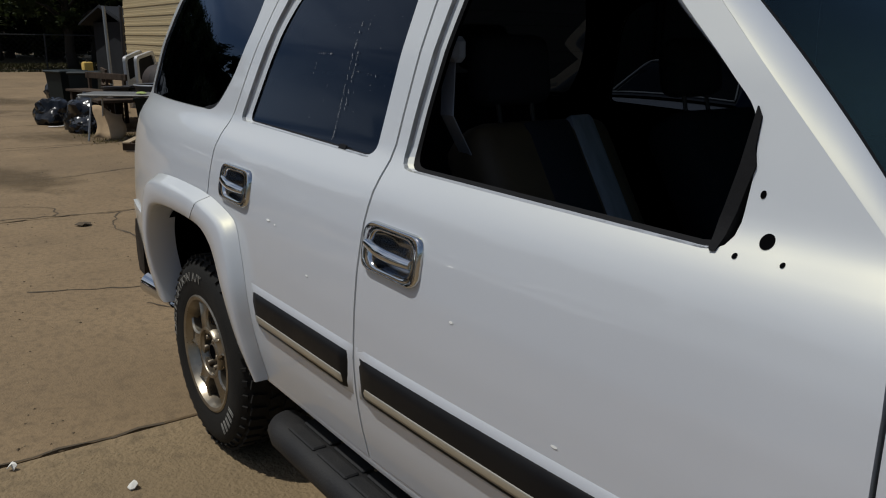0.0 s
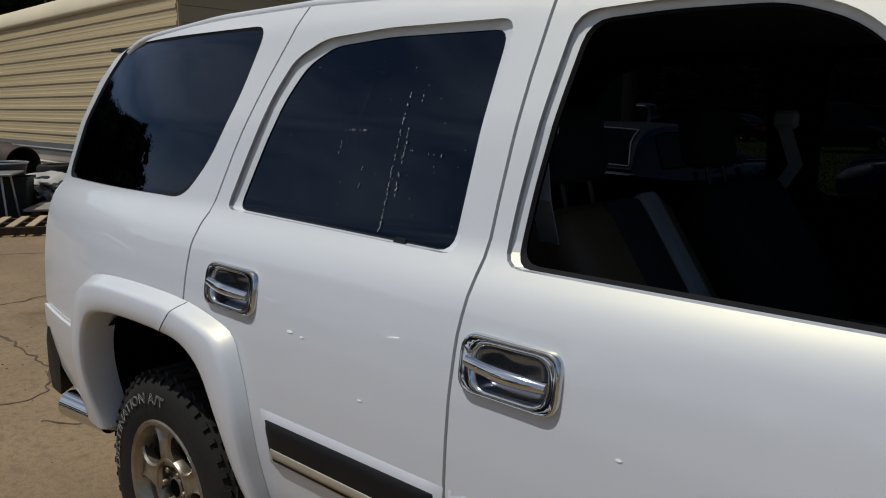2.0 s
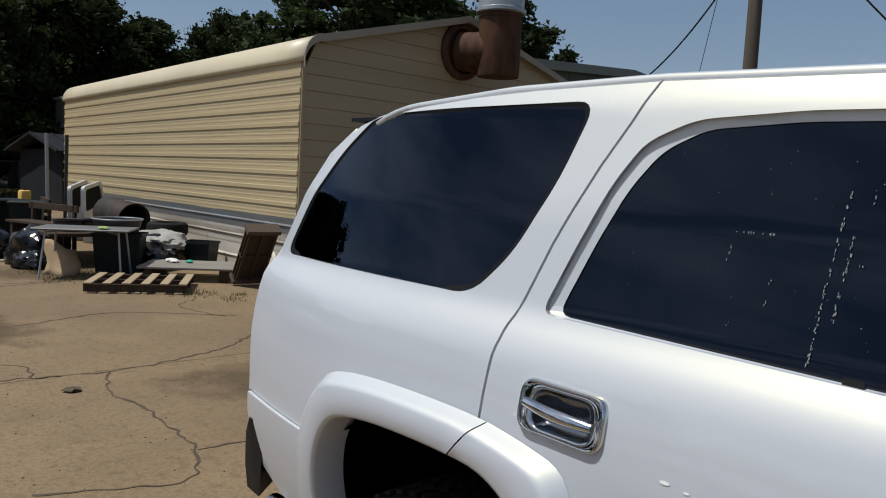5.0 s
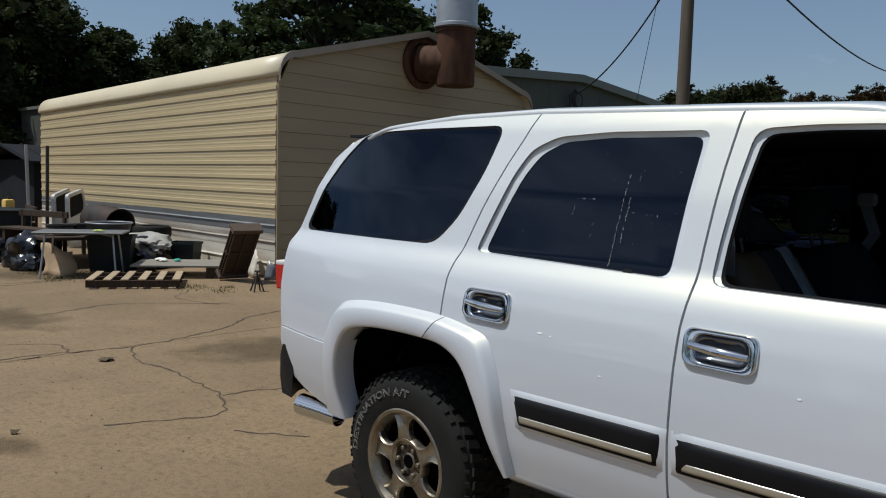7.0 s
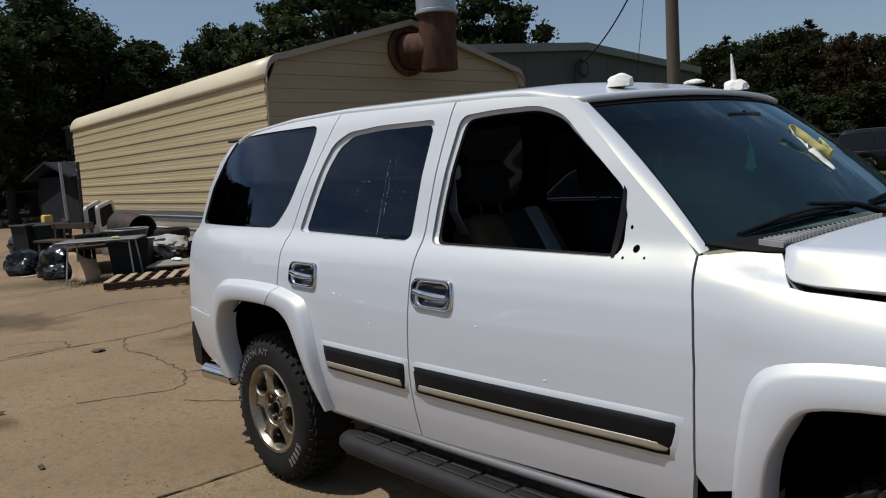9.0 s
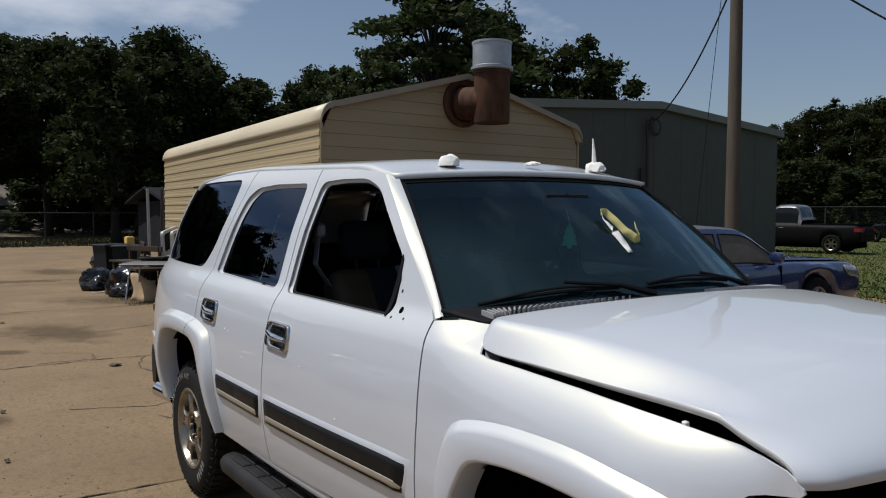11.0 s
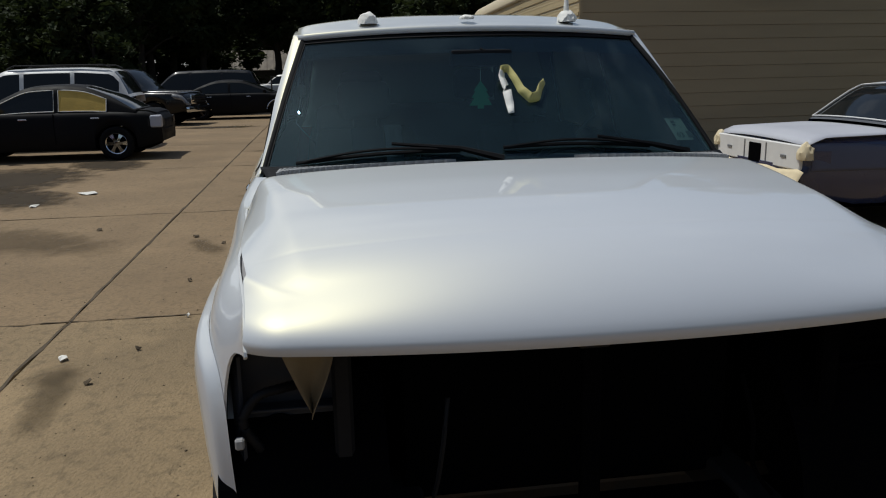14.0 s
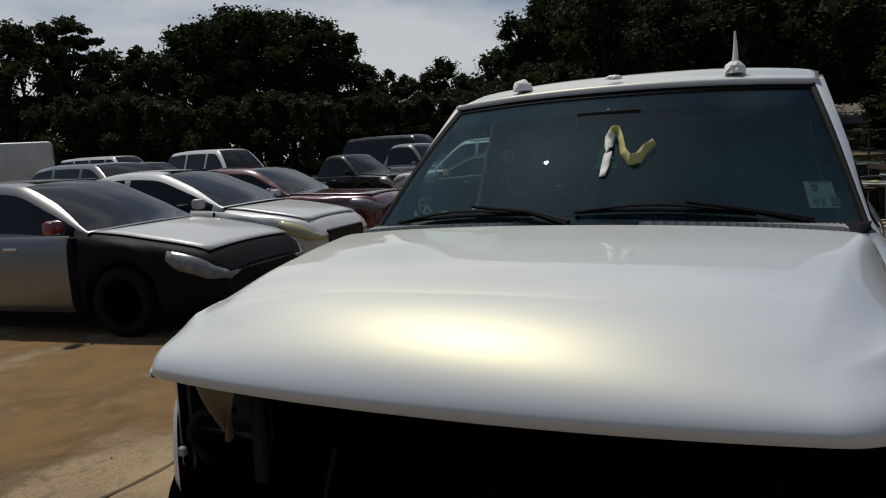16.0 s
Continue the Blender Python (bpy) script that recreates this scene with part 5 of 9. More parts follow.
def pillar(s):
    """The white strip from the door's front edge to the glass."""
    edge = [(1.80, 1.738), (1.93, 1.628), (2.06, 1.51), (2.2, 1.38), (2.30, 1.29), (2.345, 1.255)]
    e = smooth_line(edge, 24)
    vs, fs = [], []
    for k, p in enumerate(e):
        v = 1 - k / 24
        a = Vector(side_point(p[0], p[1], s, 0.0))
        b = Vector(screen_fn(0.008 if s < 0 else 0.992, v))
        m = a.lerp(b, 0.86) + Vector((0.010, s * 0.008, 0.007))
        vs += [a, m, b + Vector((0.004, 0, 0.004))]
        if k:
            i = 3 * k
            for q in (0, 1):
                f = (i - 3 + q, i + q, i + q + 1, i - 2 + q)
                fs.append(f if s > 0 else f[::-1])
    ob = mesh_object("windscreen_pillar", vs, fs, PEARL, car)
    ob.data.materials.append(SEAL)
    for k, poly in enumerate(ob.data.polygons):
        poly.material_index = k % 2


pillar(-1)
pillar(1)


# near-black inner shell painting shade behind the panel gaps, floor and firewall
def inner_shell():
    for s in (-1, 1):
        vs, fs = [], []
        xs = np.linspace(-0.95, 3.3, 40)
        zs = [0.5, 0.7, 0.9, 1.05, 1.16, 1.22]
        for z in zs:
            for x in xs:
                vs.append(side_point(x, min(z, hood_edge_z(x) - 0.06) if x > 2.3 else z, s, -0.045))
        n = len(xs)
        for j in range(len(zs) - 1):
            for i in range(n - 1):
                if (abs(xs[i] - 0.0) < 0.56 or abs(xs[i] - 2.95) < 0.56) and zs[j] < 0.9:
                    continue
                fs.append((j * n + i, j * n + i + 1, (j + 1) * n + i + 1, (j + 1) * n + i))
        mesh_object("inner_panel", vs, fs, SHADE_BLACK, car, smooth=False)
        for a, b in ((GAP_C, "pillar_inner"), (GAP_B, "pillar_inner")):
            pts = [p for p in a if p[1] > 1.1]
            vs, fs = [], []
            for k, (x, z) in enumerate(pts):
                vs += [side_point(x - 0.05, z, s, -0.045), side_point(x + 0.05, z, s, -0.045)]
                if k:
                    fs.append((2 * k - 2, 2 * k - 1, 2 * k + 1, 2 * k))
            mesh_object(b, vs, fs, SHADE_BLACK, car, smooth=False)
        # wheel housings, near-black to paint the shade inside them
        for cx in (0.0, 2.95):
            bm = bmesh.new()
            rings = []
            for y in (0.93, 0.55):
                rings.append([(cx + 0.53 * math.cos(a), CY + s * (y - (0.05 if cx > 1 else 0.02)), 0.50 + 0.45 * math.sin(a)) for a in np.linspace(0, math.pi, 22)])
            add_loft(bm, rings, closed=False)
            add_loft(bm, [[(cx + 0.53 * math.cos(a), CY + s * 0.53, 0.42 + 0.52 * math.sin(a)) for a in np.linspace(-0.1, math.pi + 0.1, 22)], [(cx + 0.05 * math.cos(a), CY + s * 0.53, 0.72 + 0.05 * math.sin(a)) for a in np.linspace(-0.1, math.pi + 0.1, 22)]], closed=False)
            part("wheel_housing", bm, SHADE_BLACK, car)


inner_shell()
part("floor_pan", box_bm((-0.9, CY - 0.8, 0.47), (2.4, CY + 0.8, 0.53), 0.02), SHADE_BLACK, car)
part("firewall", box_bm((2.36, CY - 0.78, 0.5), (2.42, CY + 0.78, 1.2), 0.01), SHADE_BLACK, car)
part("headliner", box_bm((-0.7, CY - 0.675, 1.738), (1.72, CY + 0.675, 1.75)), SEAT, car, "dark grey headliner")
for cx in (0.0, 2.95):
    for s in (-1, 1):
        w_ob, w_base = wheel(cx, s, car)
        if s < 0:
            for words, deg, sq in (("DESTINATION A/T", 133 if cx == 0 else 95, 1.45), ("|| || || || ||", -40 if cx == 0 else -82, 1.0)):
                tyre_text(words, w_base, deg, w_ob, size=0.033, squeeze=sq)

# rear end
def tail_fn(u, v):
    y = -1 + 2 * u
    line = [(-1.0, 0.80), (-1.02, 1.0), (-1.02, 1.2), (-0.985, 1.28), (-0.90, 1.48), (-0.80, 1.62), (-0.67, 1.70)]
    x = float(np.interp(v, np.linspace(0, 1, 7), [p[0] for p in line])) - 0.05 * (1 - y * y)
    z = float(np.interp(v, np.linspace(0, 1, 7), [p[1] for p in line]))
    return (x, CY + y * (side_w(max(x, -1.0), z) - 0.02), z + 0.07 * v ** 4 * (1 - y * y))


tail = grid_mesh("tailgate", tail_fn, 24, 30, PEARL, car, thickness=0.02)


def tail_glass(u, v):
    x, y, z = tail_fn(0.07 + 0.86 * u, 0.55 + 0.39 * v)
    return (x - 0.012, y, z + 0.004)


grid_mesh("tail_glass", tail_glass, 20, 10, GLASS_GRIMY, tail, "dark rear screen")
for s in (-1, 1):
    bm = bmesh.new()
    add_loft(bm, [[side_point(-1.005 + dx, z, s, o) for dx, o in ((0.03, -0.004), (0.0, -0.02), (-0.02, -0.06), (-0.022, -0.12), (0.02, -0.12))] for z in (0.86, 0.95, 1.1, 1.2)])
    part("tail_lamp", bm, material("tail_lamp_red", (0.4, 0.02, 0.015), 0.15, coat=1.0), car, "dark red tail lamp", smooth=True)
bm = bmesh.new()
rings = []
for y in np.linspace(-0.93, 0.93, 17):
    b = 0.06 * (1 - (y / 0.93) ** 2) - 0.09 * max(0, abs(y) - 0.8) / 0.13
    rings.append([(-1.025 - b + dx, CY + y * 0.955, z) for dx, z in ((0.08, 0.46), (0.0, 0.47), (-0.02, 0.55), (-0.02, 0.66), (0.0, 0.715), (0.1, 0.72))])
add_loft(bm, rings)
part("rear_bumper", bm, BLACK_PLASTIC, car, "black rear bumper step pad", smooth=True, sharp=50)
bm = bmesh.new()
add_lathe(bm, [(0.046, -0.25), (0.052, 0.0), (0.046, 0.0), (0.042, -0.15)], Matrix.Translation((-0.775, -0.865, 0.447)) @ Vector((-1.0, -0.16, 0.06)).to_track_quat('Z', 'Y').to_matrix().to_4x4(), 20)
part("exhaust_tip", bm, CHROME, car, "polished exhaust tip", smooth=True)


# running boards
def running_board(s):
    rings = []
    for x in [0.655, 0.665, 0.70, 0.76, 0.9, 1.3, 1.7, 2.05, 2.18, 2.26, 2.285, 2.29]:
        e = 0.0
        if x < 0.76:
            e = (0.76 - x) / 0.105
        if x > 2.18:
            e = (x - 2.18) / 0.11
        k = 1 - 0.42 * e ** 2
        ring = []
        yo, yi, zt, zb = 1.005 - 0.05 * e ** 2, 0.86, 0.425, 0.335
        for a in np.linspace(-math.pi / 2, math.pi / 2, 9):
            ring.append((x, CY + s * (yo - 0.05 + 0.05 * math.cos(a)), (zt + zb) / 2 + (zt - zb) / 2 * math.sin(a) * k))
        ring += [(x, CY + s * (yi + 0.02), zt - 0.004 - 0.02 * e), (x, CY + s * yi, zt - 0.03 - 0.02 * e), (x, CY + s * (yi + 0.02), zb + 0.01)]
        rings.append(ring)
    bm = bmesh.new()
    add_loft(bm, rings)
    bmesh.ops.recalc_face_normals(bm, faces=bm.faces[:])
    ob = part("running_board", bm, STEP_RUBBER, car, "dusty black moulded running board", smooth=True, sharp=50)
    x = 0.80
    while x < 2.15:
        for y0, y1 in ((0.875, 0.915), (0.925, 0.968)):
            bm = box_bm((x, CY + s * y0, 0.42), (x + 0.16, CY + s * y1, 0.431), 0.004)
            part("tread_pad", bm, STEP_RUBBER, ob)
        x += 0.178
    for x in (0.95, 2.0):
        bm = bmesh.new()
        add_tube(bm, [(x, CY + s * 0.95, 0.37), (x, CY + s * 0.7, 0.42), (x, CY + s * 0.6, 0.44)], 0.022, 6)
        part("bracket", bm, DARK_STEEL, ob)
    # sill under the doors
    vs, fs = [], []
    xs = np.linspace(0.55, 2.42, 12)
    for x in xs:
        for z, o in ((0.515, -0.006), (0.49, 0.004), (0.46, -0.02), (0.44, -0.06)):
            vs.append(side_point(x, z, s, o))
    for i in range(11):
        for k in range(3):
            a = 4 * i + k
            fs.append((a, a + 4, a + 5, a + 1) if s > 0 else (a, a + 1, a + 5, a + 4))
    mesh_object("sill", vs, fs, PEARL, car)


running_board(-1)
running_board(1)
for y in (-0.45, 0.45):
    part("frame_rail", box_bm((-0.95, CY + y - 0.05, 0.40), (3.45, CY + y + 0.05, 0.52), 0.01), DARK_STEEL, car)
for x in (0.0, 2.95):
    part("axle", tube_bm([(x, CY - 0.7, 0.375), (x, CY + 0.7, 0.375)], 0.06, 10), DARK_STEEL, car)


# mirror bolt holes, their shade drawn as near-black discs, and window strip on the doors
for s in (-1, 1):
    for x, z, r in ((2.145, 1.262, 0.0108), (2.118, 1.323, 0.0042), (2.109, 1.236, 0.0040), (2.180, 1.238, 0.0036)):
        pts = [(x + r * math.cos(a), z + r * math.sin(a) * (1.4 if z > 1.3 else 1)) for a in np.linspace(0, 2 * math.pi, 21)[:-1]]
        side_panel("bolt_hole", pts, s, SHADE_BLACK, car, off=0.0012, hem=0.002)
    side_panel("window_channel", [(2.066, 1.240), (2.070, 1.236), (2.078, 1.237), (2.083, 1.26), (2.092, 1.33), (2.097, 1.36), (2.089, 1.385), (2.086, 1.43), (2.076, 1.445), (2.072, 1.36), (2.063, 1.28)], s, SEAL, car, off=0.004, hem=0.03, label="torn black rubber window channel")
side_panel("glass_clip", rounded([(0.955, 1.242), (0.99, 1.24), (0.99, 1.268), (0.955, 1.27)], 0.005, 2), -1, SEAL, car, off=-0.008, hem=0.004)

# dried water drips on the rear door glass
rng = random.Random(4)
vs, fs = [], []


def fleck(x, z, w, h):
    k = len(vs)
    for dx, dz in ((-w, -h), (w, -h), (w, h), (-w, h)):
        vs.append(side_point(x + dx, z + dz, -1, -0.0185))
    fs.append((k, k + 1, k + 2, k + 3))


for x0, z0, x1, z1, n in ((0.905, 1.585, 0.888, 1.27, 95), (0.925, 1.50, 0.915, 1.34, 45), (0.945, 1.575, 0.944, 1.55, 6), (0.70, 1.49, 0.79, 1.49, 14), (0.94, 1.45, 1.05, 1.44, 8), (0.71, 1.47, 0.705, 1.40, 6), (0.80, 1.42, 0.795, 1.36, 6)):
    for k in range(n):
        u = rng.random()
        if rng.random() < 0.3:
            continue
        fleck(x0 + (x1 - x0) * u + rng.gauss(0, 0.0012), z0 + (z1 - z0) * u, rng.uniform(0.0003, 0.0009), rng.uniform(0.0008, 0.0035))
for k in range(40):
    fleck(rng.uniform(0.5, 1.1), rng.uniform(1.29, 1.67), rng.uniform(0.0003, 0.0008), rng.uniform(0.0004, 0.0011))
tagged(mesh_object("water_marks", vs, fs, material("dried_water", (0.27, 0.27, 0.27), 0.85), car, smooth=False), "dried white water marks", kind="stuff")

# fresh-paint nibs and chips, their highlights put in as near-white specks
vs, fs = [], []
for x, z, w, h in ((1.56, 0.985, 0.006, 0.003), (1.86, 0.845, 0.008, 0.003), (0.70, 1.03, 0.011, 0.0038), (0.745, 1.025, 0.006, 0.0025), (0.95, 0.93, 0.007, 0.0025)):
    k = len(vs)
    for a in np.linspace(0, 2 * math.pi, 9)[:-1]:
        vs.append(side_point(x + w * math.cos(a), z + h * math.sin(a), -1, 0.0015))
    fs.append(tuple(range(k, k + 8)))
tagged(mesh_object("paint_nibs", vs, fs, material("nib_highlight", (0.9, 0.9, 0.88), 0.5), car, smooth=False), kind="stuff")


# windscreen wipers and cowl
def screen_at(u, v, off):
    x, y, z = screen_fn(u, v)
    return Vector((x + off * 0.64, y, z + off * 0.77))


for pts in (((0.07, 0.05), (0.16, 0.115), (0.26, 0.135), (0.40, 0.10), (0.485, 0.035)), ((0.49, 0.11), (0.58, 0.135), (0.70, 0.14), (0.82, 0.085), (0.91, 0.03))):
    wp = new("wiper")
    wp.parent = car
    tagged(wp, "black windscreen wiper")
    bm = bmesh.new()
    add_tube(bm, [screen_at(pts[i][0], pts[i][1], 0.035 - 0.004 * i) for i in (2, 3, 4)], [0.006, 0.009, 0.014], 6)
    part("arm", bm, SEAL, wp, smooth=True)
    a, b = screen_at(*pts[0], 0.012), screen_at(*pts[3], 0.016)
    line = [a.lerp(b, k / 10) for k in range(11)]
    line = [screen_at(pts[0][0] + (pts[3][0] - pts[0][0]) * k / 10, pts[0][1] + (pts[3][1] - pts[0][1]) * k / 10 + 0.02 * math.sin(math.pi * k / 10), 0.012) for k in range(11)]
    bm = tube_bm(line, 0.007, 6)
    part("blade", bm, SEAL, wp)
    bm = tube_bm([p + Vector((0.012, 0, 0.016)) * math.sin(math.pi * k / 10) for k, p in enumerate(line)], 0.0045, 5)
    part("blade_carrier", bm, SEAL, wp)


def cowl_fn(u, v):
    a = Vector(screen_fn(u, 0.012)) + Vector((0.006, 0, 0.004))
    b = Vector(hood_fn(min(1, max(0, u)), 0.0)) - Vector((0.006, 0, 0.004))
    p = a.lerp(b, v)
    return (p.x, p.y, p.z - 0.004 * math.sin(math.pi * v) + 0.008)


cowl = grid_mesh("cowl", cowl_fn, 40, 6, SEAL, car, "black plastic cowl with slatted vents", thickness=0.01)
for u0, u1 in ((0.05, 0.42), (0.60, 0.96)):
    n = 26
    for k in range(n):
        u = u0 + (u1 - u0) * k / n
        a, b = Vector(cowl_fn(u, 0.50)), Vector(cowl_fn(u, 0.94))
        bm = bmesh.new()
        d = Vector((0, 0.0035, 0))
        h = Vector((0, 0, 0.025))
        add_loft(bm, [[a - d, a + d, a + d + h, a - d + h], [b - d, b + d, b + d + h, b - d + h]])
        part("slat", bm, COWL_SLAT, cowl)


# masked roof markers and aerial
def crumple(name, c, rx, ry, rz, mat, parent, seed, label=""):
    bm = bmesh.new()
    bmesh.ops.create_icosphere(bm, subdivisions=3, radius=1.0)
    for v in bm.verts:
        k = 1 + 0.22 * noise.noise(v.co * 2.3 + Vector((seed, 0, 0))) + 0.12 * noise.noise(v.co * 6.0 + Vector((0, seed, 0)))
        v.co = Vector((c[0] + v.co.x * rx * k, c[1] + v.co.y * ry * k, c[2] + max(v.co.z, -0.25) * rz * k))
    return part(name, bm, mat, parent, label, smooth=True, sharp=28)


for s in (-1, 1):
    crumple("roof_marker", (1.80, CY + s * 0.41, 1.785), 0.052, 0.038, 0.036, MASK_WHITE, car, 3 + s, "roof lamp wrapped in white masking tape")
crumple("roof_marker", (1.86, CY - 0.02, 1.792), 0.04, 0.03, 0.012, MASK_WHITE, car, 9)
bm = tube_bm([(1.795, CY + 0.41, 1.80), (1.79, CY + 0.412, 1.86), (1.785, CY + 0.41, 1.93)], [0.013, 0.009, 0.003], 7)
part("aerial", bm, MASK_WHITE, car, "short aerial wrapped in white tape", smooth=True)
for s in (-1, 1):
    rings = []
    for x in np.linspace(-0.35, 1.45, 15):
        z = roof_fn(0.5 + s * 0.44, (x + 0.61) / 2.45)[2]
        rings.append([(x, CY + s * (0.60 + a), z + b) for a, b in ((-0.02, -0.005), (-0.014, 0.012), (0.014, 0.012), (0.02, -0.005))])
    bm = bmesh.new()
    add_loft(bm, rings)
    part("roof_strip", bm, PEARL, car, smooth=True)

# paper on the glass, sticker, hanging card
# (u, v, lift, half width along the glass, half width away from it)
ribbon = [(0.528, 0.335, 0.004, 0.010, 0.002), (0.530, 0.40, 0.005, 0.014, 0.003), (0.531, 0.50, 0.008, 0.015, 0.005), (0.527, 0.58, 0.012, 0.013, 0.006), (0.533, 0.632, 0.018, 0.008, 0.008), (0.546, 0.625, 0.020, 0.006, 0.010),
          (0.556, 0.56, 0.016, 0.009, 0.009), (0.565, 0.48, 0.010, 0.011, 0.008), (0.582, 0.422, 0.008, 0.012, 0.008), (0.600, 0.432, 0.009, 0.012, 0.008), (0.613, 0.49, 0.012, 0.010, 0.008), (0.630, 0.54, 0.012, 0.007, 0.007)]
cp = [Vector([float(np.interp(k / 66 * 11, range(12), [q[c] for q in ribbon])) for c in range(5)]) for k in range(67)]
rows = []
for k, p in enumerate(cp):
    q = cp[min(k + 1, 66)] - cp[max(k - 1, 0)]
    d = Vector((0.0, q[0] * 1.46, q[1] * 0.66)).normalized()
    side_dir = Vector((0.0, -d.z, d.y)) if k > 24 else Vector((0.0, 1.0, 0.0)).lerp(Vector((0.0, -d.z, d.y)), k / 24)
    c = screen_at(p[0], p[1], p[2] + p[4])
    w = side_dir.normalized() * p[3] + Vector((0.64, 0, 0.77)) * p[4]
    crease = Vector((0.64, 0, 0.77)) * 0.004 * math.sin(k * 0.9)
    rows.append([c - w, c + crease, c + w])
vs = [p for r in rows for p in r]
fs = []
for k in range(len(rows) - 1):
    for q in (0, 1):
        i = 3 * k + q
        fs.append((i, i + 1, i + 4, i + 3))
ob = mesh_object("masking_strip", vs, fs, MASK_YELLOW, None, "curled yellow and white masking paper stuck to the windscreen")
tagged(ob, category="paper")
sol = ob.modifiers.new("thickness", 'SOLIDIFY')
sol.thickness = 0.0012
ob.data.materials.append(MASK_WHITE)
for pl in ob.data.polygons:
    pl.material_index = 1 if pl.index < 44 else 0
screen_strip(0.912, 0.962, 0.135, 0.29, -0.006, STICKER, "inspection_sticker", "pale inspection sticker with dark print")


def flat_text(words, size, mat, origin, right, up, parent, name="print"):
    cu = bpy.data.curves.new("print_curve", 'FONT')
    cu.body, cu.size, cu.resolution_u = words, size, 1
    tmp = bpy.data.objects.new("print_tmp", cu)
    scene.collection.objects.link(tmp)
    me = bpy.data.meshes.new_from_object(tmp.evaluated_get(bpy.context.evaluated_depsgraph_get()))
    bpy.data.objects.remove(tmp)
    for v in me.vertices:
        v.co = origin + right * v.co.x + up * v.co.y
    me.materials.clear()
    me.materials.append(mat)
    ob = new(name, me)
    ob.parent = parent
    return ob


o = screen_at(0.917, 0.15, -0.004)
rt = (screen_at(0.95, 0.15, -0.004) - o).normalized()
upv = (screen_at(0.917, 0.25, -0.004) - o).normalized()
flat_text("03", 0.040, INK, o + rt * 0.004, rt, upv, ws)
for a, b, c, d in ((0.058, 0.0, 0.085, 0.03), (0.01, 0.075, 0.03, 0.085), (0.012, 0.06, 0.028, 0.068), (0.005, 0.095, 0.07, 0.099)):
    q = [o + rt * x + upv * y for x, y in ((a, b), (c, b), (c, d), (a, d))]
    mesh_object("print_bar", q, [(0, 1, 2, 3)], INK, ws, smooth=False)

# ---- inside the SUV ----
def seat(x, y, mat, width=0.5, bench=False):
    st = new("bench_seat" if bench else "front_seat")
    st.parent = car
    h = width / 2
    part("cushion", box_bm((x - 0.28, y - h, 0.72), (x + 0.3, y + h, 0.90), 0.06, seg=3), mat if bench else SEAT_LIGHT, st, smooth=True)
    if bench:
        m = Matrix.Translation((x - 0.26, y, 0.85)) @ Matrix.Rotation(radians(-14), 4, 'Y')
        part("backrest", box_bm((-0.09, -h, 0.0), (0.09, h, 0.56), 0.06, m, 3), mat, st, smooth=True)
    else:
        m = Matrix.Translation((x + 0.02, y, 0.85)) @ Matrix.Rotation(radians(-33), 4, 'Y')
        # the driver's backrest has its shade put in as dark cloth, no stripe
        part("backrest", box_bm((-0.09, -h, 0.0), (0.09, h, 0.54), 0.06, m, 3), SEAT_TAN if y < CY else SEAT, st, "dark tan leather backrest" if y < CY else "", smooth=True)
        for side_ in ((1,) if y < CY else ()):
            part("backrest_stripe", box_bm((0.06, side_ * 0.125 - 0.045, 0.04), (0.099, side_ * 0.125 + 0.045, 0.53), 0.02, m, 2), SEAT_LIGHT, st, "pale grey backrest stripe", smooth=True)
        part("backrest_panel", box_bm((0.06, -0.08, 0.04), (0.096, 0.08, 0.52), 0.02, m, 2), SEAT, st, smooth=True)
    for yy in ((0.0,) if not bench else (-h * 0.55, h * 0.55)):
        mm = Matrix.Translation((x - 0.40 if bench else x - 0.33, y + yy, 1.43 if bench else 1.38)) @ Matrix.Rotation(radians(-10), 4, 'Y')
        part("headrest", box_bm((-0.05, -0.13, -0.02), (0.05, 0.13, 0.17), 0.045, mm, 3), mat, st, smooth=True)
        for dy in (-0.06, 0.06):
            part("headrest_post", tube_bm([(x - 0.39 if bench else x - 0.29, y + yy + dy, 1.27), (x - 0.40 if bench else x - 0.33, y + yy + dy, 1.42)], 0.007, 6), DARK_STEEL, st)
    return st


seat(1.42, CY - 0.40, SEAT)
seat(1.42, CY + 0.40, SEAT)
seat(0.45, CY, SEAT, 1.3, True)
part("centre_console", box_bm((1.2, CY - 0.13, 0.55), (1.75, CY + 0.13, 0.92), 0.04, seg=2), SEAT_TAN, car, "tan centre console", smooth=True)
for y0 in (-0.70, 0.70):
    k_ = y0 / 0.70
    pts = [(1.20, CY + y0, 1.50), (1.24, CY + k_ * 0.735, 1.36), (1.205, CY + k_ * 0.65, 1.26), (1.16, CY + k_ * 0.56, 1.15), (1.14, CY + k_ * 0.52, 0.95)]
    bm = bmesh.new()
    add_loft(bm, [[Vector(p) + Vector(d) for d in ((-0.024, 0, 0), (0.024, 0, 0), (0.024, 0.003, 0), (-0.024, 0.003, 0))] for p in pts])
    part("seat_belt", bm, BELT, car, "grey seat belt")
    part("belt_guide", box_bm((1.17, CY + y0 - 0.02, 1.48), (1.25, CY + y0 + 0.02, 1.54), 0.012), BELT, car)
bm = bmesh.new()
rings = []
for y in np.linspace(-0.74, 0.74, 15):
    d = 0.05 * (1 - (y / 0.74) ** 2)
    rings.append([(x + d * q, CY + y, z) for x, z, q in ((2.42, 1.225, 1), (2.2, 1.235, 0.6), (2.06, 1.20, 0.2), (1.99, 1.12, 0), (2.0, 0.9, 0), (2.08, 0.75, 0), (2.36, 0.75, 0))])
add_loft(bm, rings)
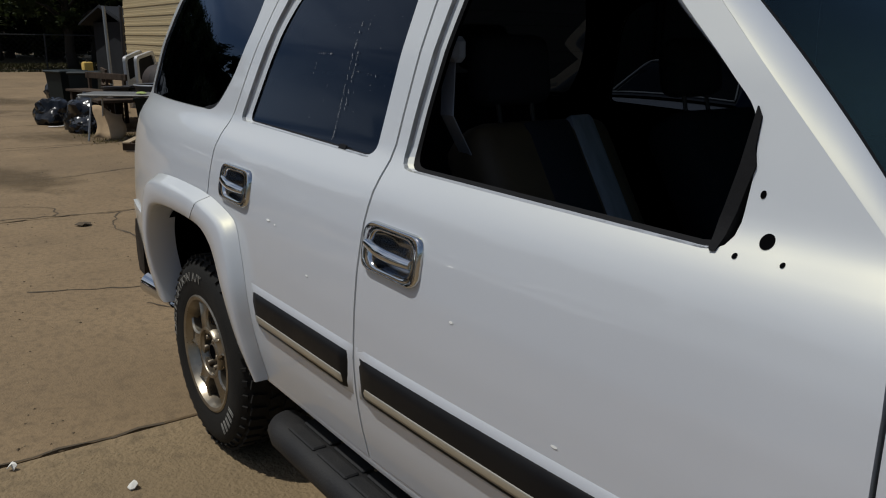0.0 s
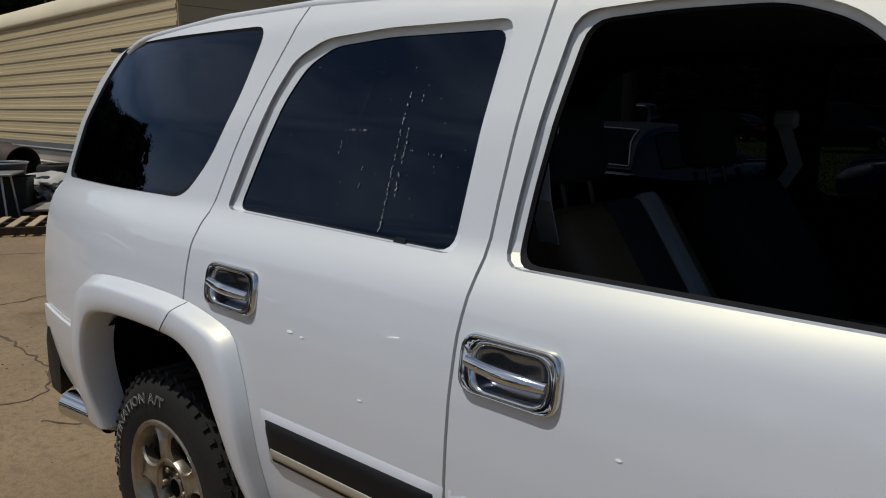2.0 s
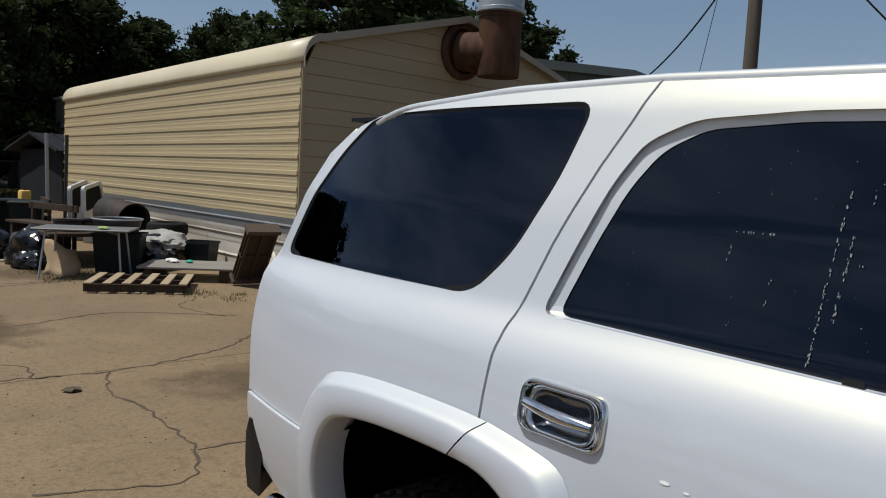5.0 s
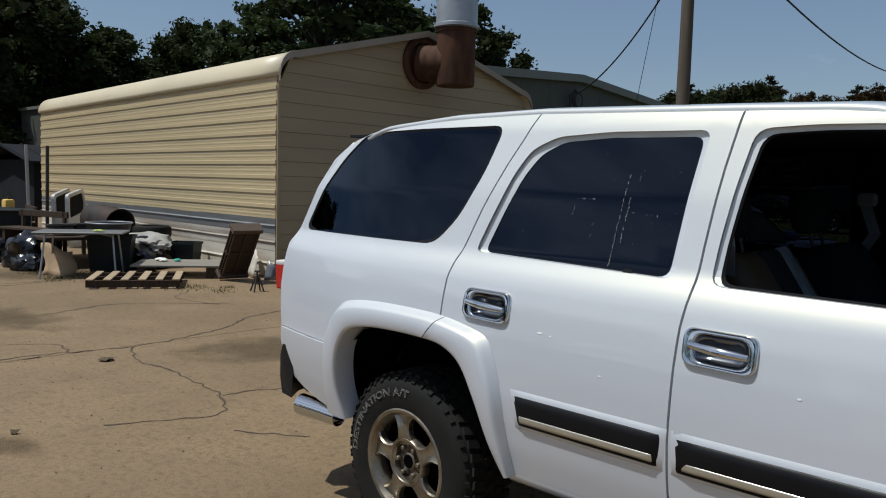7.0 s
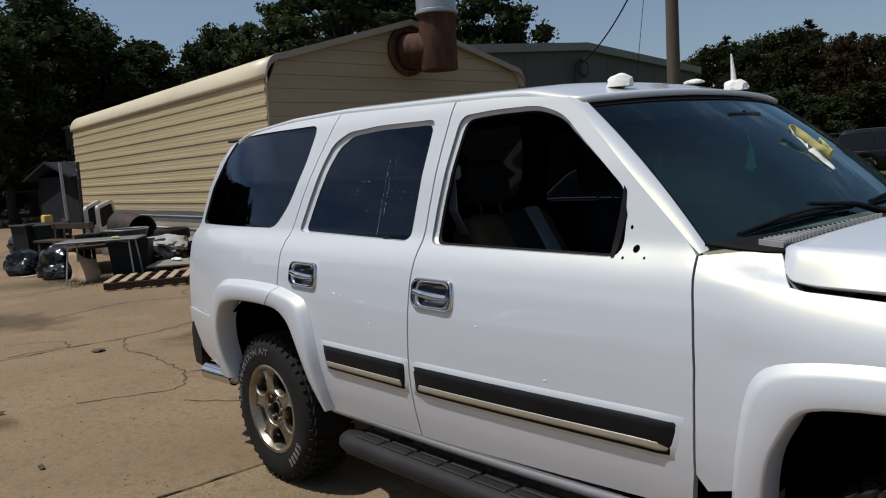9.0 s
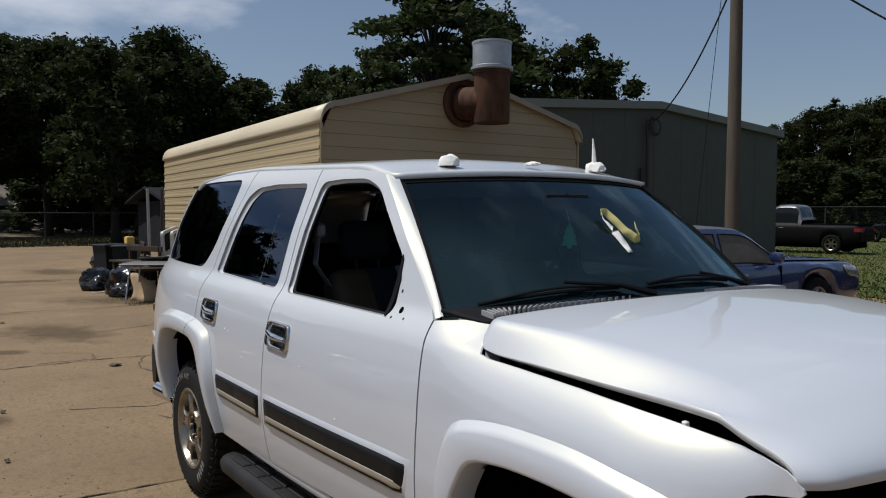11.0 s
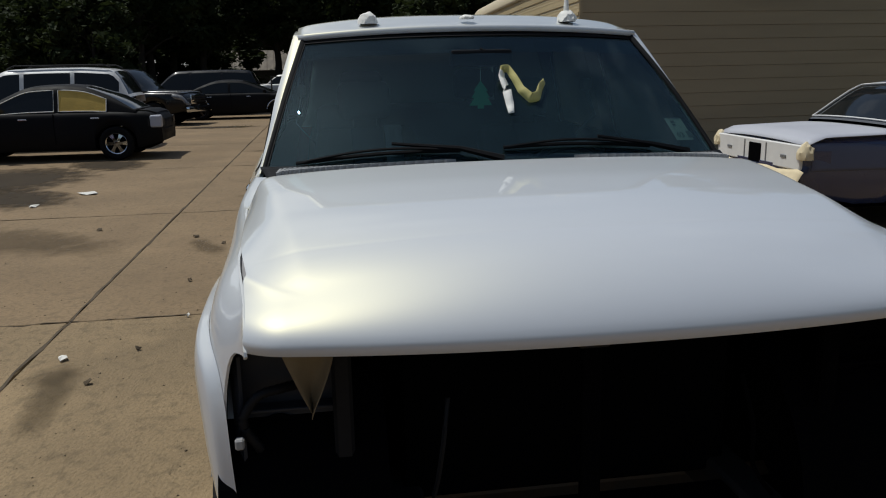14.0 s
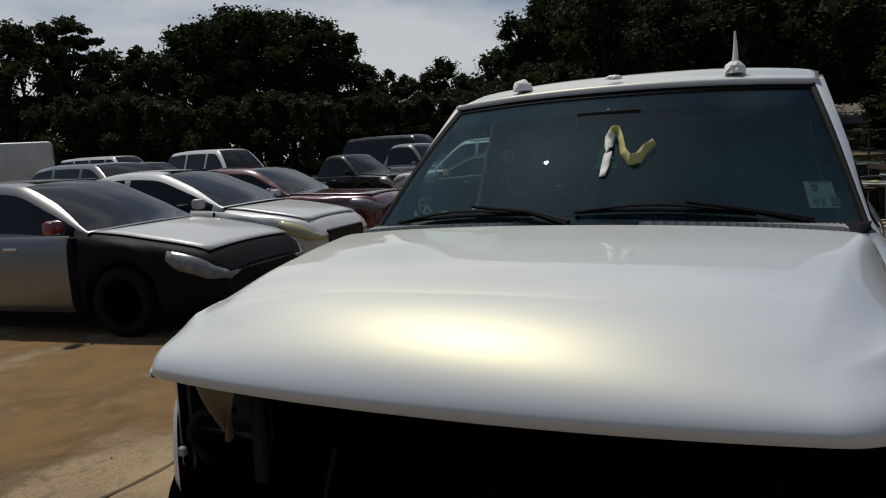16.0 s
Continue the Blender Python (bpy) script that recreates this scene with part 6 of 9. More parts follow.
part("dashboard", bm, DASH, car, "beige-grey dashboard", smooth=True, sharp=50)
sw = new("steering_wheel")
sw.parent = car
c0 = Matrix.Translation((1.86, CY + 0.40, 1.12)) @ Matrix.Rotation(radians(-62), 4, 'Y')
bm = tube_bm([c0 @ Vector((0.19 * math.cos(a), 0.19 * math.sin(a), 0)) for a in np.linspace(0, 2 * math.pi, 29)], 0.016, 8)
part("wheel_rim", bm, TRIM_BLACK, sw, smooth=True)
part("wheel_boss", box_bm((-0.08, -0.09, -0.04), (0.08, 0.09, 0.02), 0.03, c0, 2), TRIM_BLACK, sw, smooth=True)
for a in (0.2, math.pi - 0.2, -math.pi / 2):
    part("wheel_spoke", tube_bm([c0 @ Vector((0, 0, -0.01)), c0 @ Vector((0.19 * math.sin(a), 0.19 * math.cos(a), 0))], 0.014, 6), TRIM_BLACK, sw)
mirror = new("rear_view_mirror")
mirror.parent = car
part("mirror_body", box_bm((2.03, CY - 0.12, 1.60), (2.06, CY + 0.12, 1.665), 0.015, seg=2), TRIM_BLACK, mirror, smooth=True)
part("mirror_stem", tube_bm([(2.040, CY, 1.655), (2.052, CY, 1.668)], 0.006, 6), TRIM_BLACK, mirror)
fresh = thing("air_freshener", "green tree-shaped card hanging from the mirror", "air freshener")
tree2d = [(-0.012, 0), (0.012, 0), (0.012, 0.012), (0.045, 0.012), (0.026, 0.04), (0.036, 0.04), (0.02, 0.066), (0.028, 0.066), (0.0, 0.105), (-0.028, 0.066), (-0.02, 0.066), (-0.036, 0.04), (-0.026, 0.04), (-0.045, 0.012), (-0.012, 0.012)]
vs = [(2.075, CY - 0.01 + y, 1.445 + z) for y, z in tree2d] + [(2.078, CY - 0.01 + y, 1.445 + z) for y, z in tree2d]
n = len(tree2d)
mesh_object("card", vs, [tuple(range(n - 1, -1, -1)), tuple(range(n, 2 * n))] + [(i, (i + 1) % n, n + (i + 1) % n, n + i) for i in range(n)], AIR_GREEN, fresh, smooth=False)
part("string", tube_bm([(2.0765, CY - 0.01, 1.548), (2.05, CY - 0.005, 1.61)], 0.0012, 4), MASK_WHITE, fresh)
for y0 in (-0.33, 0.33):
    part("sun_visor", box_bm((1.62, CY + y0 - 0.2, 1.715), (1.80, CY + y0 + 0.2, 1.735), 0.008), SEAT, car)

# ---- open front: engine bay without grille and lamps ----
# the shade under the hood is painted into these near-black parts
part("radiator", box_bm((3.12, CY - 0.45, 0.48), (3.18, CY + 0.45, 0.98), 0.01), SHADE_BLACK, car)
part("radiator_shroud", box_bm((3.02, CY - 0.74, 0.42), (3.06, CY + 0.74, 1.06), 0.01), SHADE_BLACK, car)
part("upper_crossbar", box_bm((3.22, CY - 0.74, 0.985), (3.32, CY + 0.74, 1.035), 0.012), SHADE_BLACK, car)
part("lower_crossbar", box_bm((3.25, CY - 0.7, 0.42), (3.37, CY + 0.7, 0.50), 0.012), SHADE_BLACK, car)
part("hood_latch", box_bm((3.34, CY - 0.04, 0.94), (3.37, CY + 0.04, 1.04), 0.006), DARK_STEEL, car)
part("latch_brace", box_bm((3.335, CY - 0.025, 0.5), (3.36, CY + 0.025, 0.985), 0.004), SHADE_BLACK, car)
for s in (-1, 1):
    # lamp pocket: curved inner fender sheet, bulkhead, upright and its bracket
    # left-hand copies go near-black: the shade there is put into their colour
    bm = bmesh.new()
    rings = []
    for z in np.linspace(0.45, 0.99, 8):
        rings.append([(x, CY + s * y, z) for x, y in ((3.30, 0.85), (3.34, 0.845), (3.375, 0.835), (3.395, 0.822), (3.39, 0.815), (3.37, 0.825), (3.335, 0.835), (3.29, 0.84))])
    add_loft(bm, rings)
    part("lamp_pocket", bm, POCKET if s < 0 else SHADE_BLACK, car, "dull blue-grey lamp pocket sheet", smooth=True)
    part("upright", box_bm((3.36, CY + s * 0.575, 0.46), (3.40, CY + s * 0.62, 1.03), 0.008), CAVITY_STEEL if s < 0 else SHADE_BLACK, car)
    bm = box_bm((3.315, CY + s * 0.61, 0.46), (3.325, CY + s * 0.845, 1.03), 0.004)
    part("bulkhead", bm, POCKET if s < 0 else SHADE_BLACK, car, "dull blue-grey sheet behind the lamp opening")
    part("bulkhead_shelf", box_bm((3.326, CY + s * 0.62, 0.845), (3.37, CY + s * 0.82, 0.852), 0.002), POCKET if s < 0 else SHADE_BLACK, car)
    # near-black disc with a lip draws the shaded round hole
    bm = bmesh.new()
    add_lathe(bm, [(0.0, 0.002), (0.052, 0.002), (0.052, 0.008), (0.058, 0.008), (0.058, 0.0)], Matrix.Translation((3.326, CY + s * 0.745, 0.765)) @ Vector((1, 0, 0)).to_track_quat('Z', 'Y').to_matrix().to_4x4(), 24)
    part("bulkhead_ring", bm, SHADE_BLACK, car, smooth=True)
    part("tow_bracket", box_bm((3.42, CY + s * 0.45 - 0.04, 0.42), (3.52, CY + s * 0.45 + 0.04, 0.52), 0.01), DARK_STEEL, car)
    part("lamp_clip", box_bm((3.415, CY + s * 0.825 - 0.010, 0.79), (3.435, CY + s * 0.825 + 0.010, 0.815), 0.004), COWL_SLAT if s < 0 else SHADE_BLACK, car)
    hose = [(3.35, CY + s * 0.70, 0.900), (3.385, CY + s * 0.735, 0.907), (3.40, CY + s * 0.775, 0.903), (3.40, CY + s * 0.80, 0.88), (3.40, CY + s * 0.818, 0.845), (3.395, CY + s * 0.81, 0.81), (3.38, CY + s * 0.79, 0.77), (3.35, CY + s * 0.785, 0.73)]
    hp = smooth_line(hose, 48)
    part("wiring_loom", tube_bm(hp, [0.010 if k % 2 else 0.0125 for k in range(49)], 8), CAVITY_STEEL if s < 0 else SHADE_BLACK, car, "ribbed black wiring loom", smooth=True, sharp=80)
    part("lamp_wire", tube_bm(smooth_line([(3.40, CY + s * 0.36, 0.86), (3.43, CY + s * 0.38, 0.74), (3.41, CY + s * 0.40, 0.62), (3.42, CY + s * 0.45, 0.54)], 20), 0.006, 5), CAVITY_STEEL if s < 0 else SHADE_BLACK, car)
    # fender flange with bolts along the hood gap, and hood bumper
    rings = []
    for x in np.linspace(2.57, 3.5, 18):
        z = hood_edge_z(x) - 0.026
        w = side_w(x, hood_edge_z(x))
        rings.append([(x, CY + s * (w + a), z + b) for a, b in ((0.0, 0.02), (-0.055, 0.0), (-0.055, -0.006), (0.0, 0.012))])
    bm = bmesh.new()
    add_loft(bm, rings)
    part("fender_flange", bm, PRIMER, car)
    x = 3.27
    part("hood_bumper", box_bm((x - 0.007, CY + s * 0.785, hood_edge_z(x) - 0.03), (x + 0.007, CY + s * 0.80, hood_edge_z(x) + 0.003), 0.003), MASK_WHITE, car)
    for x in (3.40, 3.44, 3.48):
        part("shim_clip", box_bm((x - 0.01, CY + s * (side_w(x, hood_edge_z(x)) - 0.03), hood_edge_z(x) - 0.03), (x + 0.012, CY + s * (side_w(x, hood_edge_z(x)) - 0.004), hood_edge_z(x) - 0.008), 0.004), GALV, car)
    # lower front corner sheet below the fender
    side_panel("front_valance", [(3.345, 0.60), (3.36, 0.5), (3.42, 0.42), (3.30, 0.40), (3.30, 0.60)], s, CAVITY_STEEL, car, off=0.0, label="bare grey lower fender corner")


def paper_fn(u, v):
    w = 1 - v ** 1.3
    y = -0.735 + 0.05 * v + 0.13 * u * w + 0.02 * v
    z = 1.06 - 0.205 * v + 0.01 * math.sin(7 * u)
    x = 3.47 - 0.05 * v + 0.02 * math.sin(5 * u + 3 * v)
    return (x, CY + y, z)


mp = grid_mesh("hanging_paper", paper_fn, 12, 12, SHADED_PAPER, None, "torn tan masking paper under the hood, shade in its colour", thickness=0.0015)
tagged(mp, category="paper")

# ---- parked cars ----
def paint(name, color, rough=0.25, coat=1.0, vary=0.25, second=None, spec=0.5):
    return material(name, color, rough, spec=spec, coat=coat, coat_rough=0.06, vary=vary, scale=1.6, second=second, rough_vary=0.06)


P_SILVER = material("silver_metallic_paint", (0.2, 0.2, 0.2), 0.34, metal=0.75, coat=0.6, coat_rough=0.06, vary=0.2, scale=1.6)
P_WHITE = paint("white_car_paint", (0.56, 0.56, 0.55), 0.4, 0.6)
P_BLACK = paint("black_car_paint", (0.005, 0.005, 0.006), 0.3, 0.3, spec=0.2)
P_MATT_BLACK = paint("black_primer", (0.006, 0.006, 0.007), 0.6, 0.0, spec=0.12)
P_MAROON = paint("maroon_paint", (0.10, 0.016, 0.018))
P_RED = paint("red_paint", (0.22, 0.02, 0.018))
P_NAVY = paint("navy_paint", (0.014, 0.026, 0.085))
P_NAVY_DARK = paint("dark_navy_paint", (0.005, 0.009, 0.03), 0.35, 0.5, spec=0.3)
P_PALE_PRIMER = material("pale_sanded_primer", (0.44, 0.45, 0.49), 0.55, vary=0.5, scale=1.4, second=(0.33, 0.34, 0.4))
P_DULL_BLUE = material("chalky_blue_grey_roof", (0.085, 0.09, 0.105), 0.6, spec=0.3, vary=0.5, scale=2, second=(0.06, 0.064, 0.075))
TAPED_PAPER = material("taped_grey_brown_paper", (0.105, 0.09, 0.07), 0.5, spec=0.35, vary=0.6, scale=4, second=(0.07, 0.06, 0.05), bump=0.5, bump_scale=16)
P_SANDED_NAVY = material("sanded_navy_paint", (0.105, 0.112, 0.155), 0.55, spec=0.3, vary=0.5, scale=1.4, second=(0.075, 0.082, 0.12))
P_GREY = paint("grey_paint", (0.16, 0.165, 0.17))
LAMP_CLEAR = material("headlamp_lens", (0.13, 0.135, 0.14), 0.2, vary=0.6, scale=14, second=(0.3, 0.3, 0.3), coat=0.6)
LAMP_YELLOWED = material("yellowed_lens", (0.42, 0.38, 0.2), 0.2, coat=1.0)
LAMP_RED = material("red_lens", (0.3, 0.02, 0.02), 0.15, coat=1.0)
GLOVE = material("pale_green_glove", (0.33, 0.40, 0.12), 0.8, vary=0.4, scale=20)
YELLOW_PAPER = material("yellow_paper", (0.62, 0.42, 0.1), 0.85, vary=0.3, scale=6)


# tyre rubber of the parked cars, with shade put into its colour
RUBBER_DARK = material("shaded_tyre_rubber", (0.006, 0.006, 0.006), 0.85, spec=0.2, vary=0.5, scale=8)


def wheel_meshes(r, w, spokes, rim_mat):
    ax = Matrix.Rotation(-math.pi / 2, 4, 'X')
    bm = bmesh.new()
    add_lathe(bm, [(r * 0.62, -0.01), (r * 0.66, 0.0), (r * 0.85, 0.01), (r * 0.96, 0.0), (r, -0.03), (r, -w + 0.03), (r * 0.95, -w), (r * 0.6, -w)], ax, 36)
    tyre = bpy.data.meshes.new("tyre")
    for f in bm.faces:
        f.smooth = True
    bm.to_mesh(tyre)
    tyre.materials.append(RUBBER_DARK)
    bm.free()
    bm = bmesh.new()
    add_lathe(bm, [(r * 0.55, -0.1), (r * 0.6, -0.03), (r * 0.64, -0.006), (r * 0.63, 0.004), (r * 0.58, -0.01), (r * 0.56, -0.05)], ax, 32)
    for k in range(spokes):
        a = 2 * math.pi * k / spokes
        m = ax @ Matrix.Rotation(a, 4, 'Z')
        add_loft(bm, [[m @ Vector(q) for q in ((rr, -h, z - 0.03), (rr, -h, z), (rr, h, z), (rr, h, z - 0.03))] for rr, h, z in ((r * 0.1, r * 0.1, -0.01), (r * 0.35, r * 0.08, -0.012), (r * 0.6, r * 0.13, -0.02))])
    add_lathe(bm, [(0.0, -0.004), (r * 0.14, -0.006), (r * 0.17, -0.02), (r * 0.17, -0.05)], ax, 16)
    rim = bpy.data.meshes.new("rim")
    bm.to_mesh(rim)
    rim.materials.append(rim_mat)
    bm.free()
    # backing disc in near-black, for the shade seen between the spokes
    bm = bmesh.new()
    add_lathe(bm, [(0.0, -0.09), (r * 0.56, -0.09)], ax, 20)
    disc = bpy.data.meshes.new("brake_disc")
    bm.to_mesh(disc)
    disc.materials.append(SHADE_BLACK)
    bm.free()
    return tyre, rim, disc


WHEEL_SETS = {}


def parked_car(label, x, y, heading, L=4.8, Wd=1.8, deck=None, cabin=None, zb=0.22, r=0.33, axles=(0.2, 0.79), body=P_BLACK, front=None, hood=None,
               roof=None, trunk=None, tail_h=0.14, windows=2, spokes=6, lamp=LAMP_CLEAR, name="parked_car", nose=0.85, tailr=0.88, z_deck_crown=0.03, side_trim=None, bed=None, category="car", rim_mat=None, mirror_mat=None, tail_mat=None, pillar_mat=None, side_glass=None, win_back=None, screen_trim=None, window_tape=None, trunk_k=0.8, arch_trim=None, rails=None):
    """A car on the ground at x, y, its nose towards heading (degrees, from +x). deck: upper line of the lower body from tail to nose."""
    m = Matrix.Translation((x, y, 0)) @ Matrix.Rotation(radians(heading), 4, 'Z') @ Matrix.Translation((-L / 2, 0, 0))
    root = thing(name, label, category, m)
    hw = Wd / 2
    xs = np.array([p[0] * L for p in deck])
    zs = np.array([p[1] for p in deck])

    def top(xx):
        d = np.linspace(-0.12, 0.12, 9)
        return float(np.mean(np.interp(xx + d, xs, zs)))

    def plan(xx):
        u = xx / L
        k = 1.0
        if u > 0.8:
            k = 1 - (1 - nose) * ((u - 0.8) / 0.2) ** 2.6
        if u < 0.15:
            k = 1 - (1 - tailr) * ((0.15 - u) / 0.15) ** 2
        return hw * k

    def bottom(xx):
        z = zb + (0.10 * max(0, (xx / L - 0.9) / 0.1)) + (0.12 * max(0, (0.1 - xx / L) / 0.1))
        for a in axles:
            d = (xx - a * L) / (r * 1.2)
            if abs(d) < 1:
                z = max(z, r + r * 1.16 * math.sqrt(1 - d * d) - 0.02)
        return z

    def ring(xx):
        t, b, w = top(xx), bottom(xx), plan(xx)
        e = min(1.0, max(0.0, (xx / L) / 0.02), max(0.0, (1 - xx / L) / 0.02))
        t = b + (t - b) * (0.82 + 0.18 * e) if e < 1 else t
        w = w * (0.93 + 0.07 * e)
        h = t - b
        half = [(w * 0.93, b), (w * 0.985, b + min(0.08, h * 0.3)), (w, b + h * 0.45), (w * 0.998, b + h * 0.62), (w * 0.990, t - min(0.13, h * 0.3)), (w * 0.972, t - min(0.075, h * 0.2)), (w * 0.945, t - 0.036), (w * 0.90, t - 0.012), (w * 0.83, t + 0.002), (w * 0.45, t + z_deck_crown * 0.8)]
        pts = [(xx, q, z) for q, z in half] + [(xx, 0, t + z_deck_crown)] + [(xx, -q, z) for q, z in half[::-1]]
        return pts + [(xx, -w * 0.5, b), (xx, w * 0.5, b)]

    stations = sorted(set(list(np.linspace(0, L, 50)) + [0.01, 0.03, L - 0.03, L - 0.01] + [a * L + r * 1.2 * k for a in axles for k in (-1, -0.98, -0.9, -0.75, -0.5, 0, 0.5, 0.75, 0.9, 0.98, 1)]))
    split = cabin[3][0] * L - 0.12
    if front:
        sets = (("body", [s for s in stations if s <= split], body), ("front_wing", [split] + [s for s in stations if s > split], front))
    else:
        sets = (("body", stations, body),)
    for nm, st, mt in sets:
        bm = bmesh.new()
        add_loft(bm, [[Vector(p) for p in ring(s)] for s in st])
        bmesh.ops.recalc_face_normals(bm, faces=bm.faces[:])
        part(nm, bm, mt, root, smooth=True, sharp=42)
    # lids
    def lid(nm, x0, x1, mt, k=0.83, lab=""):
        def fn(u, v):
            xx = x0 + (x1 - x0) * v
            w = plan(xx) * k
            yy = (-1 + 2 * u) * w
            f = abs(yy) / plan(xx)
            return (xx, yy, top(xx) + z_deck_crown * (1 - f * f) + 0.005)
        return grid_mesh(nm, fn, 10, 12, mt, root, lab, thickness=0.006)
    if bed is None:
        lid("hood_panel", cabin[3][0] * L + 0.02, L * 0.965, hood or front or body, 0.85)
        if cabin[0][0] > 0.06:
            lid("trunk_lid", L * 0.02 if trunk_k < 0.9 else 0.012, cabin[0][0] * L - 0.02, trunk or body, trunk_k)
    else:
        lid("hood_panel", cabin[3][0] * L + 0.02, L * 0.965, hood or body, 0.84)
        # near-black slab stands in for the shade of the open bed
        bm = box_bm((0.06, -hw * 0.82, top(0.5) - 0.02), (cabin[0][0] * L - 0.06, hw * 0.82, top(0.5) + 0.035), 0.01)
        part("cargo_bed", bm, SHADE_BLACK, root, "shaded open cargo bed")
    # cabin
    (x0, z0), (x1, z1), (x2, z2), (x3, z3) = [(p[0] * L, p[1]) for p in cabin]
    wb = hw * 0.93
    mid_z = max(z1, z2) + 0.045
    line_x = [x0, x0 + (x1 - x0) * 0.5, x1, x1 + (x2 - x1) * 0.3, x1 + (x2 - x1) * 0.65, x2, x2 + (x3 - x2) * 0.5, x3]
    line_z = [z0, z0 + (z1 - z0) * 0.60, z1 + 0.012, mid_z, mid_z, z2 + 0.02, z3 + (z2 - z3) * 0.57, z3]
    spread = np.linspace(-0.13, 0.13, 9) * min(1.0, (x2 - x1) / 1.0)

    def roofline(xx):
        return float(np.mean(np.interp(np.clip(xx + spread, x0, x3), line_x, line_z)))

    def belt(xx):
        return z0 + (z3 - z0) * (xx - x0) / (x3 - x0) - 0.03

    def section(xx):
        """Half section of the cabin from the belt over the rail to the middle."""
        zb_, zr_ = belt(xx), roofline(xx)
        h_ = max(0.012, zr_ - zb_)
        k = min(1.0, h_ / 0.32)
        yt = wb - 0.30 * h_ - 0.045 * k
        pts = [(wb - 0.30 * h_ * 0.92 * q ** 1.12, zb_ + (h_ - 0.055 * k) * q) for q in (0, 0.12, 0.34, 0.56, 0.78, 0.94)]
        pts += [(yt + 0.012 * k, zr_ - 0.020 * k), (yt - 0.05 * k, zr_ + 0.002)]
        pts += [(yt * q, zr_ + 0.028 * (1 - q * q)) for q in (0.82, 0.62, 0.32, 0.0)]
        bow = max(0.0, (xx - x2) / (x3 - x2)) * 0.13 - max(0.0, (x1 - xx) / max(0.05, x1 - x0)) * 0.09
        return [(xx + bow * (1 - (y / wb) ** 2), y, z) for y, z in pts]

    pillars = [(x0 + 0.13) + ((x3 - 0.13) - (x0 + 0.13)) * k / windows for k in range(1, windows)]
    win_a, win_b = win_back or x0 + 0.55 * (x1 - x0) + 0.05, x3 - 0.16
    cuts = sorted(set([x0, x3, x1 + 0.03, x2 - 0.02, win_a, win_b, x0 + 0.04, x3 - 0.03] + list(np.linspace(x0, x3, 34)) + [p + d for p in pillars for d in (-0.045, 0.045)]))
    rows = [section(xx) for xx in cuts]
    cols = len(rows[0])
    groups = {}
    for a in range(len(cuts) - 1):
        xm = (cuts[a] + cuts[a + 1]) / 2
        for k in range(cols - 1):
            tall = roofline(xm) - belt(xm) > 0.10
            pane_k = None
            if 1 <= k <= 4 and win_a < xm < win_b and tall and all(abs(xm - p) > 0.045 for p in pillars):
                pane_k = ("side_window", sum(xm > p for p in pillars))
            elif k >= 7 and x2 - 0.02 < xm < x3 - 0.03:
                pane_k = ("windscreen", 0)
            elif k >= 7 and x0 + 0.04 < xm < x1 + 0.03:
                pane_k = ("rear_screen", 0)
            for s in (-1, 1):
                groups.setdefault((pane_k or ("cabin" if k > 5 or not pillar_mat else "pillar_panel", 0)) + ((s,) if (pane_k and pane_k[0] == "side_window") or (not pane_k and k <= 5 and pillar_mat) else (0,)), []).append((s, a, k))
    for (nm, idx, sd), cells in groups.items():
        ids, vs, fs = {}, [], []
        for s, a, k in cells:
            quad = []
            for aa, kk in ((a, k), (a + 1, k), (a + 1, k + 1), (a, k + 1)):
                px, py, pz = rows[aa][kk]
                key = (aa, kk, s if kk < cols - 1 else 0)
                if key not in ids:
                    ids[key] = len(vs)
                    vs.append((px, s * py, pz))
                quad.append(ids[key])
            fs.append(tuple(quad) if s < 0 else tuple(reversed(quad)))
        mesh_object(nm, vs, fs, {"cabin": roof or body, "pillar_panel": pillar_mat, "side_window": (side_glass[idx] if isinstance(side_glass, tuple) else side_glass) or CAR_GLASS}.get(nm, CAR_GLASS), root)
        if window_tape and nm == "side_window":
            cs = sorted({a for _, a, _ in cells})
            cs.append(cs[-1] + 1)
            loop = [rows[a][1] for a in cs] + [rows[a][5] for a in cs[::-1]] + [rows[cs[0]][1]]
            part("window_edge", tube_bm([(q[0], sd * (q[1] + 0.004), q[2]) for q in loop], 0.009, 5), window_tape, root)
    if arch_trim:
        for a in axles:
            for s in (-1, 1):
                arc = [(a * L + r * 1.24 * math.cos(t), s * (plan(a * L) + 0.004), r - 0.02 + r * 1.22 * math.sin(t)) for t in np.linspace(0.15, math.pi - 0.15, 15)]
                part("arch_trim", tube_bm(arc, 0.017, 6), arch_trim, root, "bright wheel-arch trim")
    if rails:
        for s in (-1, 1):
            ys = hw * 0.62
            part("roof_rail", tube_bm([(x1 + 0.1, s * ys, mid_z), (x1 + 0.25, s * ys, mid_z + 0.07), (x2 - 0.25, s * ys, mid_z + 0.07), (x2 - 0.1, s * ys, mid_z)], 0.02, 6), rails, root)
    if screen_trim:
        inner = [a for a in range(len(cuts)) if x0 + 0.035 < cuts[a] < x1 + 0.035]
        low, high = rows[inner[0]], rows[inner[-1]]
        edge = [Vector(rows[a][7]) for a in inner]
        edge += [Vector(p) for p in high[8:]] + [Vector((p[0], -p[1], p[2])) for p in high[7:-1][::-1]]
        edge += [Vector((rows[a][7][0], -rows[a][7][1], rows[a][7][2])) for a in inner[:-1][::-1]]
        edge += [Vector((p[0], -p[1], p[2])) for p in low[8:]] + [Vector(p) for p in low[7:-1][::-1]]
        part("screen_frame", tube_bm([p + Vector((-0.01, 0, 0.012)) for p in edge], 0.0085, 6), screen_trim, root, "bright rear screen frame")
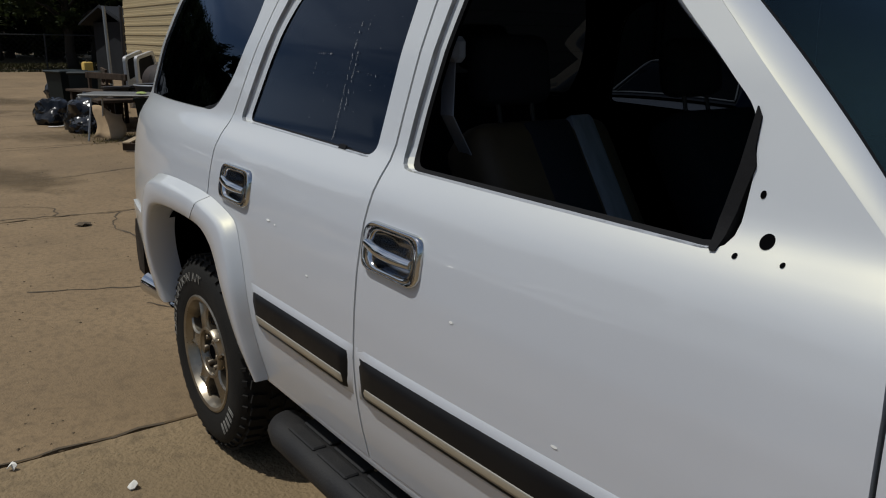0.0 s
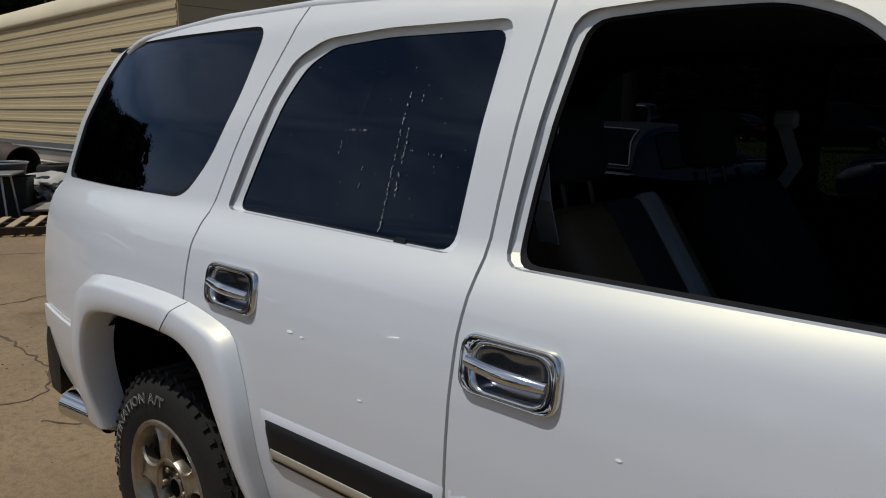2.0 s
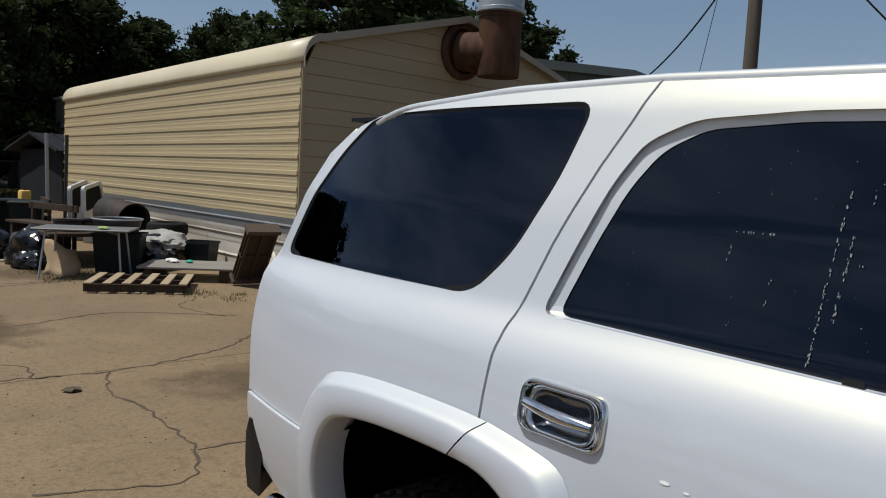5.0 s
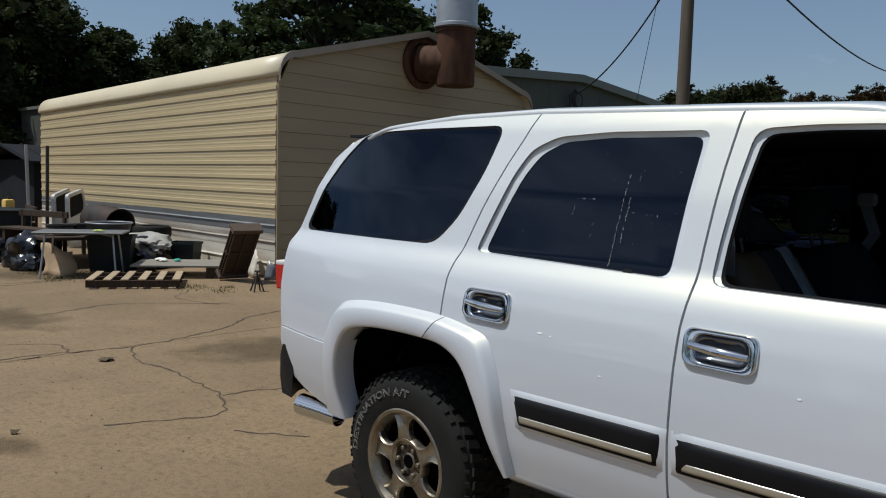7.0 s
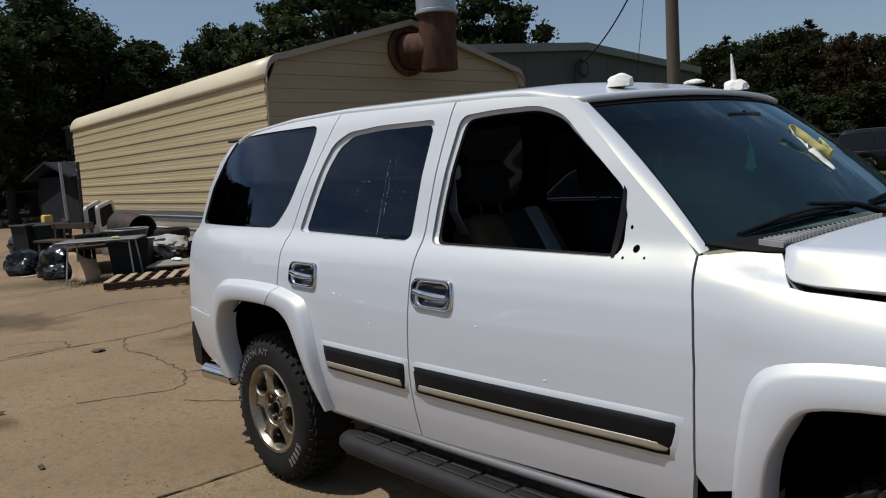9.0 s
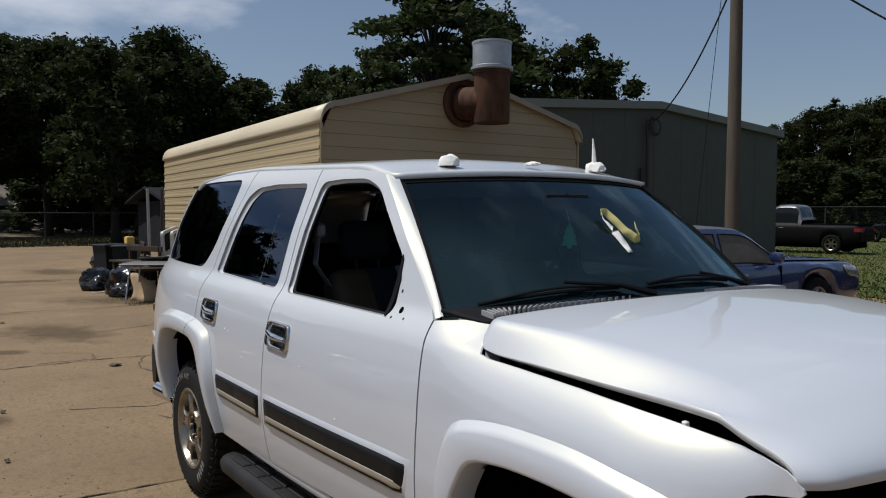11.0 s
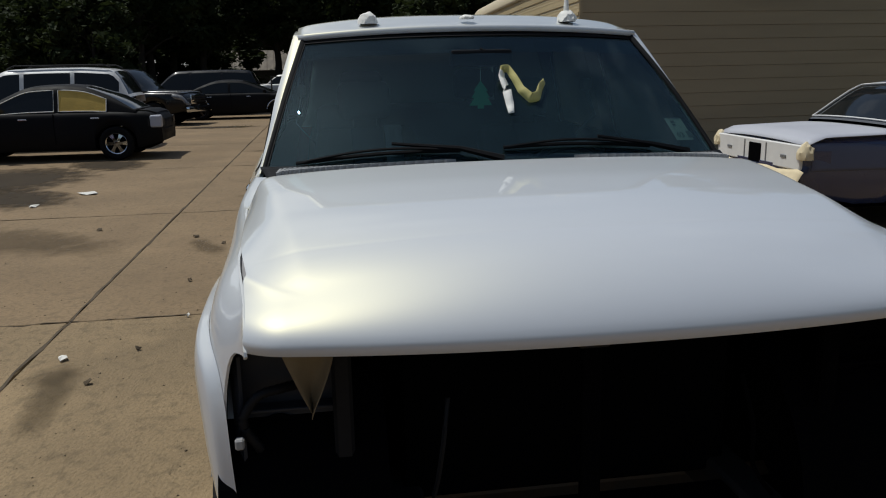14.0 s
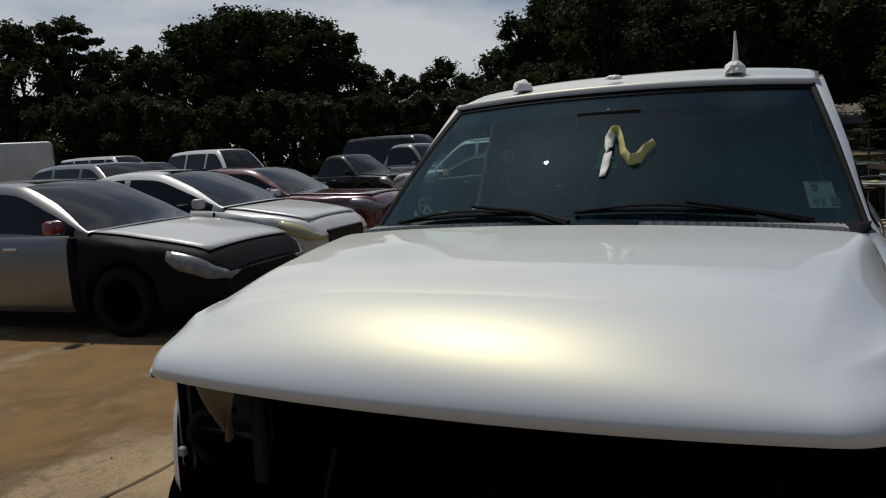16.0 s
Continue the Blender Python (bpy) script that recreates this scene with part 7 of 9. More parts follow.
    # wheels
    key = (round(r, 2), spokes, rim_mat.name if rim_mat else "")
    if key not in WHEEL_SETS:
        WHEEL_SETS[key] = wheel_meshes(r, 0.2, spokes, rim_mat or ALLOY)
    for a in axles:
        for s in (-1, 1):
            w_ob = new("wheel")
            w_ob.parent = root
            w_ob.matrix_basis = Matrix.Translation((a * L, s * (hw * 0.985), r)) @ (Matrix.Identity(4) if s > 0 else Matrix.Rotation(math.pi, 4, 'Z'))
            for nm, me in zip(("tyre", "rim", "brake_disc"), WHEEL_SETS[key]):
                o = new(nm, me)
                o.parent = w_ob
    part("underbody", box_bm((0.25, -hw * 0.75, 0.2), (L - 0.25, hw * 0.75, 0.42), 0.03), SHADE_BLACK, root)
    # lamps, grille, bumpers, mirrors, seams, handles
    for s in (-1, 1):
        cols = []
        for k in range(9):
            u = k / 8
            xx = L - 0.50 + 0.475 * u
            hi = top(xx) - 0.055 - 0.005 * u
            lo = hi - (hi - max(hi - 0.15, top(L - 0.02) - 0.12)) * (0.5 + 0.5 * min(1.0, u * 5))
            rg = ring(xx)[:8]
            cols.append([(xx + 0.003, s * (float(np.interp(zz, [p[2] for p in rg], [p[1] for p in rg])) + 0.006), zz) for zz in (lo, (lo + hi) / 2, hi + 0.004)])
        xe, ye, hi = L + 0.003, abs(cols[-1][1][1]), cols[-1][2][2] - 0.01
        for f in (0.93, 0.82, 0.70):
            cols.append([(xe, s * ye * f, hi - 0.075 + 0.2 * (0.93 - f)), (xe, s * ye * f, hi - 0.04 + 0.08 * (0.93 - f)), (xe, s * ye * f, hi - 0.012)])
        fs = []
        for k in range(len(cols) - 1):
            for q in (0, 1):
                f = (3 * k + q, 3 * k + 3 + q, 3 * k + 4 + q, 3 * k + 1 + q)
                fs.append(f if s > 0 else f[::-1])
        hl = mesh_object("headlamp", [p for c_ in cols for p in c_], fs, lamp, root)
        so = hl.modifiers.new("thickness", 'SOLIDIFY')
        so.thickness, so.offset = 0.012, -1
        zt = top(0.1)
        bm = bmesh.new()
        add_loft(bm, [[Vector((xx, s * (plan(max(0, xx)) * f), z)) for f, z in ((fo, zt - 0.08), (fo, zt - 0.08 - tail_h), (fi, zt - 0.08 - tail_h), (fi, zt - 0.08))] for xx, fo, fi in ((0.24, 1.004, 0.92), (0.06, 1.0, 0.72), (-0.012, 0.9, 0.6))])
        bmesh.ops.recalc_face_normals(bm, faces=bm.faces[:])
        part("tail_lamp", bm, tail_mat or LAMP_RED, root)
        mx = x3 - 0.28
        bm = bmesh.new()
        add_box(bm, (mx - 0.05, s * (wb + 0.02), z3 + 0.02), (mx + 0.07, s * (wb + 0.20), z3 + 0.15), 0.04, seg=2)
        part("door_mirror", bm, (mirror_mat if mirror_mat and s < 0 else None) or front or body, root, smooth=True)
        for k in range(1, windows + 1):
            xx = (x0 + 0.2) + ((x3 - 0.1) - (x0 + 0.2)) * k / windows
            if abs(xx - axles[0] * L) > r * 1.1:
                zt2 = top(xx)
                part("door_seam", box_bm((xx - 0.004, s * (plan(xx) * 0.955), zb + 0.12), (xx + 0.004, s * (plan(xx) * 1.003), zt2 - 0.04)), SHADE_BLACK, root)
            hx = xx - 0.85
            if hx > x0 + 0.1:
                part("door_handle", box_bm((hx, s * plan(hx) * 0.985, top(hx) - 0.16), (hx + 0.17, s * (plan(hx) + 0.012), top(hx) - 0.125), 0.01), CHROME if side_trim is None else side_trim, root)
    bm = bmesh.new()
    zg = top(L) - 0.02
    add_box(bm, (L - 0.05, -hw * 0.40, zg - 0.13), (L + 0.012, hw * 0.40, zg - 0.02), 0.02)
    part("grille", bm, BLACK_PLASTIC, root)
    bm = bmesh.new()
    add_lathe(bm, [(0.030, 0.0), (0.038, 0.004), (0.038, 0.008), (0.030, 0.010), (0.028, 0.004)], Matrix.Translation((L + 0.012, 0, zg - 0.075)) @ Vector((1, 0, 0)).to_track_quat('Z', 'Y').to_matrix().to_4x4(), 16)
    part("emblem", bm, CHROME, root, "plain chrome ring emblem", smooth=True)
    part("lower_intake", box_bm((L - 0.04, -hw * 0.5, zb + 0.13), (L + 0.012, hw * 0.5, zb + 0.22), 0.02), BLACK_PLASTIC, root)
    for xx, s_ in ((L + 0.01, 1), (-0.01, -1)):
        bm = bmesh.new()
        add_loft(bm, [[Vector((xx - s_ * dx - s_ * 0.10 * abs(t) ** 3, t * hw * 0.88, z)) for dx, z in ((0.05, zb + 0.26), (-0.02, zb + 0.27), (-0.02, zb + 0.36), (0.05, zb + 0.37))] for t in np.linspace(-1, 1, 11)])
        bmesh.ops.recalc_face_normals(bm, faces=bm.faces[:])
        part("bumper", bm, (front or body), root, smooth=True)
    return root


CAR_GLASS = material("parked_car_glass", (0.010, 0.012, 0.013), 0.05, spec=0.32)
SEDAN = [(0, 0.80), (0.04, 0.93), (0.2, 0.97), (0.68, 0.97), (0.78, 0.93), (0.90, 0.845), (0.96, 0.785), (0.99, 0.71), (1, 0.58)]
SEDAN_CAB = [(0.12, 0.96), (0.29, 1.39), (0.53, 1.40), (0.715, 0.95)]
BOXY = [(0, 0.78), (0.015, 0.90), (0.25, 0.93), (0.7, 0.93), (0.95, 0.89), (0.99, 0.84), (1, 0.7)]
BOXY_CAB = [(0.20, 0.93), (0.285, 1.33), (0.53, 1.35), (0.65, 0.92)]
SUV = [(0, 0.9), (0.02, 1.08), (0.7, 1.08), (0.74, 1.06), (0.94, 1.0), (0.985, 0.9), (1, 0.6)]
SUV_CAB = [(0.01, 1.06), (0.07, 1.76), (0.56, 1.78), (0.72, 1.05)]
PICKUP = [(0, 1.0), (0.02, 1.08), (0.68, 1.1), (0.76, 1.12), (0.95, 1.08), (0.99, 0.98), (1, 0.6)]
PICKUP_CAB = [(0.42, 1.08), (0.45, 1.80), (0.62, 1.82), (0.73, 1.10)]
VAN = [(0, 1.0), (0.02, 1.15), (0.82, 1.15), (0.9, 1.1), (0.97, 1.0), (1, 0.7)]
VAN_CAB = [(0.005, 1.13), (0.03, 2.0), (0.72, 2.02), (0.86, 1.13)]

# the silver sedan's near-black rims have the wheel-well shade painted in
sv = parked_car("silver sedan with black primered front wings and bumper", -0.9, -6.5, 97, 4.82, 1.82, SEDAN, SEDAN_CAB, body=P_SILVER, front=P_MATT_BLACK, hood=P_WHITE, name="sedan", spokes=5, rim_mat=SHADE_BLACK, mirror_mat=P_RED)
wv = parked_car("white sedan with a masked black grille and yellowed lamps", -3.63, -7.34, 97, 4.85, 1.82, SEDAN, [(0.10, 0.97), (0.30, 1.40), (0.52, 1.42), (0.73, 0.96)], body=P_WHITE, name="sedan", lamp=LAMP_YELLOWED, spokes=5)
parked_car("maroon sedan with faded hood", -6.88, -8.48, 97, 5.2, 1.9, BOXY, [(0.16, 0.93), (0.27, 1.36), (0.53, 1.38), (0.68, 0.92)], body=P_MAROON, name="sedan")
dk = parked_car("black sedan with masked windows and bare tail lamp hole", -12.15, -6.05, -90, 4.55, 1.76, SEDAN, [(0.10, 0.95), (0.30, 1.41), (0.55, 1.42), (0.75, 0.94)], body=P_MATT_BLACK, hood=P_GREY, name="sedan", axles=(0.19, 0.79), side_glass=(YELLOW_PAPER, None), window_tape=MASK_WHITE, spokes=6, rim_mat=CHROME, tail_mat=BLACK_PLASTIC)
parked_car("white SUV with dark windows and roof rails", -14.7, -7.3, -90, 4.9, 1.88, SUV, SUV_CAB, zb=0.3, r=0.37, body=P_WHITE, rails=BLACK_PLASTIC, name="parked_suv", windows=3)
bp = parked_car("black pickup truck with chrome grille", -23.6, -7.4, 76, 5.5, 1.98, PICKUP, PICKUP_CAB, zb=0.4, r=0.39, body=P_BLACK, hood=P_SILVER, name="pickup_truck", windows=1, bed=True)
parked_car("black sedan with bright wheel-arch trims", -26.2, -3.6, 90, 4.8, 1.80, SEDAN, [(0.10, 0.95), (0.30, 1.37), (0.53, 1.38), (0.75, 0.94)], rim_mat=DARK_STEEL, arch_trim=CHROME, lamp=CAR_GLASS, body=P_MATT_BLACK, name="sedan")
parked_car("long black SUV under the trees", -29.6, -5.9, -90, 5.5, 2.0, SUV, [(0.01, 1.06), (0.04, 1.76), (0.60, 1.78), (0.74, 1.05)], zb=0.33, r=0.38, body=P_BLACK, name="parked_suv", windows=3)
parked_car("white compact SUV with dark rear windows", -43.4, -2.75, -103, 4.1, 1.75, SUV, [(0.01, 1.04), (0.08, 1.55), (0.55, 1.57), (0.70, 1.03)], zb=0.33, r=0.36, body=P_WHITE, name="parked_suv", windows=3)
parked_car("white SUV with dark glass parked in the back row", -15.66, -16.85, 76, 5.1, 1.95, SUV, [(0.01, 1.06), (0.05, 1.92), (0.58, 1.94), (0.73, 1.05)], zb=0.3, r=0.38, body=P_WHITE, name="parked_suv", windows=3)
parked_car("black pickup truck in the back row", -16.2, -12.6, 80, 5.2, 1.85, [(0, 0.85), (0.02, 0.95), (0.68, 0.98), (0.78, 0.98), (0.95, 0.92), (0.99, 0.82), (1, 0.55)], [(0.42, 0.96), (0.46, 1.52), (0.60, 1.54), (0.73, 0.97)], zb=0.32, r=0.35, body=P_BLACK, name="pickup_truck", windows=1, bed=True)
parked_car("grey heavy pickup truck with a dark grille", -20.6, -12.6, 78, 5.8, 2.03, PICKUP, PICKUP_CAB, zb=0.42, r=0.4, body=P_GREY, name="pickup_truck", windows=1, bed=True)
parked_car("tall dark van behind the trucks", -25.6, -15.6, 78, 5.9, 2.0, VAN, [(0.005, 1.13), (0.03, 2.25), (0.70, 2.28), (0.86, 1.13)], zb=0.35, r=0.38, body=P_BLACK, name="van", windows=3, category="van")
parked_car("red SUV in the far row", -30.0, -11.6, 80, 4.8, 1.85, SUV, SUV_CAB, zb=0.3, r=0.36, body=P_RED, name="parked_suv", windows=3)
parked_car("white pickup truck far off", -34.5, -10.4, 80, 5.2, 1.9, PICKUP, PICKUP_CAB, zb=0.36, r=0.37, body=P_WHITE, name="pickup_truck", windows=1, bed=True)
parked_car("white van with long side windows", -20.08, -27.15, 85, 5.3, 2.0, VAN, VAN_CAB, zb=0.33, r=0.36, body=P_WHITE, name="van", windows=4, category="van")
parked_car("dark grey wagon in the back row", -7.8, -13.37, 82, 4.8, 1.8, SUV, [(0.01, 1.06), (0.10, 1.60), (0.55, 1.63), (0.72, 1.05)], body=P_GREY, name="parked_suv", windows=3)
parked_car("dark hatchback with a pale roof in the back row", -11.73, -16.27, 80, 4.4, 1.75, SEDAN, [(0.02, 0.95), (0.12, 1.58), (0.53, 1.62), (0.73, 0.95)], body=P_BLACK, roof=P_SILVER, name="hatchback")
parked_car("dark sedan behind the front row", -4.19, -13.67, 85, 4.8, 1.8, SEDAN, SEDAN_CAB, body=P_BLACK, name="sedan")
blue = parked_car("old navy sedan half sanded, with grey primed trunk", -2.46, 6.55, 88, 5.35, 1.86, BOXY, BOXY_CAB, zb=0.27, r=0.35, axles=(0.25, 0.79), body=P_NAVY, trunk=P_PALE_PRIMER, roof=P_DULL_BLUE, pillar_mat=P_NAVY, side_glass=TAPED_PAPER, win_back=1.68, trunk_k=0.985, window_tape=SEAL, screen_trim=WHITE_PLASTIC, name="old_sedan", spokes=8, rim_mat=GALV, tail_mat=P_NAVY, tailr=0.97, nose=0.96)
parked_car("long black SUV on the grass", -7.45, 31.85, 21, 5.5, 2.0, SUV, [(0.01, 1.06), (0.04, 1.83), (0.60, 1.85), (0.74, 1.05)], zb=0.33, r=0.38, body=P_BLACK, name="parked_suv", windows=3, rim_mat=CHROME, side_trim=CHROME)
parked_car("black sedan parked on the grass", -15.6, 41.2, 168, 4.5, 1.8, SEDAN, SEDAN_CAB, body=P_BLACK, rim_mat=CHROME, name="sedan")
parked_car("pickup truck with a pale cab and a black bed load", -13.5, 27.5, 190, 5.2, 1.85, PICKUP, PICKUP_CAB, zb=0.36, r=0.36, body=P_MATT_BLACK, roof=P_SILVER, name="pickup_truck", windows=1, bed=True)
nv = parked_car("navy car with its hood propped open", 0.75, 11.9, 190, 4.7, 1.8, SEDAN, [(0.10, 0.95), (0.28, 1.22), (0.50, 1.24), (0.70, 0.94)], body=P_NAVY_DARK, name="coupe", rim_mat=ALLOY_DIRTY)
# chrome grille and bumper of the black pickup
part("grille_surround", box_bm((5.48, -0.62, 0.70), (5.53, 0.62, 1.0), 0.02, seg=2), CHROME, bp, "bright chrome grille", smooth=True)
for z in (0.77, 0.85, 0.93):
    part("grille_bar", box_bm((5.531, -0.56, z - 0.022), (5.537, 0.56, z + 0.022), 0.002), BLACK_PLASTIC, bp)
part("front_bumper", box_bm((5.46, -0.95, 0.44), (5.58, 0.95, 0.62), 0.03, seg=2), CHROME, bp, "chrome front bumper", smooth=True)
# dark sunroofs and the masked nose of the white sedan
for cr_, zr in ((sv, 1.455), (wv, 1.475)):
    part("sunroof", box_bm((1.75, -0.42, zr - 0.03), (2.5, 0.42, zr), 0.012, seg=2), CAR_GLASS, cr_, smooth=True)
part("nose_mask", box_bm((4.80, -0.52, 0.42), (4.88, 0.52, 0.64), 0.03, seg=2), BLACK_PLASTIC, wv, "black masked nose opening", smooth=True)
# propped hood of the navy car
for dx in (-0.5, 0.5):
    part("hood_strut", tube_bm([(4.2, dx, 0.8), (3.5, dx * 0.9, 1.35)], 0.012, 6), DARK_STEEL, nv)
part("open_hood", box_bm((0.0, -0.68, -0.012), (1.15, 0.68, 0.012), 0.008, Matrix.Translation((3.3, 0, 0.95)) @ Matrix.Rotation(radians(-19), 4, 'Y')), P_NAVY_DARK, nv)

# masking on the black sedan: yellow paper at the mirror and a bare tail corner
crumple("mirror_paper", (3.02, 0.95, 1.03), 0.09, 0.06, 0.12, YELLOW_PAPER, dk, 5, "yellow paper wrapped mirror")
part("lamp_patch", box_bm((-0.02, 0.66, 0.62), (0.20, 0.845, 0.86), 0.03, seg=2), P_PALE_PRIMER, dk, "bare patch at the missing tail lamp")

# details of the old sedan: emblem recess, masking paper over the bumper, curtain creases
# the recess is a near-black block, shade drawn as colour
part("plate_recess", box_bm((-0.03, -0.12, 0.60), (0.01, 0.12, 0.80), 0.006), SHADE_BLACK, blue)
for s in (-1, 1):
    part("emblem_bar", box_bm((-0.028, s * 0.55 - 0.05, 0.70), (0.0, s * 0.55 + 0.05, 0.73), 0.004), GALV, blue)
    part("panel_edge", box_bm((-0.026, s * 0.22 - 0.01, 0.60), (0.0, s * 0.22 + 0.01, 0.82), 0.003), GALV, blue)
part("rear_panel", box_bm((-0.02, -0.84, 0.60), (0.02, 0.84, 0.84), 0.01), WHITE_PLASTIC, blue, "pale rear panel")
for s in (-1, 1):
    crumple("corner_paper", (0.02, s * 0.86, 0.74), 0.07, 0.09, 0.13, MASK_PAPER, blue, 2 + s, "crumpled masking paper on the corner")


def bumper_paper(u, v):
    y = -0.95 + 1.9 * u
    return (-0.04 - 0.22 * v + 0.03 * math.sin(9 * u + 2 * v), y + 0.02 * math.sin(6 * v), 0.60 - 0.34 * v + 0.03 * noise.noise(Vector((u * 6, v * 3, 0))))


grid_mesh("bumper_paper", bumper_paper, 26, 10, MASK_PAPER, blue, "cream masking paper over the rear bumper", thickness=0.002)

def sanded_side(s):
    """Sanded lower doors of the old sedan, following the body's side."""
    def fn(u, v):
        x, z = 1.80 + 1.95 * u, 0.36 + 0.30 * v + 0.01 * math.sin(14 * u)
        y = 0.93 * float(np.interp(z, [0.27, 0.35, 0.567, 0.68], [0.93, 0.985, 1.0, 0.995])) + 0.004
        return (x, s * y, z)
    return grid_mesh("sanded_panel", fn, 20, 8, P_SANDED_NAVY, blue, "dull blue-grey sanded lower doors", thickness=0.002)


sanded_side(-1)
sanded_side(1)


def sanded_quarter_panel(s):
    """Sanded rear quarter of the old sedan, above the wheel arch."""
    def fn(u, v):
        x = 0.06 + 1.34 * u
        lo = 0.60 if x < 0.88 else 0.60 + 0.20 * min(1.0, (x - 0.88) / 0.2)
        z = lo + (0.80 + 0.06 * (1 - u) + 0.012 * math.sin(5 * u) - lo) * v
        w = 0.93 * (1 - 0.03 * max(0.0, 1 - x / 0.80) ** 2)
        return (x - 0.10 * v * max(0.0, u - 0.8) / 0.2, s * (w * float(np.interp(z, [0.55, 0.68, 0.80, 0.87, 0.90], [1.0, 0.996, 0.984, 0.962, 0.94])) + 0.007), z)
    return grid_mesh("sanded_quarter", fn, 20, 8, P_SANDED_NAVY, blue, "dull sanded rear quarter", thickness=0.002)


sanded_quarter_panel(-1)
sanded_quarter_panel(1)

# white box trailer at the back
tr = thing("box_trailer", "white box trailer at the edge of the yard", "trailer", Matrix.Translation((-15.19, -29.27, 0)) @ Matrix.Rotation(radians(-40), 4, 'Z'))
part("box", box_bm((-3, -1.1, 0.6), (3, 1.1, 2.75), 0.12, seg=3), P_WHITE, tr, smooth=True)
part("skirt", box_bm((-2.9, -1.0, 0.45), (2.9, 1.0, 0.62), 0.02), DARK_STEEL, tr)
for s in (-1, 1):
    for xx in (-0.45, 0.45):
        w_ob = new("wheel")
        w_ob.parent = tr
        w_ob.matrix_basis = Matrix.Translation((xx, s * 1.08, 0.33)) @ (Matrix.Identity(4) if s > 0 else Matrix.Rotation(math.pi, 4, 'Z'))
        for nm, me in zip(("tyre", "rim", "brake_disc"), WHEEL_SETS[(0.33, 6, "")]):
            o = new(nm, me)
            o.parent = w_ob
for a in np.linspace(-2.8, 2.8, 9):
    for s in (-1, 1):
        part("wall_rib", box_bm((a - 0.02, s * 1.098, 0.7), (a + 0.02, s * 1.112, 2.6)), P_WHITE, tr)

# ---- trees ----
def tree_meshes(kind, seed, height, spread, clear, n_clumps, leaves_per, leaf):
    """Trunk with limbs, and a crown of many small leaf sprays gathered in clumps round the limb ends."""
    rng = random.Random(seed)
    bm = bmesh.new()
    lean = Vector((rng.uniform(-0.4, 0.4), rng.uniform(-0.4, 0.4), 0))
    tr = height * 0.022 + 0.06
    spine = [Vector((0, 0, -0.1)) + lean * (k / 8) ** 2 + Vector((rng.uniform(-0.08, 0.08), rng.uniform(-0.08, 0.08), height * 0.86 * k / 8)) for k in range(9)]
    add_tube(bm, spine, [tr * (1.25 if k == 0 else 1) * (1 - 0.86 * k / 8) for k in range(9)], 8)
    clumps = []
    for i in range(n_clumps):
        f = clear + (1 - clear) * (i + rng.random()) / n_clumps
        h = height * f
        g = (f - clear) / (1 - clear)
        if kind == "pine":
            rad = spread * (1 - g) ** 0.75 * rng.uniform(0.55, 1.0) + 0.3
        elif kind == "spread":
            rad = spread * (1 - 0.75 * g ** 1.6) * rng.uniform(0.3, 1.0)
        else:
            rad = spread * math.sqrt(max(0.05, 1 - (2 * g - 0.85) ** 2 / 1.4)) * rng.uniform(0.35, 1.0) * (0.92 + 0.55 * noise.noise(Vector((math.cos(i * 2.4) * 1.3, math.sin(i * 2.4) * 1.3, g * 3.1 + seed * 7.3))))
        a = i * 2.39996 + rng.uniform(-0.4, 0.4)
        start = spine[0].lerp(spine[-1], min(1, f * 0.93))
        end = Vector((start.x + rad * math.cos(a), start.y + rad * math.sin(a), h + rng.uniform(0.0, 0.08) * height))
        if i % 2 == 0 or kind in ("pine", "spread"):
            mid = start.lerp(end, 0.5) + Vector((0, 0, -0.03 * height if kind == "pine" else 0.02 * height))
            add_tube(bm, [start, mid, end], [tr * 0.3 * (1 - 0.6 * g), tr * 0.18 * (1 - 0.6 * g), 0.02], 5)
        clumps.append((end, rng.uniform(0.6, 1.3) * (spread * {"pine": 0.24, "spread": 0.19}.get(kind, 0.30))))
    me_t = bpy.data.meshes.new("trunk")
    for f in bm.faces:
        f.smooth = True
    bm.to_mesh(me_t)
    bm.free()
    me_t.materials.append(BARK)
    nr = np.random.RandomState(seed)
    total = n_clumps * leaves_per
    cen = np.repeat(np.array([tuple(c[0]) for c in clumps]), leaves_per, 0)
    rad = np.repeat(np.array([c[1] for c in clumps]), leaves_per)
    d = nr.normal(size=(total, 3))
    d /= np.linalg.norm(d, axis=1, keepdims=True)
    rr = rad * nr.uniform(0.15, 1.0, total) ** 0.55
    pos = cen + d * rr[:, None] * np.array([1, 1, {"pine": 0.34, "spread": 0.45}.get(kind, 0.72)])
    ax = nr.normal(size=(total, 3))
    ax[:, 2] *= 0.6
    ax /= np.linalg.norm(ax, axis=1, keepdims=True)
    bx = np.cross(ax, nr.normal(size=(total, 3)))
    bx /= np.linalg.norm(bx, axis=1, keepdims=True) + 1e-9
    s = (leaf * nr.uniform(0.55, 1.3, total))[:, None]
    # a fifth of the sprays are broad ones deep inside the clumps
    deep = nr.uniform(size=total) < (0.06 if kind == "spread" else 0.2)
    pos[deep] = cen[deep] + (pos[deep] - cen[deep]) * 0.55
    s[deep] *= 2.6
    k = 0.32 if kind == "pine" else 0.5
    v = np.stack([pos - ax * s, pos + bx * s * k - ax * s * 0.1, pos + ax * s, pos - bx * s * k + ax * s * 0.15], 1).reshape(-1, 3)
    me = bpy.data.meshes.new("crown")
    me.from_pydata(v.tolist(), [], np.arange(total * 4).reshape(-1, 4).tolist())
    me.update()
    return me_t, me, float(v[:, 2].max())


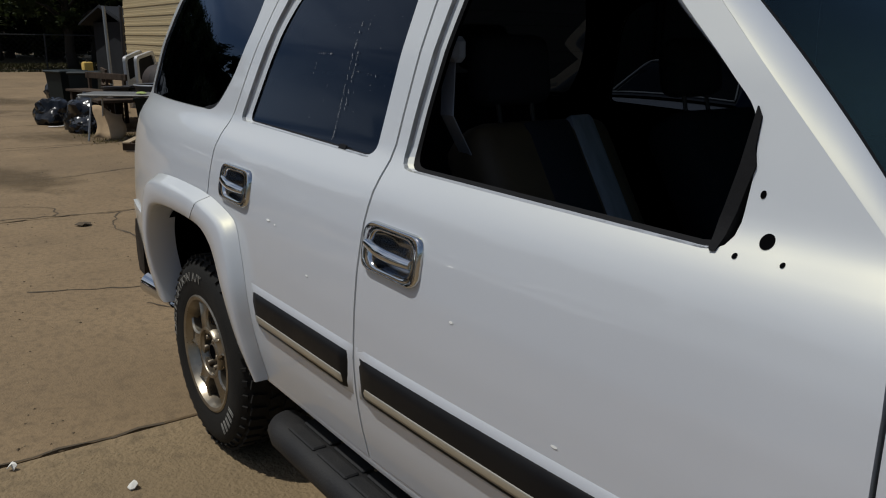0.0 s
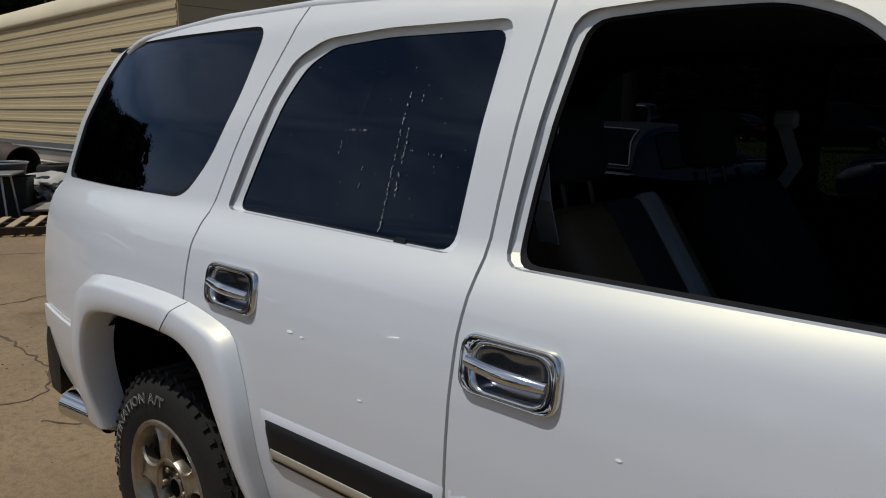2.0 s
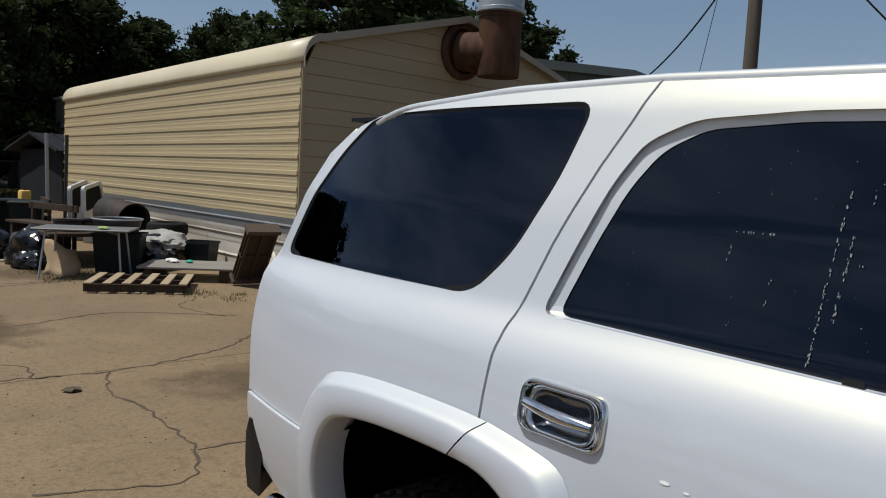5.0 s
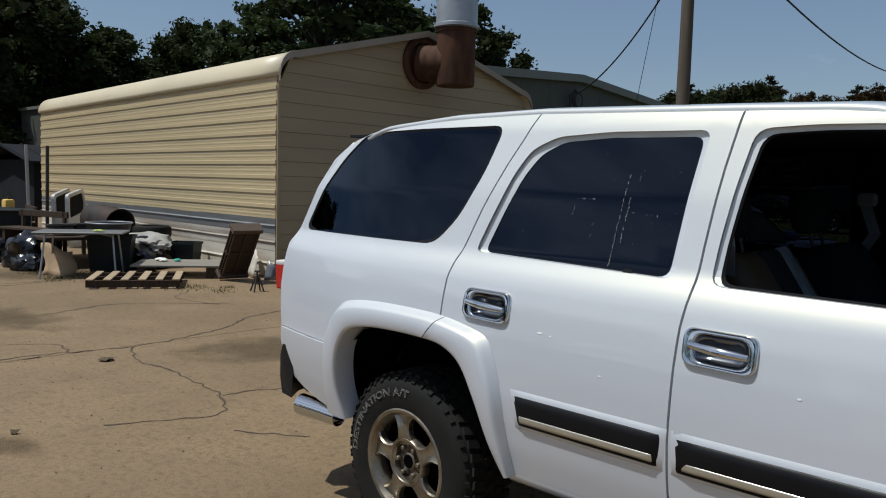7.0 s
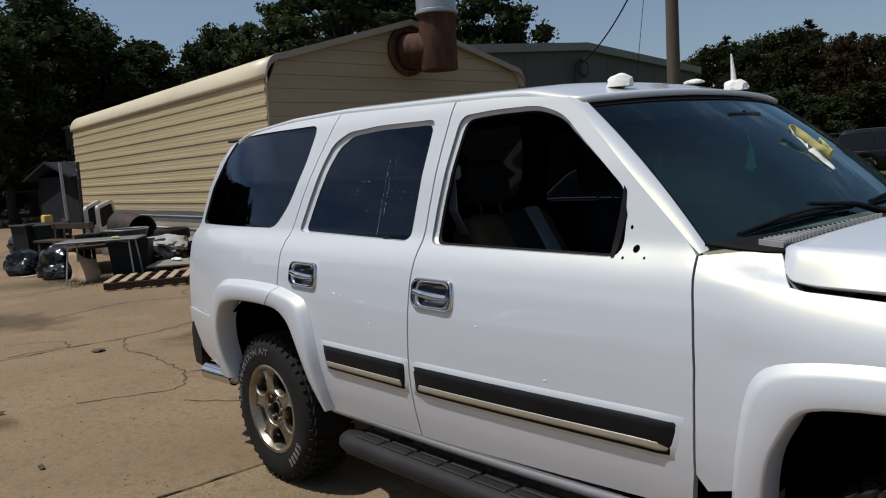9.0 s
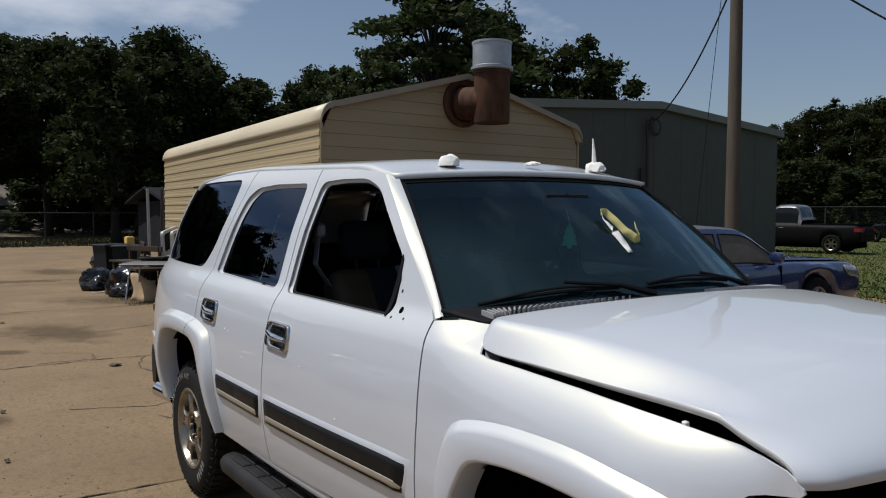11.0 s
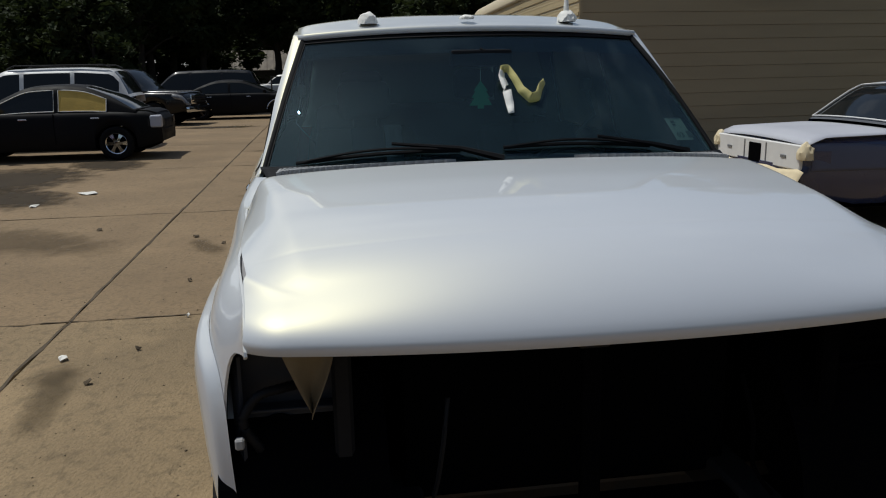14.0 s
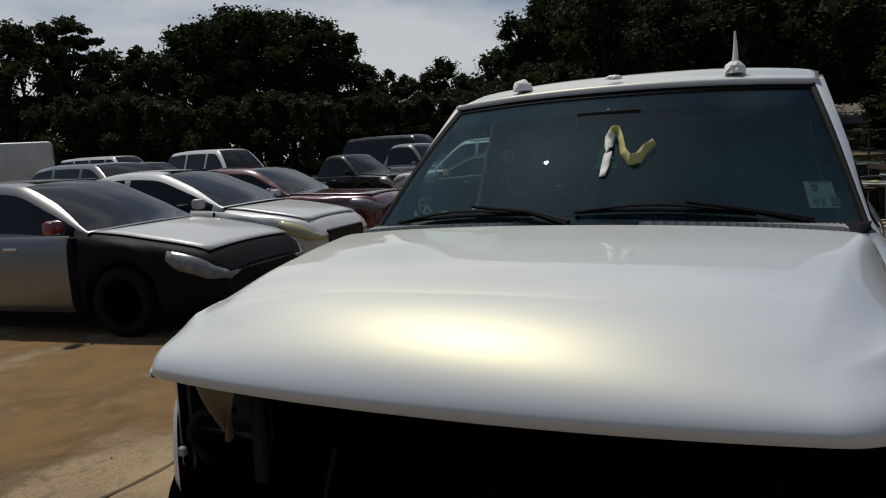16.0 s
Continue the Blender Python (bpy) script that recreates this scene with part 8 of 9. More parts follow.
KINDS = {}
for nm, kind, sd, h, sp, cl, nc, lp, lf in (("oak_a", "oak", 1, 14, 5.0, 0.26, 62, 150, 0.20), ("oak_b", "oak", 2, 12, 4.4, 0.2, 54, 150, 0.20), ("oak_c", "oak", 3, 15, 5.6, 0.32, 66, 150, 0.21),
                                            ("low", "oak", 4, 7, 3.4, 0.04, 46, 130, 0.17), ("pine", "pine", 5, 16, 3.6, 0.42, 60, 110, 0.22), ("oak_d", "oak", 6, 11, 4.0, 0.12, 56, 140, 0.18), ("pine_wide", "spread", 7, 15, 5.4, 0.42, 84, 100, 0.22)):
    KINDS[nm] = tree_meshes(kind, sd, h, sp, cl, nc, lp, lf)
CROWNS = {}


def plant(kind, x, y, height, mat, label, turn, name="tree", wide=1.0):
    me_t, me_c, h0 = KINDS[kind]
    s = height / h0
    root = thing(name, label, "tree", Matrix.Translation((x, y, -0.05)) @ Matrix.Rotation(turn, 4, 'Z') @ Matrix.Diagonal((s * wide, s * wide, s, 1)), "trees round the yard")
    o = new("trunk", me_t)
    o.parent = root
    key = (kind, mat.name)
    if key not in CROWNS:
        c = me_c.copy()
        c.materials.append(mat)
        CROWNS[key] = c
    o = new("crown", CROWNS[key])
    o.parent = root
    return root


EYE0 = Vector((4.5, -0.5, 1.6))
rng = random.Random(11)


def by_bearing(az, dist, kind, top_el, mat=LEAF_OAK, label="dark leafy tree at the edge of the yard", wide=1.0, name="tree"):
    a = radians(az)
    x, y = EYE0.x + dist * math.cos(a), EYE0.y + dist * math.sin(a)
    h = 1.6 + dist * math.tan(radians(top_el))
    plant(kind, x, y, h, mat, label, rng.uniform(0, 6.28), name, wide)


# woods to the west, seen past the rear of the SUV (bearing, distance, kind, elevation of the top)
for az, dist, kind, el in ((-168, 47, "oak_c", 19), (-172, 42, "oak_a", 22), (-177, 44, "oak_c", 21), (178, 41, "oak_a", 23), (174, 45, "oak_c", 21), (170.5, 42, "oak_b", 15.5), (167, 46, "oak_a", 12.8), (164, 50, "oak_d", 10.5), (161, 50, "oak_b", 9.4),
                           (-170, 56, "oak_a", 18), (-175, 58, "oak_b", 18), (180, 60, "oak_c", 19), (175, 58, "oak_a", 18), (171, 60, "oak_b", 14.5), (166, 60, "oak_c", 11), (168.5, 54, "oak_d", 13),
                           (-179, 74, "oak_a", 13), (173, 78, "oak_b", 13), (-173, 76, "oak_c", 14), (169, 75, "oak_d", 11), (177, 84, "oak_a", 12), (-176.5, 86, "oak_b", 12)):
    by_bearing(az, dist + (13 if abs(az) > 171.5 else 0), kind, min(el, 11.4) if abs(az) > 167.5 else el)
# undergrowth closing the woods
for az, dist, el in ((-164, 56, 4.2), (-167, 60, 4.4), (-170, 62, 4.0), (-172.6, 64, 3.6), (-174.5, 100, 3.4), (-177, 102, 3.4), (-179.5, 100, 3.6), (178, 102, 3.6), (175.6, 100, 3.5), (173.2, 64, 4.0), (170.6, 62, 4.2), (168, 58, 4.4), (165.5, 56, 4.6), (163, 54, 4.6), (160.5, 54, 5.0), (158, 52, 5.0), (155, 52, 5.0)):
    by_bearing(az, dist, "low", el, label="dark undergrowth at the edge of the woods", wide=1.7, name="shrub")
# behind the shed
for az, dist, kind, el, mat, wide in ((164.5, 46, "oak_b", 11.0, LEAF_OAK, 1.0), (161.2, 48, "oak_d", 9.6, LEAF_OAK, 1.0), (158.2, 46, "oak_b", 9.6, LEAF_OAK, 0.8), (156.2, 48, "oak_a", 10.8, LEAF_OAK, 0.8), (154.0, 42, "oak_d", 11.0, LEAF_PINE, 0.9), (148.2, 40, "pine_wide", 17.6, LEAF_PINE, 1.3), (152.0, 44, "pine_wide", 12.6, LEAF_PINE, 0.8),
                                      (144.0, 46, "oak_a", 15.0, LEAF_OAK, 0.8), (141.4, 44, "oak_d", 12.6, LEAF_OAK, 0.8), (137.8, 42, "oak_d", 12.7, LEAF_OAK, 0.95), (136.0, 44, "oak_b", 11.0, LEAF_OAK, 0.8), (146.3, 54, "oak_c", 11.5, LEAF_OAK, 1.0), (142.6, 56, "oak_a", 10.5, LEAF_OAK, 1.0)):
    by_bearing(az, dist, kind, el, mat, "tall spreading pine with bare lower trunk" if kind == "pine_wide" else "leafy oak behind the shed", wide)
# south-western woods behind the parked rows
for az, dist, kind, el in ((-130.5, 50, "pine_wide", 10.3), (-133.3, 54, "oak_b", 8.2), (-135.6, 52, "oak_d", 8.2), (-138.4, 56, "oak_a", 9.8), (-140.2, 54, "oak_b", 10.8), (-142.6, 52, "oak_a", 11.0), (-145, 54, "oak_c", 10.7), (-147.2, 54, "oak_b", 10.0), (-149.0, 58, "oak_d", 7.6),
                           (-151.4, 60, "oak_d", 6.2), (-153.6, 62, "oak_d", 5.7), (-156.4, 62, "oak_b", 6.8), (-158.6, 60, "low", 5.6), (-160.6, 56, "oak_d", 7.4), (-162.4, 52, "oak_b", 9.6), (-164.4, 52, "oak_c", 11.2), (-166.4, 54, "oak_a", 11.4), (-168.6, 54, "oak_c", 11.4), (-128, 50, "oak_a", 10), (-124, 52, "oak_b", 10),
                           (-145, 44, "low", 5.0), (-140, 44, "low", 4.8), (-137, 46, "low", 4.8), (-142.5, 45, "low", 5.0), (-147.5, 46, "low", 4.8), (-150, 48, "low", 4.6), (-152.5, 50, "low", 4.4), (-155, 50, "low", 4.4), (-157.5, 50, "low", 4.6), (-160, 46, "low", 5.0), (-162.5, 44, "low", 6.0), (-165, 42, "low", 6.2), (-135, 44, "low", 5.2), (-132.5, 45, "low", 5.0), (-130, 45, "low", 5.2)):
    by_bearing(az, dist, kind, el)
# far trees to the north, turning colour
NORTH = [(124.4, 80, "oak_b", 5.9), (123.2, 76, "oak_d", 6.2), (122.0, 78, "oak_b", 6.6), (120.8, 74, "oak_c", 7.2), (119.6, 78, "pine", 7.6), (118.6, 74, "oak_a", 7.4), (117.6, 76, "oak_d", 7.3), (116.7, 72, "oak_b", 7.6), (115.6, 72, "oak_a", 7.9), (114.6, 74, "pine", 8.1), (113.6, 72, "oak_d", 6.7),
         (112.6, 70, "oak_b", 6.9), (111.6, 72, "oak_d", 6.9), (110.6, 70, "oak_a", 6.7), (109.4, 70, "pine", 7.3), (108.4, 68, "oak_c", 7.3), (107.2, 70, "oak_b", 7.0), (105.8, 66, "oak_a", 8.6), (104.2, 66, "oak_c", 9.4), (102.4, 66, "oak_b", 9.2), (100.6, 68, "oak_a", 9.0), (98.6, 70, "oak_c", 8.6)]
for k, (az, dist, kind, el) in enumerate(NORTH):
    mat = (LEAF_OAK, LEAF_MOSS, LEAF_OAK, LEAF_AUTUMN, LEAF_MOSS)[k * 7 % 5] if az > 113 else (LEAF_AUTUMN, LEAF_RUSSET, LEAF_MOSS, LEAF_AUTUMN)[k * 3 % 4]
    by_bearing(az, dist, kind, el, mat, "small tree in turning autumn colour" if mat in (LEAF_AUTUMN, LEAF_RUSSET) else "green tree beyond the grass", 0.95 if kind == "pine" else 0.8)
for k in range(20):
    by_bearing(123.6 - 1.28 * k, 60 + (k * 5) % 4, "low", 3.0 + 0.25 * (k * 3 % 4), LEAF_OAK if k % 3 else LEAF_MOSS, "dark undergrowth beyond the grass", 1.3, "shrub")
# unseen trees added behind and beside the camera, for what the paint and glass mirror
for az, dist, kind, el in ((-118, 46, "oak_a", 7.0), (-110, 48, "oak_c", 7.5), (-102, 44, "oak_b", 7.0), (-94, 48, "oak_a", 7.5), (-86, 46, "oak_c", 7.5), (-78, 48, "oak_b", 7.0), (-68, 50, "oak_a", 7.0), (-58, 52, "oak_c", 6.5), (-46, 54, "oak_a", 6.0), (-34, 56, "oak_b", 5.5), (-20, 60, "oak_c", 10.0), (-6, 60, "oak_a", 10.0), (10, 60, "oak_b", 10.0), (26, 60, "oak_c", 10.0), (42, 60, "oak_a", 9.0), (58, 64, "oak_b", 9.0), (74, 68, "oak_c", 8.0), (88, 72, "oak_a", 8.0)):
    by_bearing(az, dist, kind, el, wide=1.2)

# ---- things along the shed ----
def folding_table():
    t = thing("folding_table", "weathered grey folding table piled at the shed", "table", Matrix.Translation((-9.75, 1.5, 0)) @ Matrix.Rotation(radians(58), 4, 'Z'))
    part("tabletop", box_bm((-0.62, -0.36, 0.655), (0.62, 0.36, 0.685), 0.01), TABLE_TOP, t)
    for x in (-0.5, 0.5):
        for y in (-0.3, 0.3):
            part("leg", tube_bm([(x * 1.04, y * 1.1, 0), (x * 0.92, y * 0.8, 0.66)], 0.014, 6), GALV_DUCT, t)
        part("brace", tube_bm([(x * 0.92, -0.24, 0.62), (x * 0.3, 0.0, 0.655)], 0.009, 6), GALV_DUCT, t)


def pallet(m, mat, label, boards=7, name="pallet"):
    p = thing(name, label, "pallet", m)
    for k in range(boards):
        x = -0.55 + 1.1 * k / (boards - 1)
        part("deck_board", box_bm((x - 0.05, -0.5, 0.115), (x + 0.05, 0.5, 0.135), 0.003), mat, p)
    for y in (-0.45, 0.0, 0.45):
        part("stringer", box_bm((-0.6, y - 0.02, 0.02), (0.6, y + 0.02, 0.115), 0.003), WOOD_DARK, p)
    for x in (-0.5, 0.0, 0.5):
        part("base_board", box_bm((x - 0.05, -0.5, 0.0), (x + 0.05, 0.5, 0.02), 0.003), mat, p)
    return p


def drum(m, label):
    d = thing("steel_drum", label, "drum", m)
    bm = bmesh.new()
    prof = [(0.285, 0.0), (0.29, 0.01)]
    for z in (0.28, 0.58):
        prof += [(0.285, z - 0.03), (0.297, z), (0.285, z + 0.03)]
    prof += [(0.29, 0.86), (0.285, 0.87), (0.27, 0.86), (0.27, 0.03), (0.0, 0.03)]
    add_lathe(bm, prof, Matrix.Identity(4), 30)
    part("shell", bm, DRUM_STEEL, d, smooth=True)
    bm = bmesh.new()
    add_lathe(bm, [(0.285, 0.865), (0.30, 0.865), (0.30, 0.885), (0.285, 0.885)], Matrix.Identity(4), 30)
    part("rim_ring", bm, RUST, d, smooth=True)


def tyre_thing(m, label):
    t = thing("old_car_tyre", label, "tyre", m)
    bm = bmesh.new()
    add_lathe(bm, [(0.19, 0.03), (0.20, 0.0), (0.28, -0.005), (0.32, 0.02), (0.335, 0.06), (0.335, 0.16), (0.32, 0.2), (0.28, 0.225), (0.2, 0.22), (0.19, 0.19), (0.19, 0.03)], Matrix.Identity(4), 32)
    part("carcass", bm, RUBBER, t, smooth=True)


def heap(name, c, rx, ry, rz, mat, label, category, seed):
    t = thing(name, label, category, Matrix.Translation((c[0], c[1], 0)))
    bm = bmesh.new()
    bmesh.ops.create_icosphere(bm, subdivisions=4, radius=1.0)
    for v in bm.verts:
        p = v.co.copy()
        k = 1 + 0.28 * noise.noise(p * 1.8 + Vector((seed, 0, 0))) + 0.14 * noise.noise(p * 5 + Vector((0, seed, 0)))
        v.co = Vector((p.x * rx * k, p.y * ry * k, c[2] + max(p.z * rz * k, -c[2] if c[2] > 0 else 0.0)))
    part("mass", bm, mat, t, smooth=True, sharp=35)


def tub(m, w, d, h, mat, label):
    t = thing("plastic_tub", label, "tub", m)
    bm = bmesh.new()
    rows = []
    for k, z in ((0.86, 0.0), (1.0, h), (1.06, h), (1.06, h - 0.04), (1.03, h - 0.04)):
        rows.append([(sx * w / 2 * k, sy * d / 2 * k, z) for sx, sy in ((-1, -1), (1, -1), (1, 1), (-1, 1))])
    add_loft(bm, rows, True, False)
    add_loft(bm, [[(sx * w / 2 * k, sy * d / 2 * k, z) for sx, sy in ((-1, -1), (1, -1), (1, 1), (-1, 1))] for k, z in ((0.98, h), (0.84, 0.02))], True, False)
    part("shell", bm, mat, t)
    part("base", box_bm((-w * 0.43, -d * 0.43, 0.0), (w * 0.43, d * 0.43, 0.02)), mat, t)


folding_table()
pallet(Matrix.Translation((-8.45, 1.75, 0)) @ Matrix.Rotation(radians(60), 4, 'Z'), WOOD_PALE, "pale broken wooden pallet lying flat", 6)
lc = pallet(Matrix.Translation((-8.20, 3.12, 0.0)) @ Matrix.Rotation(radians(-8), 4, 'Z') @ Matrix.Rotation(radians(-54), 4, 'Y') @ Matrix.Rotation(radians(90), 4, 'Z') @ Matrix.Translation((0, -0.5, 0)) @ Matrix.Diagonal((0.36, 0.88, 1, 1)), WOOD_DARK, "dark brown slatted crate leaning on the shed", 7, "slatted_crate")
part("back_board", box_bm((-0.6, -0.5, 0.045), (0.6, 0.5, 0.06), 0.003), WOOD_DARK, lc)
for y in (-0.5, 0.5):
    part("end_board", box_bm((-0.64, y - 0.035, -0.01), (0.64, y + 0.035, 0.17), 0.006), WOOD_MID, lc, "paler end board")
for x in (-0.2, 0.42):
    part("batten", box_bm((x - 0.035, -0.46, 0.136), (x + 0.035, 0.46, 0.155), 0.004), WOOD_OLD, lc, "pale batten")
bd = thing("wooden_platform", "grey weathered plank platform on blocks", "platform", Matrix.Translation((-9.15, 2.75, 0)) @ Matrix.Rotation(radians(55), 4, 'Z'))
for k in range(6):
    part("plank", box_bm((-0.65, -0.48 + 0.16 * k, 0.17), (0.65, -0.33 + 0.16 * k, 0.20), 0.004), WOOD_GREY, bd)
for x in (-0.5, 0.5):
    part("block", box_bm((x - 0.06, -0.45, 0.0), (x + 0.06, 0.45, 0.17), 0.01), WOOD_DARK, bd)
ck = thing("cooler", "red picnic cooler with a white lid", "cooler", Matrix.Translation((-6.95, 3.27, 0)) @ Matrix.Rotation(radians(12), 4, 'Z') @ Matrix.Diagonal((0.85, 0.8, 1.0, 1)))
bm = bmesh.new()
add_loft(bm, [[(sx * w, sy * d, z) for sx, sy in ((-1, -1), (1, -1), (1, 1), (-1, 1))] for w, d, z in ((0.14, 0.12, 0.0), (0.155, 0.135, 0.02), (0.165, 0.145, 0.33), (0.165, 0.145, 0.34))])
part("body", bm, COOLER_RED, ck)
part("lid", box_bm((-0.17, -0.15, 0.335), (0.17, 0.15, 0.40), 0.02, seg=2), WHITE_PLASTIC, ck, "white lid", smooth=True)
part("handle", tube_bm([(-0.172, -0.1, 0.3), (-0.19, -0.1, 0.36), (-0.19, 0.1, 0.36), (-0.172, 0.1, 0.3)], 0.01, 6), WHITE_PLASTIC, ck)
js = thing("jack_stand", "small rusty steel jack stand on the concrete", "jack stand", Matrix.Translation((-6.92, 2.74, 0)) @ Matrix.Scale(0.75, 4))
for a in range(4):
    an = a * math.pi / 2 + 0.6
    part("leg", tube_bm([(0.13 * math.cos(an), 0.13 * math.sin(an), 0.0), (0.035 * math.cos(an), 0.035 * math.sin(an), 0.26)], 0.016, 5), DARK_STEEL, js)
part("post", tube_bm([(0, 0, 0.16), (0, 0, 0.36)], 0.02, 8), DARK_STEEL, js)
part("saddle", box_bm((-0.06, -0.03, 0.35), (0.06, 0.03, 0.385), 0.008), DARK_STEEL, js)
drum(Matrix.Translation((-12.75, 2.85, 0.72)) @ Matrix.Rotation(radians(8), 4, 'Z') @ Matrix.Rotation(radians(96), 4, 'Y'), "rusty black steel drum lying on its side")
fr = thing("steel_rack", "dark steel rack holding a drum and rims", "rack", Matrix.Translation((-12.4, 2.3, 0)))
for x in (-0.75, 0.75):
    for y in (-0.5, 0.5):
        part("leg", box_bm((x - 0.03, y - 0.03, 0), (x + 0.03, y + 0.03, 0.5)), DARK_STEEL, fr)
part("shelf", box_bm((-0.85, -0.6, 0.48), (0.85, 0.6, 0.52), 0.01), DARK_STEEL, fr)
tyre_thing(Matrix.Translation((-11.4, 3.35, 0.42)), "black tyre lying on top of the pile")
# scrap wheel rims: two on the bench, one on the ground
for k, (x, y, z) in enumerate(((-11.2, 1.7, 0.52), (-11.3, 2.05, 0.52), (-11.0, 1.35, 0.0))):
    rm = thing("scrap_rim", "dark steel wheel rim in the scrap pile", "rim", Matrix.Translation((x, y, z)), "rims in the pile")
    bm = bmesh.new()
    add_lathe(bm, [(0.2, 0.0), (0.23, 0.0), (0.23, 0.02), (0.2, 0.04), (0.2, 0.14), (0.23, 0.16), (0.23, 0.18), (0.19, 0.17), (0.18, 0.05), (0.06, 0.04)], Matrix.Identity(4), 26)
    part("barrel", bm, DARK_STEEL, rm, smooth=True)
bn = thing("work_bench", "low dark bench carrying scrap rims", "bench", Matrix.Translation((-11.25, 1.9, 0)))
part("top", box_bm((-0.5, -0.6, 0.46), (0.5, 0.6, 0.52), 0.01), WOOD_DARK, bn)
for x in (-0.42, 0.42):
    for y in (-0.5, 0.5):
        part("leg", box_bm((x - 0.04, y - 0.04, 0), (x + 0.04, y + 0.04, 0.46)), WOOD_DARK, bn)
# crew-cab doors leaning at the back of the pile
for k, (x, y, tilt) in enumerate(((-15.5, 3.45, 12), (-14.9, 3.5, 10))):
    dr = thing("loose_car_door", "white car door with an empty window frame", "car door", Matrix.Translation((x, y - 0.1, 0.0)) @ Matrix.Rotation(radians(138), 4, 'Z') @ Matrix.Rotation(radians(-tilt), 4, 'Y') @ Matrix.Scale(1.05, 4), "loose car doors")
    out = rounded([(-0.45, 0.0), (0.45, 0.0), (0.5, 0.62), (0.36, 1.12), (-0.40, 1.14), (-0.48, 0.62)], 0.08, 4)
    hole = rounded([(-0.38, 0.66), (0.42, 0.66), (0.30, 1.05), (-0.33, 1.07)], 0.07, 4)
    bm = cut_panel(out, [hole], 0.2)
    r_ = bmesh.ops.extrude_face_region(bm, geom=bm.faces[:])
    bmesh.ops.translate(bm, vec=(0, 0.06, 0), verts=[g for g in r_["geom"] if isinstance(g, bmesh.types.BMVert)])
    bmesh.ops.recalc_face_normals(bm, faces=bm.faces[:])
    part("panel", bm, P_WHITE, dr)
    part("inner_trim", box_bm((-0.4, 0.061, 0.08), (0.4, 0.075, 0.6), 0.02), SHADE_BLACK, dr)
    part("door_glass", box_bm((-0.37, 0.026, 0.66), (0.36, 0.034, 1.06), 0.002), SEAL, dr, "dark door glass")
heap("tarp_heap", (-10.70, 2.92, 0.36), 0.56, 0.40, 0.20, GREY_CLOTH, "grey crumpled tarp over scrap", "tarp", 3.1)
heap("scrap_heap", (-10.6, 2.75, 0.14), 0.6, 0.6, 0.34, BLACK_BAG, "dark scrap under the tarp", "scrap", 8.1)
heap("bin_bag", (-11.5, 1.3, 0.2), 0.46, 0.36, 0.36, BLACK_BAG, "shiny black bin bag slumped on the ground", "bag", 5.7)
heap("bin_bag", (-11.0, 1.15, 0.08), 0.34, 0.26, 0.18, BLACK_BAG, "shiny black bin bag slumped on the ground", "bag", 7.7)
heap("bin_bag", (-12.6, 1.0, 0.15), 0.4, 0.35, 0.3, BLACK_BAG, "shiny black bin bag slumped on the ground", "bag", 2.2)
heap("bin_bag", (-15.4, 1.9, 0.3), 0.6, 0.5, 0.4, BLACK_BAG, "black bags heaped by the posts", "bag", 9.3)
tub(Matrix.Translation((-10.15, 2.1, 0)) @ Matrix.Rotation(radians(58), 4, 'Z'), 0.66, 0.5, 0.58, GREEN_TUB, "dark green tub under the table")
tub(Matrix.Translation((-10.3, 3.42, 0)) @ Matrix.Rotation(radians(40), 4, 'Z'), 0.46, 0.4, 0.42, GREEN_TUB, "dark plastic tub beside the tarp")
# round wash tub on the green tub, rag and bits lying about
wt_ = thing("wash_tub", "shallow dark round tub with a bright rim", "tub", Matrix.Translation((-10.2, 2.08, 0.583)))
bm = bmesh.new()
add_lathe(bm, [(0.0, 0.0), (0.29, 0.0), (0.345, 0.19), (0.335, 0.19), (0.28, 0.012), (0.0, 0.012)], Matrix.Identity(4), 30)
part("bowl", bm, DARK_STEEL, wt_, smooth=True)
part("rim", tube_bm([(0.346 * math.cos(a), 0.346 * math.sin(a), 0.192) for a in np.linspace(0, 2 * math.pi, 33)], 0.013, 6), GALV_DUCT, wt_, "bright rolled rim", smooth=True)
for nm, x, y, z, rx, ry, rz, mat, lab, cat, sd in (("work_glove", -9.40, 1.60, 0.705, 0.11, 0.07, 0.022, GLOVE, "pale green work gloves on the table", "gloves", 3), ("rag", -9.48, 2.60, 0.225, 0.15, 0.07, 0.028, MASK_WHITE, "pale rag lying on the planks", "rag", 6), ("rag", -9.30, 2.78, 0.22, 0.07, 0.05, 0.025, AIR_GREEN, "green rag lying on the planks", "rag", 9)):
    tg = thing(nm, lab, cat, Matrix.Translation((x, y, z)))
    crumple("cloth", (0, 0, 0), rx, ry, rz, mat, tg, sd)
st_ = thing("plastic_strip", "white bent strip beside the bin bag", "strip", Matrix.Translation((-11.85, 1.0, 0.0)) @ Matrix.Rotation(radians(62), 4, 'Z'))
grid_mesh("strip", lambda u, v: (-0.28 + 0.56 * u, -0.04 + 0.08 * v, 0.012 + 0.09 * u * u), 8, 2, WHITE_PLASTIC, st_, thickness=0.004)
